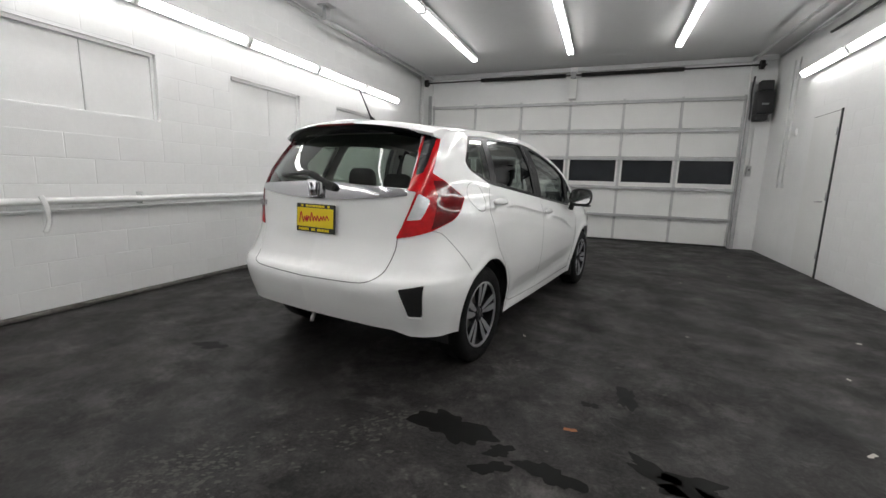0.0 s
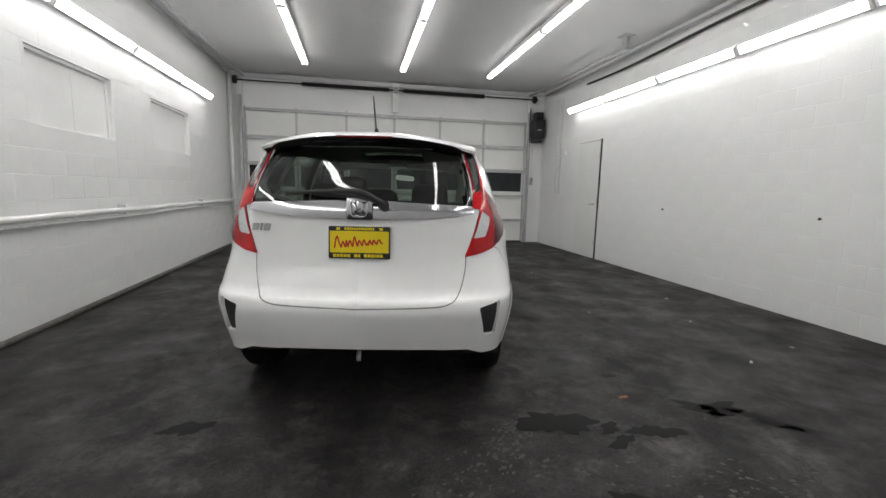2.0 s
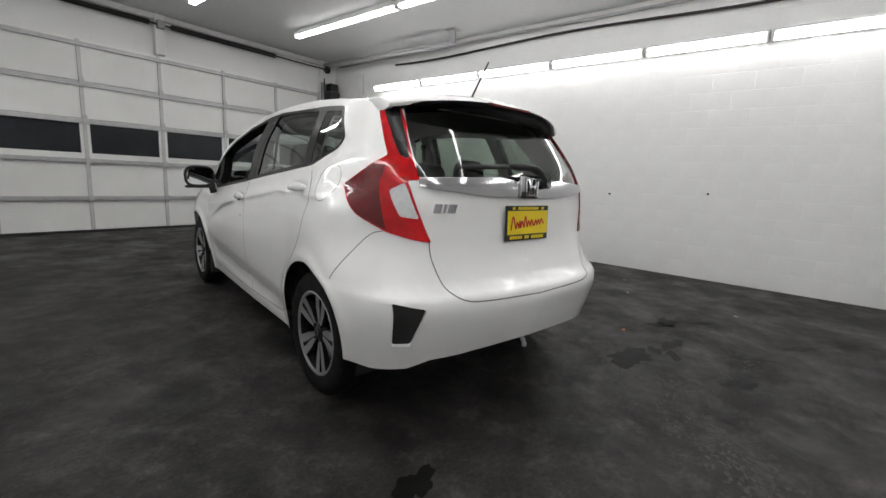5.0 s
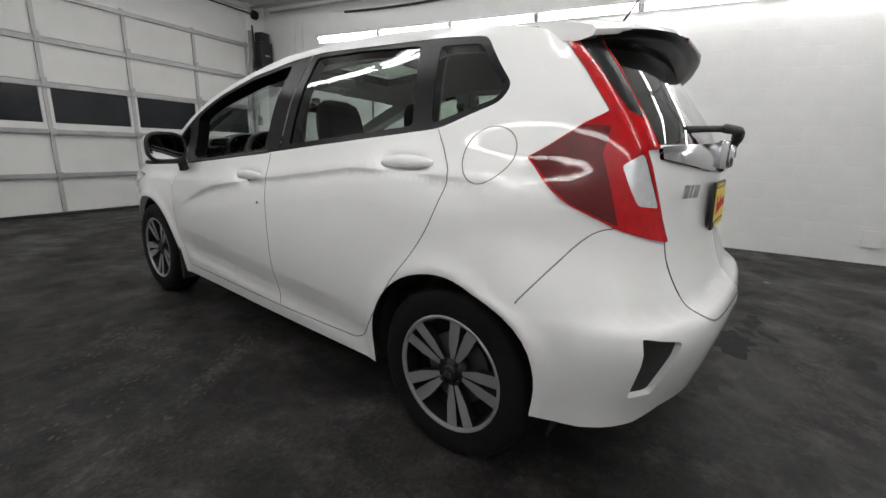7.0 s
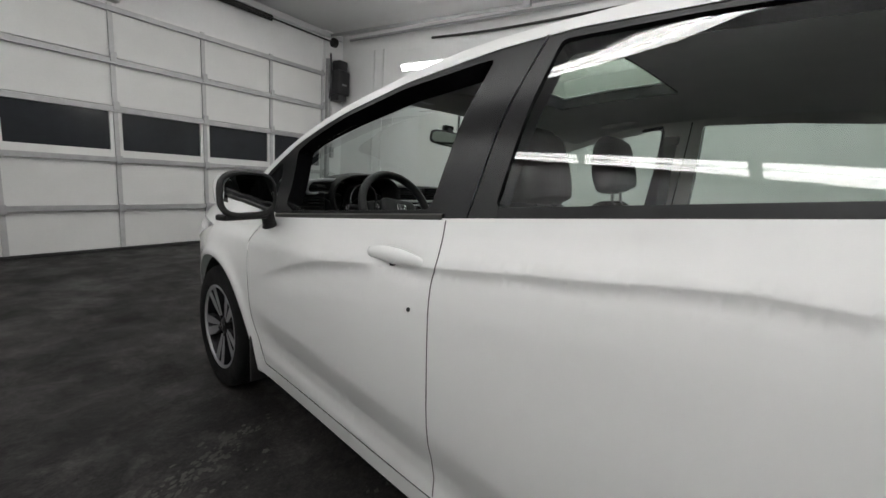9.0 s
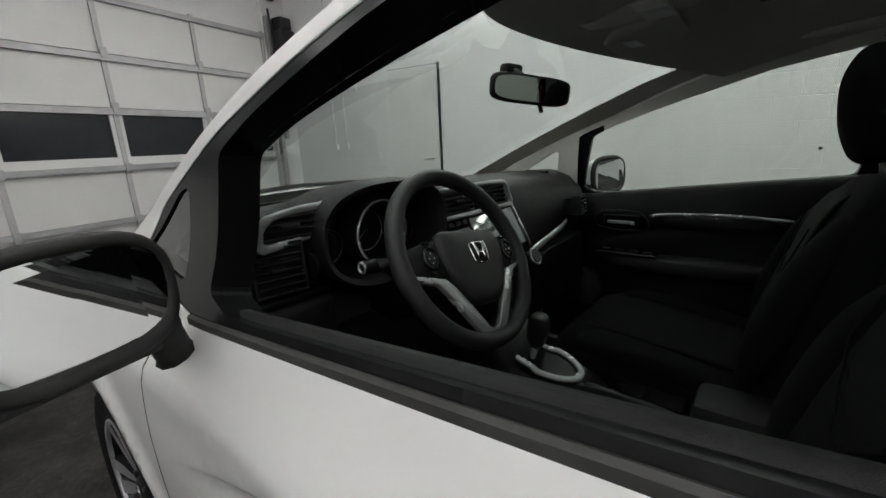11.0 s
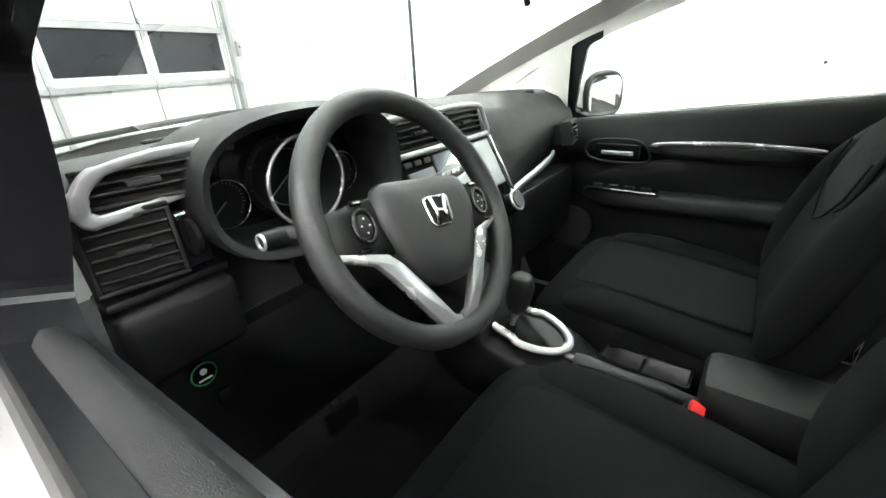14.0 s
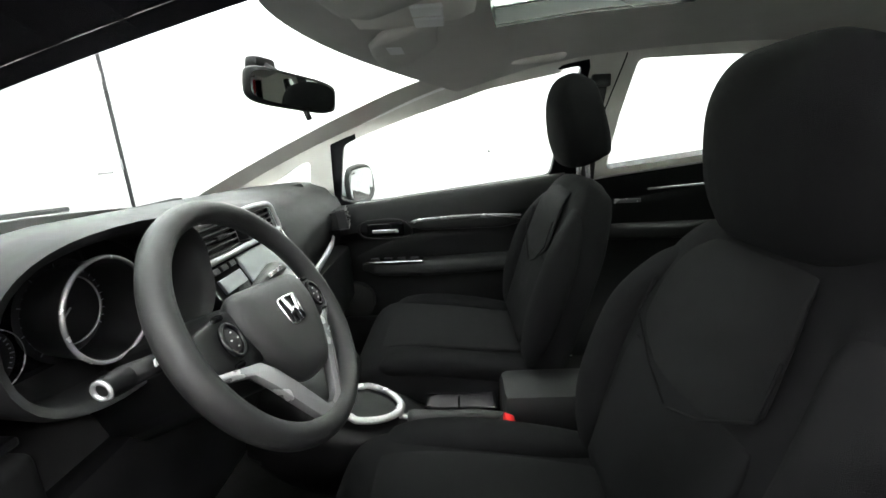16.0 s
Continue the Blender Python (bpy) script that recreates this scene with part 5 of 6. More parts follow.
# ---- inside the car ----
M_FABRIC = pbr("black_seat_fabric", (0.0055, 0.0055, 0.006), 0.92, spec=0.15, var=0.25, scale=9, fine=500, bump=0.5, bscale=1400)
M_FABRIC2 = pbr("grey_patterned_insert", (0.0088, 0.0088, 0.0092), 0.92, spec=0.15, var=0.35, scale=40, fine=300, bump=0.6, bscale=900)
M_DASH = pbr("soft_black_dash", (0.0078, 0.0078, 0.0083), 0.5, spec=0.4, var=0.12, scale=14, bump=0.35, bscale=1100)
M_DASH2 = pbr("hard_black_plastic", (0.005, 0.005, 0.0055), 0.42, spec=0.35, var=0.12, scale=14, bump=0.2, bscale=1100)
M_LEATHER = pbr("wheel_leather", (0.017, 0.017, 0.0175), 0.40, var=0.10, scale=30, bump=0.25, bscale=1500)
M_SILVER = pbr("silver_trim", (0.42, 0.42, 0.43), 0.32, 0.55, var=0.04, scale=30)
M_SATIN = pbr("satin_silver", (0.46, 0.46, 0.47), 0.26, 0.65, var=0.04, scale=30)
M_PIANO = pbr("gloss_black", (0.006, 0.006, 0.007), 0.08, var=0.0)
M_SCREEN = pbr("dim_screen", (0.085, 0.095, 0.105), 0.06, coat=1.0, var=0.1, scale=5)
M_SLOT = pbr("vent_depth", (0.004, 0.004, 0.004), 0.9, var=0.0)
M_REDPLASTIC = pbr("red_buckle", (0.62, 0.02, 0.02), 0.4, var=0.05)
M_WHITEMARK = pbr("white_marking", (0.7, 0.7, 0.7), 0.5, var=0.0)
M_DIALMARK = pbr("dial_marking", (0.16, 0.17, 0.19), 0.5, var=0.0)
M_GREENMARK = pbr("green_marking", (0.03, 0.30, 0.12), 0.5, var=0.0)
M_BELT = pbr("belt_webbing", (0.02, 0.02, 0.021), 0.7, var=0.1, scale=60, bump=0.4, bscale=2000)
M_SEAL = pbr("grey_weather_strip", (0.05, 0.05, 0.048), 0.6, var=0.2, scale=30)


def loft(sections, n=28, cap=True, bm=None):
    """A soft body through rings: each (centre, half right, half up, right, up, power)."""
    bm = bm or bmesh.new()
    rings = []
    for c, a, b, rt, up, pw in sections:
        c, rt, up = Vector(c), Vector(rt).normalized(), Vector(up).normalized()
        ring = []
        for k in range(n):
            t = 2 * math.pi * k / n
            cs, sn = math.cos(t), math.sin(t)
            ring.append(bm.verts.new(c + rt * (a * math.copysign(abs(cs) ** (2 / pw), cs)) + up * (b * math.copysign(abs(sn) ** (2 / pw), sn))))
        rings.append(ring)
    for p, q in zip(rings, rings[1:]):
        for k in range(n):
            bm.faces.new((p[k], p[(k + 1) % n], q[(k + 1) % n], q[k]))
    if cap:
        bm.faces.new(rings[0][::-1])
        bm.faces.new(rings[-1])
    bmesh.ops.recalc_face_normals(bm, faces=bm.faces[:])
    return bm


X3, Z3 = (1, 0, 0), (0, 0, 1)


def along(points, widths, thick, pw=4.0, right=X3):
    """Rings square to a line of centres."""
    k = 4
    P = smooth_line([tuple(p) for p in points], k)
    at, fine_at = np.arange(len(points), dtype=float), np.linspace(0, len(points) - 1, len(P))
    widths, thick = herm(at, np.array(widths, float), fine_at), herm(at, np.array(thick, float), fine_at)
    out = []
    for i, p in enumerate(P):
        d = (P[min(i + 1, len(P) - 1)] - P[max(i - 1, 0)]).normalized()
        up = Vector(right).cross(d).normalized()
        out.append((p, float(widths[i]), float(thick[i]), right, up, pw))
    return out


def seat(cx, lift=0.0, back_by=0.0):
    s = thing("front_seat", "black cloth front seat with grey patterned inserts", "seat", CAR_M @ Matrix.Translation((cx, -back_by, 0)), group="front seats")
    part("cushion", loft(along([(0, 1.22, 0.46), (0, 1.26, 0.49), (0, 1.40, 0.50), (0, 1.60, 0.525), (0, 1.72, 0.53), (0, 1.765, 0.51), (0, 1.775, 0.48)], [0.20, 0.24, 0.25, 0.25, 0.245, 0.235, 0.21], [0.03, 0.06, 0.07, 0.075, 0.07, 0.05, 0.02], 4.5)), M_FABRIC, s, smooth=True)
    part("cushion_insert", loft(along([(0, 1.30, 0.565), (0, 1.34, 0.57), (0, 1.58, 0.598), (0, 1.70, 0.597), (0, 1.735, 0.585)], [0.10, 0.14, 0.15, 0.15, 0.12], [0.004, 0.008, 0.008, 0.008, 0.004], 5)), M_FABRIC2, s, smooth=True)
    for e in (-1, 1):
        part("cushion_bolster", loft(along([(e * 0.205, 1.28, 0.53), (e * 0.21, 1.34, 0.55), (e * 0.21, 1.55, 0.582), (e * 0.208, 1.68, 0.58), (e * 0.20, 1.73, 0.555)], [0.02, 0.042, 0.046, 0.042, 0.02], [0.01, 0.028, 0.032, 0.028, 0.01], 2.4)), M_FABRIC, s, smooth=True)
    back = [(0, 1.27, 0.50), (0, 1.255, 0.58), (0, 1.225, 0.70), (0, 1.185, 0.84), (0, 1.145, 0.955), (0, 1.12, 1.015), (0, 1.105, 1.038)]
    part("backrest", loft(along(back, [0.20, 0.235, 0.25, 0.252, 0.215, 0.17, 0.10], [0.05, 0.065, 0.07, 0.068, 0.058, 0.045, 0.02], 4)), M_FABRIC, s, smooth=True)
    ins = [(0, 1.325, 0.60), (0, 1.305, 0.66), (0, 1.275, 0.77), (0, 1.262, 0.815), (0, 1.254, 0.840)]
    part("backrest_insert", loft(along(ins, [0.15, 0.155, 0.15, 0.148, 0.142], [0.004, 0.008, 0.008, 0.006, 0.002], 5)), M_FABRIC, s, smooth=True)
    ups = [(0, 1.262, 0.800), (0, 1.258, 0.825), (0, 1.243, 0.880), (0, 1.222, 0.945), (0, 1.196, 0.995), (0, 1.165, 1.022)]
    part("shoulder_panel", loft(along(ups, [0.012, 0.06, 0.135, 0.128, 0.11, 0.085], [0.003, 0.005, 0.006, 0.006, 0.005, 0.002], 4)), M_FABRIC2, s, smooth=True)
    for e in (-1, 1):
        part("seam", tube_bm([(0.004 * e, 1.273, 0.800), (0.066 * e, 1.268, 0.826), (0.142 * e, 1.257, 0.880), (0.136 * e, 1.235, 0.945)], 0.0022, 6), M_FABRIC, s, smooth=True)
    for e in (-1, 1):
        bol = [(e * 0.20, 1.31, 0.56), (e * 0.215, 1.30, 0.62), (e * 0.225, 1.275, 0.72), (e * 0.222, 1.235, 0.85), (e * 0.185, 1.19, 0.945), (e * 0.15, 1.165, 0.99)]
        part("backrest_bolster", loft(along(bol, [0.02, 0.045, 0.052, 0.05, 0.04, 0.02], [0.01, 0.03, 0.042, 0.038, 0.026, 0.01], 2.4)), M_FABRIC, s, smooth=True)
    hr = [(0, y - 0.6 * lift + 0.5 * back_by, z - lift) for y, z in ((1.118, 1.092), (1.124, 1.108), (1.142, 1.170), (1.158, 1.250), (1.160, 1.300), (1.156, 1.320))]
    h = part("headrest", loft(along(hr, [0.085, 0.118, 0.130, 0.124, 0.105, 0.06], [0.035, 0.062, 0.068, 0.060, 0.044, 0.02], 3.2)), M_FABRIC, s, smooth=True)
    for e in (-0.045, 0.045):
        part("headrest_post", tube_bm([(e, 1.112, 1.01), (e, 1.125, 1.11 - lift)], 0.0065, 8), M_SATIN, h, "chrome headrest post", smooth=True)
        part("post_guide", box_bm((e - 0.016, 1.10, 1.030), (e + 0.016, 1.136, 1.044), 0.005), M_DASH2, h)
    part("seat_base", box_bm((-0.20, 1.26, 0.26), (0.20, 1.68, 0.45), 0.02), M_DASH2, s)
    part("side_cover", box_bm((-0.245, 1.20, 0.38), (-0.22, 1.60, 0.48), 0.01), M_DASH2, s)
    return s


seat(-0.36, 0.055, 0.065)
seat(0.36)

rs = thing("bench_seat", "black cloth rear bench seat with three headrests", "seat", CAR_M)
part("bench_cushion", loft([((x, 0.62, 0.52), 0.25, 0.07, (0, 1, 0), Z3, 4) for x in np.linspace(-0.60, 0.60, 9)]), M_FABRIC, rs, smooth=True)
bk = [((x, 0.27 - 0.0 * abs(x), 0.78), 0.075, 0.27, (0, 1, 0.25), (0, -0.25, 1), 4) for x in np.linspace(-0.60, 0.60, 9)]
part("bench_back", loft(bk), M_FABRIC, rs, smooth=True)
for x in (-0.34, 0.0, 0.34):
    z = 1.10 if x else 1.06
    h = part("headrest", loft(along([(x, 0.17, z - 0.05), (x, 0.165, z - 0.02), (x, 0.16, z + 0.06), (x, 0.15, z + 0.10)], [0.09, 0.125, 0.12, 0.08], [0.03, 0.045, 0.04, 0.015], 3)), M_FABRIC, rs, smooth=True)
tagged(part("parcel_panel", box_bm((-0.55, -0.50, 0.66), (0.55, 0.16, 0.70), 0.01), M_CARPET), "black carpeted load cover behind the rear seat", "load cover").matrix_world = CAR_M
tagged(part("floor_carpet", box_bm((-0.70, 0.30, 0.245), (0.70, 2.35, 0.275), 0.005), M_CARPET), "black carpet on the car floor", "carpet").matrix_world = CAR_M
tagged(part("floor_mat", box_bm((-0.60, 1.55, 0.277), (-0.14, 2.15, 0.288), 0.004), M_CARPET), "black carpet floor mat in the driver's footwell", "mat").matrix_world = CAR_M

# door panels
def door_trim(s):
    d = doors["front_door"][0 if s < 0 else 1]
    pm = FRONT_DOOR & (TC[:, 1] < belt - 0.012)
    panel = side_part("door_panel", pm, M_DOORTRIM, -0.062, parent=d, flip=True, left=s < 0, right=s > 0, label="black moulded inner door panel")[0]
    # top sill: seal, slot and pad along the belt
    ys = np.linspace(1.075, 1.985, 24)
    zb = np.interp(ys, [0.10, 1.07, 1.93, 2.0], [1.112, 1.004, 0.915, 0.91])
    S, N = shell(ys, zb), shell_n(ys, zb)
    N = N * (1, 0.2, 0.0)

    def run(name, prof, mat, smooth=False):
        vs, fs, k = [], [], len(prof)
        for p, n in zip(S, N):
            n = n / np.linalg.norm(n)
            for off, dz in prof:
                q = p + n * off + np.array((0, 0, dz))
                vs.append((q[0] * (1 if s < 0 else -1), q[1], q[2]))
        for i in range(len(S) - 1):
            for j in range(k - 1):
                q = (i * k + j, i * k + j + 1, (i + 1) * k + j + 1, (i + 1) * k + j)
                fs.append(q if s < 0 else q[::-1])
        link_mesh(name, vs, fs, mat, panel, smooth)

    run("outer_seal", [(0.001, -0.004), (0.002, 0.008), (-0.002, 0.012), (-0.009, 0.010), (-0.012, 0.0), (-0.012, -0.02)], M_SEAL)
    run("glass_slot", [(-0.012, -0.02), (-0.019, -0.02)], M_SLOT)
    run("inner_seal", [(-0.019, -0.02), (-0.019, 0.008), (-0.022, 0.012), (-0.027, 0.010)], M_DASH2, True)
    run("sill_pad", [(-0.023, 0.008), (-0.027, 0.018), (-0.037, 0.022), (-0.049, 0.019), (-0.058, 0.008), (-0.065, -0.015), (-0.068, -0.06), (-0.064, -0.09)], M_DASH, True)
    if s < 0:
        return
    x = 0.665
    bm = loft([((s * (x + 0.01), y, z), w, h, X3, Z3, 3) for y, z, w, h in ((1.13, 0.715, 0.02, 0.03), (1.2, 0.71, 0.04, 0.032), (1.60, 0.695, 0.042, 0.032), (1.80, 0.695, 0.03, 0.03), (1.86, 0.70, 0.01, 0.012))])
    part("armrest", bm, M_DASH, panel, smooth=True)
    part("switch_pod", box_bm((s * 0.65 - 0.02, 1.62, 0.722), (s * 0.65 + 0.02, 1.84, 0.734), 0.005), M_PIANO, panel)
    for k in range(4):
        part("window_switch", box_bm((s * 0.65 - 0.010, 1.64 + k * 0.05, 0.734), (s * 0.65 + 0.010, 1.67 + k * 0.05, 0.741), 0.003), M_DASH2, panel)
    if s > 0:
        ch = bmesh.new()
        add_tube(ch, smooth_line([(s * 0.672, 1.66, 0.872), (s * 0.662, 1.60, 0.882), (s * 0.658, 1.42, 0.890), (s * 0.662, 1.25, 0.883)], 6), [0.004] + [0.006] * 17 + [0.003], 6, squash=(0.6, 1.1))
        part("chrome_strip", ch, M_SATIN, panel, "thin chrome strip", smooth=True)
    part("grip_recess", loft([((s * 0.685, y, 0.858), w, h, X3, Z3, 3) for y, w, h in ((1.24, 0.004, 0.006), (1.32, 0.012, 0.022), (1.6, 0.012, 0.022), (1.67, 0.004, 0.008))]), M_DASH2, panel, smooth=True)
    hb = bmesh.new()
    add_box(hb, (s * 0.676 - 0.006, 1.69, 0.822), (s * 0.676 + 0.006, 1.83, 0.872), 0.006)
    part("handle_bowl", hb, M_PIANO, panel)
    part("inner_handle", box_bm((s * 0.667 - 0.004, 1.710, 0.834), (s * 0.667 + 0.004, 1.81, 0.848), 0.003), M_SATIN, panel, "chrome inner door handle")
    part("handle_frame", tube_bm(smooth_line([(s * 0.672, 1.67, 0.818), (s * 0.672, 1.84, 0.818), (s * 0.672, 1.845, 0.874), (s * 0.672, 1.70, 0.880)], 5, True), 0.004, 6, closed=True), M_DASH2, panel, smooth=True)
    part("door_pocket", box_bm((s * 0.655 - 0.03, 1.25, 0.36), (s * 0.655 + 0.03, 1.95, 0.50), 0.02), M_DASH2, panel, angle=40)
    sp = bmesh.new()
    add_tube(sp, [(s * 0.70, 1.90, 0.56), (s * 0.668, 1.90, 0.56)], 0.075, 20)
    part("speaker_grille", sp, M_BLACKPLASTIC, panel, angle=40)


door_trim(-1)
door_trim(1)
for ob in doors["rear_door"]:
    s = -1 if ob.data.vertices[0].co.x < 0 else 1
    p = side_part("door_panel", REAR_DOOR, M_DOORTRIM, -0.07, parent=ob, flip=True, left=s < 0, right=s > 0)[0]
    part("armrest", loft([((s * 0.68, y, 0.80), w, 0.03, X3, Z3, 3) for y, w in ((0.45, 0.01), (0.5, 0.035), (0.85, 0.035), (0.92, 0.01))]), M_DASH, p, smooth=True)
    part("inner_handle", box_bm((s * 0.695 - 0.004, 0.80, 0.905), (s * 0.695 + 0.004, 0.90, 0.922), 0.003), M_SATIN, p, "chrome inner door handle")
    ch = bmesh.new()
    add_tube(ch, [(s * 0.69, 0.78, 0.955), (s * 0.688, 0.55, 0.968), (s * 0.688, 0.40, 0.972)], 0.005, 6)
    part("chrome_strip", ch, M_SATIN, p, smooth=True)

CAR_I = CAR_M @ Matrix.Translation((0.02, -0.06, 0.0))
CAR_C = CAR_M @ Matrix.Translation((-0.012, -0.03, 0.012))
# dashboard
dash = thing("dashboard", "black soft-touch dashboard with silver trim and air vents", "dashboard", CAR_I)


def dash_rows():
    xs = np.linspace(-0.69, 0.69, 47)
    rows = []
    for x in xs:
        e = abs(x) / 0.69
        bowl = 0.36 * (1 - e ** 2.2)
        c = math.exp(-((x / 0.20) ** 2))
        g = 0.10 / (1 + math.exp(-(x + 0.552) / 0.008)) / (1 + math.exp((x + 0.215) / 0.008))
        p = 1 / (1 + math.exp(-(x - 0.16) / 0.03))
        front = 2.36 + bowl
        rows.append([(x, front, 0.955), (x, front - 0.05, 0.992), (x, 2.30 + 0.2 * (1 - e), 1.030), (x, 2.14, 1.050 - 0.012 * p), (x, 2.085 + g * 0.6, 1.046 - 0.014 * p), (x, 2.055 + 0.01 * c - 0.02 * p + g, 1.025 - 0.012 * p), (x, 2.04 - 0.04 * p + g, 0.975 - 0.005 * p), (x, 2.03 - 0.02 * c - 0.05 * p + g, 0.92), (x, 2.04 - 0.06 * c - 0.05 * p + g * 0.8, 0.875), (x, 2.05 - 0.09 * c - 0.05 * p, 0.84), (x, 2.02 - 0.07 * c, 0.76), (x, 2.02 - 0.04 * c, 0.64), (x, 2.08 - 0.04 * c, 0.53), (x, 2.3, 0.45)])
    return np.array(rows)


DR = dash_rows()
nr, nk = DR.shape[:2]
link_mesh("dash_body", DR.reshape(-1, 3), [(i * nk + j, i * nk + j + 1, (i + 1) * nk + j + 1, (i + 1) * nk + j) for i in range(nr - 1) for j in range(nk - 1)], M_DASH, dash, True, "", None, 50)
part("defroster_slot", box_bm((-0.45, 2.44, 1.018), (0.45, 2.47, 1.026), 0.004), M_SLOT, dash)
for i in range(6):
    part("side_demister", box_bm((0.56 + i * 0.013, 2.08 + i * 0.006, 1.022), (0.565 + i * 0.013, 2.14 + i * 0.006, 1.036), 0.001), M_SLOT, dash)


def vent(m, w, h, slats, name="air_vent", vertical=0):
    v = new(name)
    v.parent = dash
    v.matrix_basis = m
    part("vent_box", box_bm((-w / 2, -0.004, -h / 2), (w / 2, 0.05, h / 2)), M_SLOT, v)
    fr = bmesh.new()
    for lo, hi in (((-w / 2 - 0.006, -0.014, h / 2), (w / 2 + 0.006, 0.02, h / 2 + 0.006)), ((-w / 2 - 0.006, -0.014, -h / 2 - 0.006), (w / 2 + 0.006, 0.02, -h / 2)), ((-w / 2 - 0.006, -0.014, -h / 2), (-w / 2, 0.02, h / 2)), ((w / 2, -0.014, -h / 2), (w / 2 + 0.006, 0.02, h / 2))):
        add_box(fr, lo, hi, 0.002)
    part("vent_frame", fr, M_DASH2, v)
    for i in range(slats):
        z = -h / 2 + h * (i + 0.5) / slats
        part("slat", box_bm((-w / 2, -0.018, z - 0.0016), (w / 2, 0.002, z + 0.0016), 0.001, Matrix.Translation((0, 0, z)) @ Matrix.Rotation(radians(-18), 4, "X") @ Matrix.Translation((0, 0, -z))), M_DASH2, v)
    part("vent_tab", box_bm((-0.018, -0.022, -0.004), (0.018, -0.012, 0.004), 0.002), M_DASH, v)
    return v


vent(pose(-0.605, 2.035, 1.030, -10, 0, -10), 0.115, 0.034, 3)
vent(pose(-0.640, 2.022, 0.962, -6, 0, -10), 0.082, 0.080, 6)
sil = bmesh.new()
add_tube(sil, smooth_line([(-0.49, 2.03, 1.056), (-0.54, 2.022, 1.061), (-0.60, 2.016, 1.060), (-0.652, 2.010, 1.052), (-0.674, 2.006, 1.032), (-0.676, 2.005, 1.014), (-0.662, 2.006, 1.004), (-0.61, 2.014, 1.006), (-0.552, 2.022, 1.010)], 6), [0.009] * 6 + [0.006] * 6 + [0.0055] * 6 + [0.008] * 6 + [0.010] * 6 + [0.0085] * 6 + [0.006] * 6 + [0.0045] * 6 + [0.003], 10, squash=(0.55, 1.1))
part("vent_surround", sil, M_SILVER, dash, "silver air vent surround", smooth=True)
part("vent_wheel", tube_bm([(-0.582, 2.012, 0.955), (-0.576, 2.012, 0.955)], 0.024, 16), M_DASH2, dash, angle=40)
part("vent_wheel_housing", box_bm((-0.594, 2.012, 0.915), (-0.560, 2.06, 0.990), 0.004), M_PIANO, dash)
part("coin_box_lid", box_bm((-0.690, 1.990, 0.795), (-0.548, 2.06, 0.896), 0.014, None, 3), M_DASH, dash, "closed black lid below the vent", angle=40)
part("lid_ledge", box_bm((-0.690, 2.004, 0.899), (-0.548, 2.06, 0.912), 0.005), M_DASH2, dash, angle=40)
part("knee_panel", box_bm((-0.70, 2.005, 0.56), (-0.16, 2.07, 0.808), 0.02), M_DASH2, dash, angle=40)
EX, EY, EZ = -0.622, 1.998, 0.774
bt = part("eco_button", tube_bm([(EX, EY + 0.017, EZ), (EX, EY, EZ)], 0.017, 18), M_PIANO, dash, angle=40)
part("eco_ring", tube_bm([(EX + 0.0165 * math.cos(a), EY - 0.0005, EZ + 0.0165 * math.sin(a)) for a in np.linspace(0, 2 * math.pi, 20, endpoint=False)], 0.0012, 5, closed=True), M_GREENMARK, bt)
mk = bmesh.new()
add_tube(mk, [(EX, EY - 0.0002, EZ + 0.004), (EX, EY - 0.0012, EZ + 0.004)], 0.005, 6)
add_box(mk, (EX - 0.009, EY - 0.001, EZ - 0.0095), (EX + 0.009, EY - 0.0002, EZ - 0.007))
part("eco_mark", mk, M_WHITEMARK, bt)
part("small_switch", box_bm((-0.615, 1.996, 0.715), (-0.595, 2.008, 0.735), 0.003), M_PIANO, dash)

# instrument hood and dials
cl = new("instrument_cluster")
cl.parent = dash


def hood():
    bm = bmesh.new()
    rings = []
    for y, sx, sz, zc in ((2.24, 0.150, 0.030, 1.02), (2.13, 0.178, 0.082, 1.003), (2.04, 0.184, 0.102, 0.995), (1.995, 0.183, 0.105, 0.990), (1.982, 0.178, 0.102, 0.989), (1.986, 0.168, 0.094, 0.988), (2.00, 0.163, 0.089, 0.986), (2.11, 0.158, 0.084, 0.982)):
        ring = []
        for k in range(40):
            a = 2 * math.pi * k / 40
            c, s = math.cos(a), math.sin(a)
            pw = 2 / 2.6
            ring.append(bm.verts.new((-0.388 + sx * math.copysign(abs(c) ** pw, c), y - 0.05 * max(0, -s) * 0.3, zc + sz * math.copysign(abs(s) ** pw, s))))
        rings.append(ring)
    for p, q in zip(rings, rings[1:]):
        for k in range(40):
            bm.faces.new((p[k], p[(k + 1) % 40], q[(k + 1) % 40], q[k]))
    bm.faces.new(rings[-1])
    bmesh.ops.recalc_face_normals(bm, faces=bm.faces[:])
    return bm


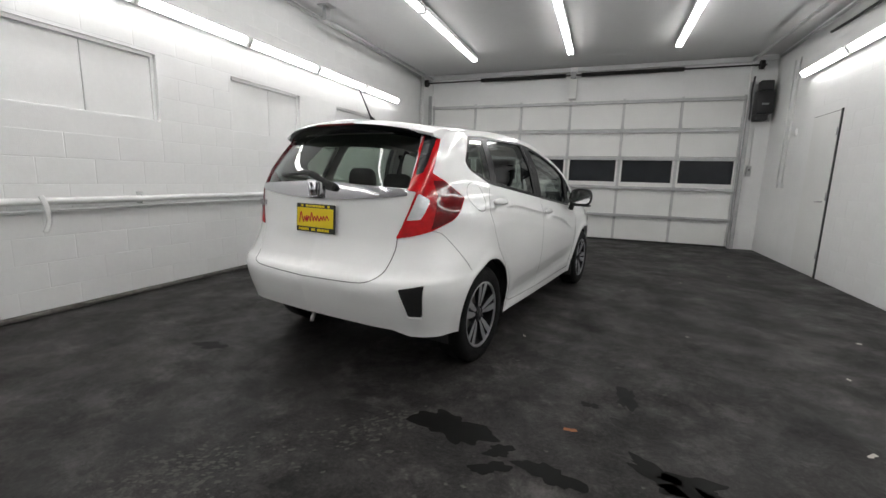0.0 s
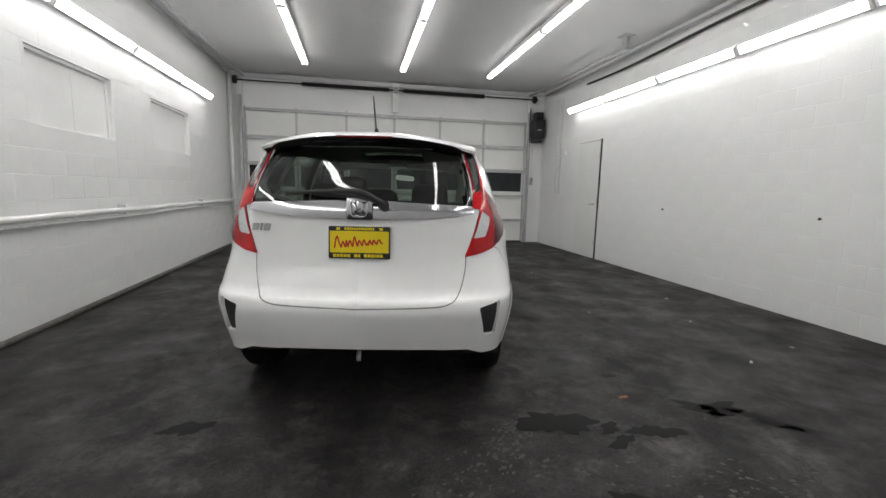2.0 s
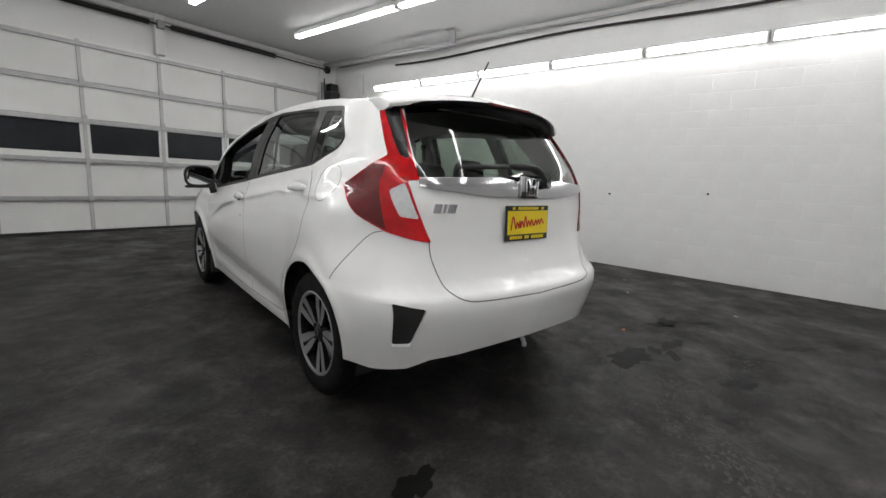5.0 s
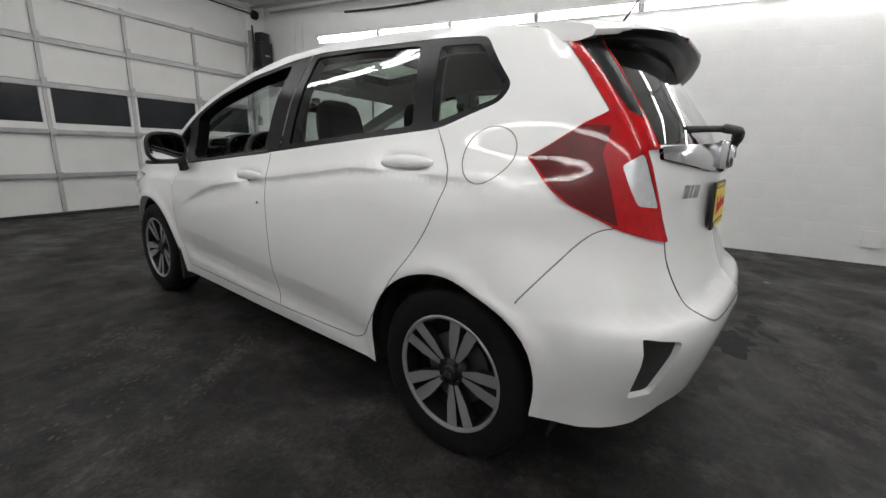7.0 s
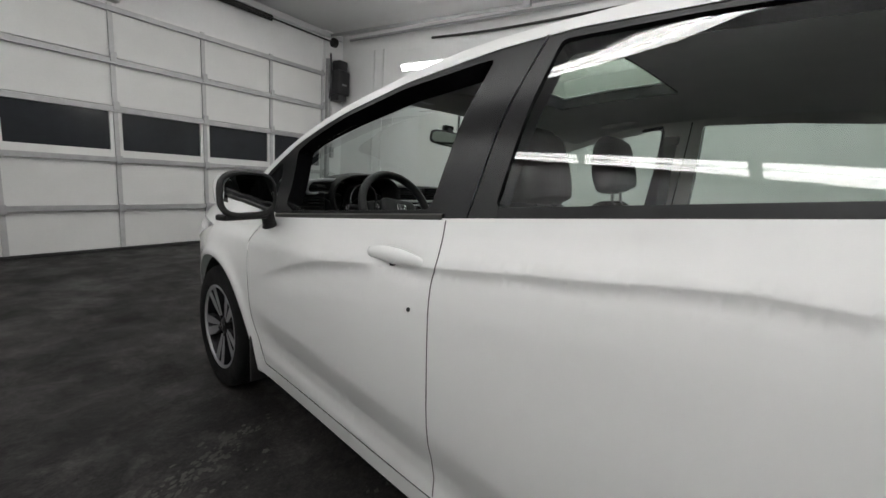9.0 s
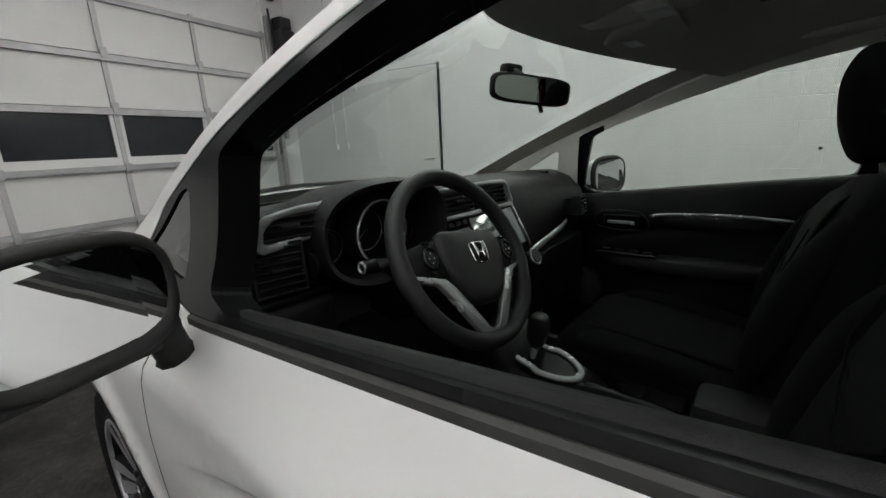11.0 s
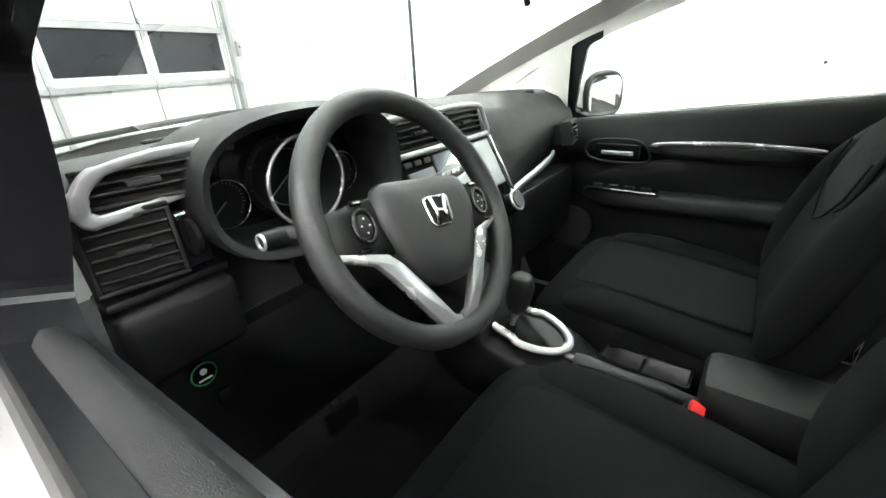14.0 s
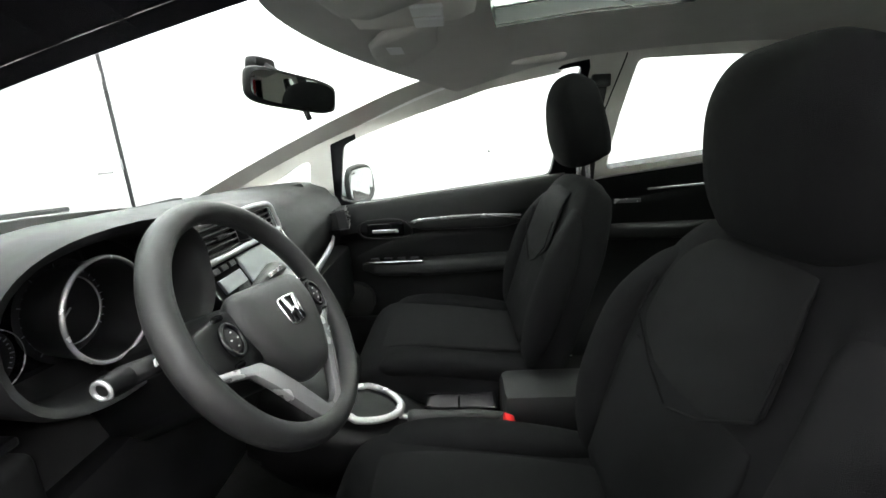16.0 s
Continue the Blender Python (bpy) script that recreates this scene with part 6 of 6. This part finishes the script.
part("cluster_hood", hood(), M_DASH, cl, angle=50)
part("cluster_face", loft([((-0.388, 2.100, 0.980), 0.158, 0.084, X3, Z3, 2.6), ((-0.388, 2.092, 0.980), 0.158, 0.084, X3, Z3, 2.6)], 36), M_PIANO, cl)
for gx, gr in ((-0.388, 0.070), (-0.498, 0.036), (-0.278, 0.036)):
    g = new("gauge")
    g.parent = cl
    g.matrix_basis = pose(gx, 2.082, 0.980 if gr > 0.05 else 0.965, 90, 0, 0)
    lift = 0.062 if gr > 0.05 else 0.012
    ring = [(gr * math.cos(a), gr * math.sin(a), lift) for a in np.linspace(0, 2 * math.pi, 48, endpoint=False)]
    if gr > 0.05:
        part("gauge_cone", tube_bm([(0, 0, lift), (0, 0, 0.0)], [gr, gr * 0.86], 40, cap=False), M_DASH2, g, smooth=True)
    part("gauge_ring", tube_bm(ring, 0.0035 if gr > 0.05 else 0.0007, 6, closed=True), M_SATIN, g, "bright chrome gauge ring", smooth=True)
    d = bmesh.new()
    bmesh.ops.create_circle(d, cap_ends=True, radius=gr, segments=40)
    part("dial", d, M_DASH2, g)
    tk = bmesh.new()
    for i in range(25):
        a = radians(-40 + 260 * i / 24)
        vs = add_box(tk, (gr * 0.80, -0.0006, 0.0012), (gr * (0.93 if i % 3 == 0 else 0.88), 0.0006, 0.0018))
        bmesh.ops.rotate(tk, verts=vs, cent=(0, 0, 0), matrix=Matrix.Rotation(a, 3, "Z"))
    part("scale_marks", tk, M_DIALMARK, g)
    nd = box_bm((-0.004, -0.001, 0.004), (gr * 0.72, 0.001, 0.006), 0.0005, Matrix.Rotation(radians(218), 4, "Z"))
    part("needle", nd, M_DIALMARK, g)
part("gauge_inner", tube_bm([(-0.388 + 0.046 * math.cos(a), 2.074, 0.980 + 0.046 * math.sin(a)) for a in np.linspace(0, 2 * math.pi, 36, endpoint=False)], 0.0016, 5, closed=True), M_SATIN, cl, smooth=True)

# centre stack
vent(pose(-0.125, 2.022, 1.010, -12, 0, 0), 0.120, 0.050, 4)
vent(pose(0.045, 2.022, 1.008, -12, 0, 0), 0.120, 0.050, 4)
sv = bmesh.new()
add_tube(sv, smooth_line([(-0.20, 2.016, 1.046), (-0.05, 2.012, 1.048), (0.06, 2.010, 1.046), (0.108, 2.006, 1.038), (0.120, 2.002, 1.010), (0.128, 1.998, 0.984), (0.112, 1.997, 0.976), (0.02, 1.997, 0.976), (-0.20, 2.002, 0.977)], 6), 0.0055, 8, squash=(0.7, 1.2))
part("vent_surround", sv, M_SILVER, dash, "silver air vent surround", smooth=True)
STACK = Matrix.Translation((-0.02, 2.010, 0.972)) @ Matrix.Rotation(radians(-28), 4, "X") @ Matrix.Translation((0, -1.918, -0.968))


def stack_part(*args, **kw):
    ob = part(*args, **kw)
    ob.matrix_basis = STACK
    return ob


stack_part("centre_panel", box_bm((-0.185, 1.918, 0.755), (0.170, 1.98, 0.968), 0.012, None), M_PIANO, dash, angle=40)
scr = stack_part("touch_screen", box_bm((-0.075, 1.912, 0.838), (0.150, 1.9195, 0.958), 0.004), M_SCREEN, dash, "dim touch screen in gloss black")
stack_part("screen_edge", tube_bm([(0.164, 1.914, 0.966), (0.164, 1.912, 0.800)], 0.004, 6), M_SATIN, dash, smooth=True)
stack_part("radio_display", box_bm((-0.165, 1.912, 0.905), (-0.085, 1.919, 0.935), 0.002), M_SCREEN, dash)
for i in range(3):
    stack_part("radio_button", box_bm((-0.165 + i * 0.03, 1.912, 0.945), (-0.143 + i * 0.03, 1.919, 0.957), 0.002), M_DASH2, dash)
kn = stack_part("climate_knob", tube_bm([(0.128, 1.918, 0.788), (0.128, 1.888, 0.788)], 0.021, 24), M_DASH2, dash, angle=40)
part("knob_ring", tube_bm([(0.128 + 0.024 * math.cos(a), 1.894, 0.788 + 0.024 * math.sin(a)) for a in np.linspace(0, 2 * math.pi, 28, endpoint=False)], 0.0045, 6, closed=True), M_SATIN, kn, smooth=True)
stack_part("climate_panel", box_bm((-0.10, 1.910, 0.765), (0.06, 1.92, 0.825), 0.004), M_DASH2, dash)
st = bmesh.new()
add_tube(st, smooth_line([(0.135, 1.950, 0.812), (0.24, 1.958, 0.824), (0.36, 1.962, 0.838), (0.45, 1.968, 0.850), (0.51, 1.978, 0.860)], 6), [0.012] * 6 + [0.012] * 12 + [0.009] * 6 + [0.003], 8, squash=(0.6, 1.1))
part("dash_strip", st, M_SILVER, dash, "silver strip along the passenger side", smooth=True)
vent(pose(0.565, 1.950, 0.915, -8, 0, 10), 0.085, 0.060, 4)
part("glovebox", box_bm((0.20, 1.96, 0.58), (0.66, 2.03, 0.795), 0.02), M_DASH2, dash, angle=40)

# steering wheel
sw_ob = thing("steering_wheel", "black leather steering wheel with silver lower spokes", "steering wheel", CAR_M @ pose(-0.336, 1.761, 0.948, 90 - 30, 0, 0) @ Matrix.Rotation(radians(-9), 4, "Z"))
R = 0.172
part("rim", tube_bm([(R * math.cos(a), R * math.sin(a), 0) for a in np.linspace(0, 2 * math.pi, 72, endpoint=False)], 0.0165, 14, closed=True, squash=(1.0, 1.12)), M_LEATHER, sw_ob, smooth=True)


def airbag_cover():
    """A shield-shaped pad: broad above, narrowing to the foot of the spokes."""
    bm = bmesh.new()
    line = dense(rounded([(-0.084, 0.046), (0.084, 0.046), (0.094, 0.000), (0.072, -0.056), (0.038, -0.104), (-0.038, -0.104), (-0.072, -0.056), (-0.094, 0.000)], 0.035, 6), 0.008)
    rings = []
    for z, k in ((-0.034, 0.55), (-0.012, 0.90), (0.006, 1.0), (0.014, 1.0), (0.022, 0.955), (0.028, 0.86), (0.0315, 0.66), (0.033, 0.35)):
        rings.append([bm.verts.new((x * k, -0.026 + (y + 0.026) * k, z)) for x, y in line])
    n = len(line)
    for p, q in zip(rings, rings[1:]):
        for i in range(n):
            bm.faces.new((p[i], p[(i + 1) % n], q[(i + 1) % n], q[i]))
    bm.faces.new(rings[-1])
    bm.faces.new(rings[0][::-1])
    bmesh.ops.recalc_face_normals(bm, faces=bm.faces[:])
    return bm


part("airbag_cover", airbag_cover(), M_LEATHER, sw_ob, smooth=True)
for e in (-1, 1):
    sp_ = loft([((e * x, -0.006, z), w, t, (0, 1, 0), (0, 0, 1), 3) for x, z, w, t in ((0.07, 0.002, 0.040, 0.012), (0.11, 0.004, 0.036, 0.012), (0.145, 0.001, 0.028, 0.010), (0.166, -0.003, 0.022, 0.008))], 20)
    sp2 = part("spoke", sp_, M_DASH2, sw_ob, smooth=True)
    pad = tube_bm([(e * 0.114 + 0.015 * math.cos(a), -0.004 + 0.020 * math.sin(a), 0.017) for a in np.linspace(0, 2 * math.pi, 28, endpoint=False)], 0.0035, 6, closed=True)
    part("control_ring", pad, M_PIANO, sp2, smooth=True)
    part("control_pad", loft([((e * 0.114, -0.004, 0.012), 0.012, 0.016, X3, (0, 1, 0), 2.2), ((e * 0.114, -0.004, 0.019), 0.009, 0.013, X3, (0, 1, 0), 2.2)], 16), M_DASH, sp2, smooth=True)
    for dx, dy in ((0, 0.009), (0, -0.009), (0.006, 0), (-0.006, 0)):
        part("control_mark", box_bm((e * 0.114 + dx - 0.001, -0.004 + dy - 0.001, 0.0191), (e * 0.114 + dx + 0.001, -0.004 + dy + 0.001, 0.0198)), M_WHITEMARK, sp2)
    part("small_control", box_bm((e * 0.114 - 0.009, 0.022, 0.011), (e * 0.114 + 0.009, 0.030, 0.017), 0.003), M_PIANO, sp2)
    part("small_control", box_bm((e * 0.122 - 0.009, -0.036, 0.011), (e * 0.122 + 0.009, -0.029, 0.016), 0.003), M_PIANO, sp2)
    v = bmesh.new()
    leg = [(0.158, -0.026), (0.156, -0.036), (0.112, -0.052), (0.092, -0.078), (0.062, -0.122), (0.034, -0.158), (0.0, -0.166), (0.0, -0.150), (0.014, -0.146), (0.026, -0.130), (0.052, -0.092), (0.074, -0.060), (0.092, -0.043)]
    leg = [(e * x, y) for x, y in leg]
    add_prism(v, leg if e > 0 else leg[::-1], Matrix.Translation((0, 0, 0.002)), 0.013)
    for w in v.verts:
        w.co.z -= 0.010 * max(0.0, (math.hypot(w.co.x, w.co.y) - 0.12) / 0.05)
    bmesh.ops.bevel(v, geom=[d for d in v.edges if d.calc_face_angle(0) > 1.0], offset=0.0028, segments=2, affect="EDGES", profile=0.5)
    bmesh.ops.recalc_face_normals(v, faces=v.faces[:])
    part("lower_spoke", v, M_SATIN, sw_ob, "silver lower spoke", angle=35)
maker_badge(sw_ob, pose(0, -0.008, 0.0335), 0.048, "wheel_badge")
colm = thing("steering_column", "black steering column shroud with two stalks", "steering column", CAR_I)
part("shroud", loft([((-0.355, 1.80, 0.925), 0.045, 0.045, X3, (0, 0.4, 1), 3), ((-0.355, 1.84, 0.91), 0.065, 0.06, X3, (0, 0.4, 1), 3), ((-0.355, 2.05, 0.83), 0.07, 0.07, X3, (0, 0.4, 1), 3)]), M_DASH2, colm, smooth=True)
stl = part("light_stalk", tube_bm([(-0.40, 1.88, 0.935), (-0.47, 1.893, 0.948), (-0.525, 1.905, 0.957)], [0.010, 0.012, 0.013], 12), M_DASH2, colm, smooth=True)
part("stalk_end", tube_bm([(-0.521, 1.903, 0.956), (-0.548, 1.905, 0.958)], [0.0135, 0.012], 18), M_DASH2, stl, angle=40)
part("stalk_ring", tube_bm([(-0.5485, 1.905 + 0.009 * math.cos(a), 0.958 + 0.009 * math.sin(a)) for a in np.linspace(0, 2 * math.pi, 24, endpoint=False)], 0.0028, 6, closed=True), M_SATIN, stl, "bright ring on the stalk end", smooth=True)
for k in range(3):
    part("stalk_mark", box_bm((-0.50 + k * 0.014, 1.885, 0.955), (-0.494 + k * 0.014, 1.887, 0.963)), M_WHITEMARK, stl)
wst = part("wiper_stalk", tube_bm([(-0.31, 1.88, 0.935), (-0.23, 1.885, 0.955), (-0.175, 1.885, 0.965)], [0.010, 0.013, 0.015], 12, squash=(1.3, 0.7)), M_DASH2, colm, smooth=True)
for k in range(4):
    part("stalk_mark", box_bm((-0.235 + k * 0.014, 1.868, 0.966), (-0.228 + k * 0.014, 1.871, 0.972)), M_WHITEMARK, wst)

# centre console
con = thing("centre_console", "black centre console with shift lever and handbrake", "console", CAR_C)
part("console_body", loft(along([(0.0, 1.99, 0.57), (0.0, 1.93, 0.55), (0.0, 1.86, 0.482), (0.0, 1.72, 0.452), (0.0, 1.62, 0.42), (0.0, 1.40, 0.39), (0.0, 1.12, 0.39)], [0.10, 0.105, 0.11, 0.105, 0.095, 0.09, 0.09], [0.10, 0.11, 0.10, 0.09, 0.08, 0.08, 0.08], 5)), M_DASH2, con, smooth=True)
ov = [(-0.01 + 0.068 * math.cos(a) * (1 if math.sin(a) < 0 else 0.85), 1.775 + 0.105 * math.sin(a), 0.575 + 0.020 * math.sin(a)) for a in np.linspace(0, 2 * math.pi, 44, endpoint=False)]
part("gate_rim", tube_bm(ov, 0.010, 8, closed=True, squash=(1.1, 0.7)), M_SATIN, con, "satin chrome shift gate surround", smooth=True)
pl = bmesh.new()
pv = [pl.verts.new((x, y, z - 0.004)) for x, y, z in ov]
pl.faces.new(pv)
part("gate_plate", pl, M_PIANO, con)
lev = part("shift_lever", tube_bm([(-0.02, 1.80, 0.57), (-0.022, 1.79, 0.62)], 0.011, 10), M_SATIN, con, smooth=True)
part("shift_knob", loft(along([(-0.022, 1.79, 0.61), (-0.022, 1.787, 0.63), (-0.023, 1.78, 0.675), (-0.023, 1.777, 0.70), (-0.023, 1.776, 0.708)], [0.014, 0.022, 0.026, 0.022, 0.010], [0.014, 0.024, 0.028, 0.022, 0.010], 2.6)), M_LEATHER, lev, smooth=True)
hbk = part("handbrake", tube_bm(smooth_line([(0.02, 1.38, 0.49), (0.01, 1.48, 0.510), (-0.005, 1.58, 0.520), (-0.012, 1.655, 0.530)], 5), [0.014] * 5 + [0.016] * 5 + [0.018] * 5 + [0.014], 10), M_LEATHER, con, smooth=True)
part("handbrake_button", tube_bm([(-0.012, 1.655, 0.530), (-0.0125, 1.675, 0.532)], 0.0075, 10), M_SATIN, hbk, smooth=True)
tr2 = bmesh.new()
for lo, hi in (((0.035, 1.44, 0.485), (0.105, 1.62, 0.492)), ((0.035, 1.44, 0.485), (0.041, 1.62, 0.515)), ((0.099, 1.44, 0.485), (0.105, 1.62, 0.515)), ((0.035, 1.44, 0.485), (0.105, 1.446, 0.515)), ((0.035, 1.53, 0.485), (0.105, 1.536, 0.51)), ((0.035, 1.614, 0.485), (0.105, 1.62, 0.515))):
    add_box(tr2, lo, hi, 0.001)
part("coin_tray", tr2, M_PIANO, con)
part("console_box", box_bm((0.0, 1.10, 0.44), (0.135, 1.425, 0.565), 0.022), M_DASH, con, angle=40)
part("console_edge", tube_bm(smooth_line([(-0.085, 1.55, 0.50), (-0.09, 1.45, 0.515), (-0.085, 1.36, 0.505), (-0.08, 1.25, 0.49)], 5), 0.009, 8), M_DASH2, con, smooth=True)
bk_ = thing("belt_buckle", "seat belt buckle with a red release button", "belt buckle", CAR_M @ pose(-0.079, 1.392, 0.560, 25, 0, 0))
part("housing", box_bm((-0.028, -0.016, -0.13), (0.028, 0.016, 0.0), 0.006), M_DASH2, bk_, angle=40)
part("release_button", box_bm((-0.024, -0.013, -0.008), (0.024, 0.013, 0.008), 0.004), M_REDPLASTIC, bk_, "bright red release button", angle=40)

# pedals
pd = thing("brake_pedal", "black rubber pedal under the dashboard", "pedal", CAR_M)
part("pad", box_bm((-0.39, 2.02, 0.40), (-0.30, 2.035, 0.46), 0.005), M_BLACKPLASTIC, pd)
part("arm", tube_bm([(-0.345, 2.04, 0.45), (-0.345, 2.15, 0.62)], 0.009, 8), M_STEEL, pd, smooth=True)

# overhead: mirror, visors, lamp, grips
rv = thing("rear_view_mirror", "black rear view mirror under the windscreen top", "mirror", CAR_M @ pose(0.050, 1.82, 1.285, 4, 5, -25))
part("mirror_body", loft([((0, 0.030, 0), 0.06, 0.012, X3, Z3, 3), ((0, 0.022, 0), 0.11, 0.027, X3, Z3, 4), ((0, 0.004, 0), 0.124, 0.036, X3, Z3, 4.5), ((0, -0.006, 0), 0.122, 0.034, X3, Z3, 4.5)], 36, cap=True), M_DASH2, rv, smooth=True)
mg = bmesh.new()
mg.faces.new([mg.verts.new((0.115 * math.copysign(abs(math.cos(a)) ** 0.5, math.cos(a)), -0.0075, 0.029 * math.copysign(abs(math.sin(a)) ** 0.5, math.sin(a)))) for a in np.linspace(0, 2 * math.pi, 36, endpoint=False)])
part("mirror_glass", mg, M_MIRROR, rv)
part("anti_glare_tab", tube_bm([(0.03, 0.0, -0.032), (0.03, -0.012, -0.052)], 0.006, 6), M_DASH2, rv, smooth=True)
part("mirror_stem", tube_bm(smooth_line([(0, 0.025, 0.01), (0.0, 0.05, 0.035), (-0.01, 0.085, 0.055)], 5), 0.011, 8), M_DASH2, rv, smooth=True)
part("sensor_cover", box_bm((-0.035, 0.07, 0.04), (0.02, 0.11, 0.07), 0.01, None), M_DASH2, rv, angle=40)


def visor(x0, x1):
    v = thing("sun_visor", "light grey sun visor folded up against the headliner", "sun visor", CAR_M)
    cx = (x0 + x1) / 2
    part("flap", loft([((x, 1.58 + 0.02 * (1 - ((x - cx) / 0.2) ** 2), 1.392 + 0.012 * (1 - abs(x) / 0.5)), 0.082 if abs(x - cx) < abs(x1 - x0) * 0.48 else 0.06, 0.010, (0, 1, -0.28), (0, 0.28, 1), 4) for x in np.linspace(x0, x1, 9)]), M_HEADLINER, v, smooth=True)
    part("warning_label", box_bm((cx - 0.12, 1.60, 1.377), (cx - 0.04, 1.635, 1.3785), 0.0, None), M_WHITEMARK, v)
    return v


visor(0.08, 0.46)
visor(-0.46, -0.08)
om = thing("overhead_console", "light grey overhead console with map lamps", "overhead console", CAR_M)
part("console_shell", loft([((0.0, y, z), w, 0.018, X3, Z3, 4) for y, z, w in ((1.44, 1.43, 0.05), (1.47, 1.425, 0.085), (1.62, 1.414, 0.09), (1.67, 1.412, 0.06))]), M_TRIMGREY, om, smooth=True)
for x in (-0.04, 0.04):
    part("map_lamp", box_bm((x - 0.03, 1.50, 1.397), (x + 0.03, 1.56, 1.405), 0.004), M_WHITEMARK, om)
for s in (-1, 1):
    for y0 in ((1.20,) if s < 0 else (1.22,)):
        g = thing("grab_handle", "light grey grab handle above the door", "grab handle", CAR_M)
        part("bar", tube_bm(smooth_line([(s * 0.545, y0 - 0.09, 1.418), (s * 0.525, y0 - 0.06, 1.398), (s * 0.525, y0 + 0.06, 1.392), (s * 0.545, y0 + 0.09, 1.402)], 5), 0.010, 8, squash=(0.7, 1.2)), M_TRIMGREY, g, smooth=True)

# belts on the middle pillars
for s in (-1, 1):
    b = thing("seat_belt", "black seat belt webbing on the door pillar", "seat belt", CAR_M)
    w = bmesh.new()
    line = smooth_line([(s * 0.60, 1.00, 1.33), (s * 0.625, 1.015, 1.15), (s * 0.655, 1.02, 0.9), (s * 0.68, 1.03, 0.55)], 6)
    add_tube(w, line, 0.023, 8, squash=(1.0, 0.06))
    part("webbing", w, M_BELT, b)
    part("guide", box_bm((s * 0.60 - 0.012, 0.97, 1.31), (s * 0.60 + 0.012, 1.03, 1.35), 0.006), M_DASH2, b, angle=40)
    part("tongue", box_bm((s * 0.645 - 0.006, 1.0, 0.78), (s * 0.645 + 0.006, 1.05, 0.84), 0.003), M_SATIN, b)

# windscreen wipers
wp = thing("windscreen_wiper", "black windscreen wiper parked at the base of the glass", "wiper", CAR_M)
for x0, x1 in ((-0.55, 0.02), (-0.02, 0.48)):
    part("blade", tube_bm([(x, 2.905 - 0.45 * abs(x) ** 2.0 - 0.02, 1.018 - 0.03 * abs(x)) for x in np.linspace(x0, x1, 10)], 0.009, 6), M_BLACKPLASTIC, wp, smooth=True)

# ---- block courses of the side walls ----
def courses(wall, x_face, out, openings, y_near, y_far):
    """Painted blocks standing a little proud of the wall, the stretch nearest the walk as parts, the rest joined."""
    bh, bl, g = 0.2032, 0.4064, 0.003
    meshes = {}

    def block_mesh(w, h):
        key = (round(w, 3), round(h, 3))
        if key not in meshes:
            bm = bmesh.new()
            add_box(bm, (-0.0014, 0, 0), (0.0, w, h))
            top = [v for v in bm.verts if v.co.x > -0.001]
            for v in top:
                v.co.y += 0.004 if v.co.y < w / 2 else -0.004
                v.co.z += 0.003 if v.co.z < h / 2 else -0.003
            me = bpy.data.meshes.new("block")
            bm.to_mesh(me)
            bm.free()
            me.materials.append(M_WALL)
            meshes[key] = me
        return meshes[key]

    made, rest_v, rest_f = 0, [], []
    for r in range(16):
        z0 = 0.0 + r * bh
        y = YB + 0.02 - (bl / 2 if r % 2 else 0)
        while y < YG - 0.05:
            spans = [(max(y, YB + 0.02), min(y + bl, YG - 0.06))]
            for a, b, za, zb in openings:
                if z0 + bh > za and z0 < zb:
                    new_s = []
                    for s0, s1 in spans:
                        if s0 < a:
                            new_s.append((s0, min(s1, a)))
                        if s1 > b:
                            new_s.append((max(s0, b), s1))
                    spans = new_s
            for s0, s1 in spans:
                w = s1 - s0 - g
                if w < 0.03:
                    continue
                near = y_near < y < y_far and made < 300
                m = Matrix.Translation((x_face, s0 + g / 2, z0 + g / 2)) @ (Matrix.Identity(4) if out > 0 else Matrix.Diagonal((-1, 1, 1, 1)))
                if near:
                    ob = new("block", block_mesh(w, bh - g))
                    ob.parent = wall
                    ob.matrix_basis = m
                    made += 1
                else:
                    b0 = len(rest_v)
                    me = block_mesh(w, bh - g)
                    rest_v += [m @ v.co for v in me.vertices]
                    rest_f += [tuple(b0 + i for i in (p.vertices if out > 0 else reversed(p.vertices))) for p in me.polygons]
            y += bl
    tagged(link_mesh("far_blocks", rest_v, rest_f, M_WALL, wall), kind="stuff")


courses(WALL_W, XL, 1, [(a - 0.002, b + 0.002, 1.598, 2.212) for a, b in WINDOWS], -1.6, 6.2)
courses(WALL_E, XR, -1, [(4.03, 4.82, 0.0, 2.13)], -2.6, 4.6)
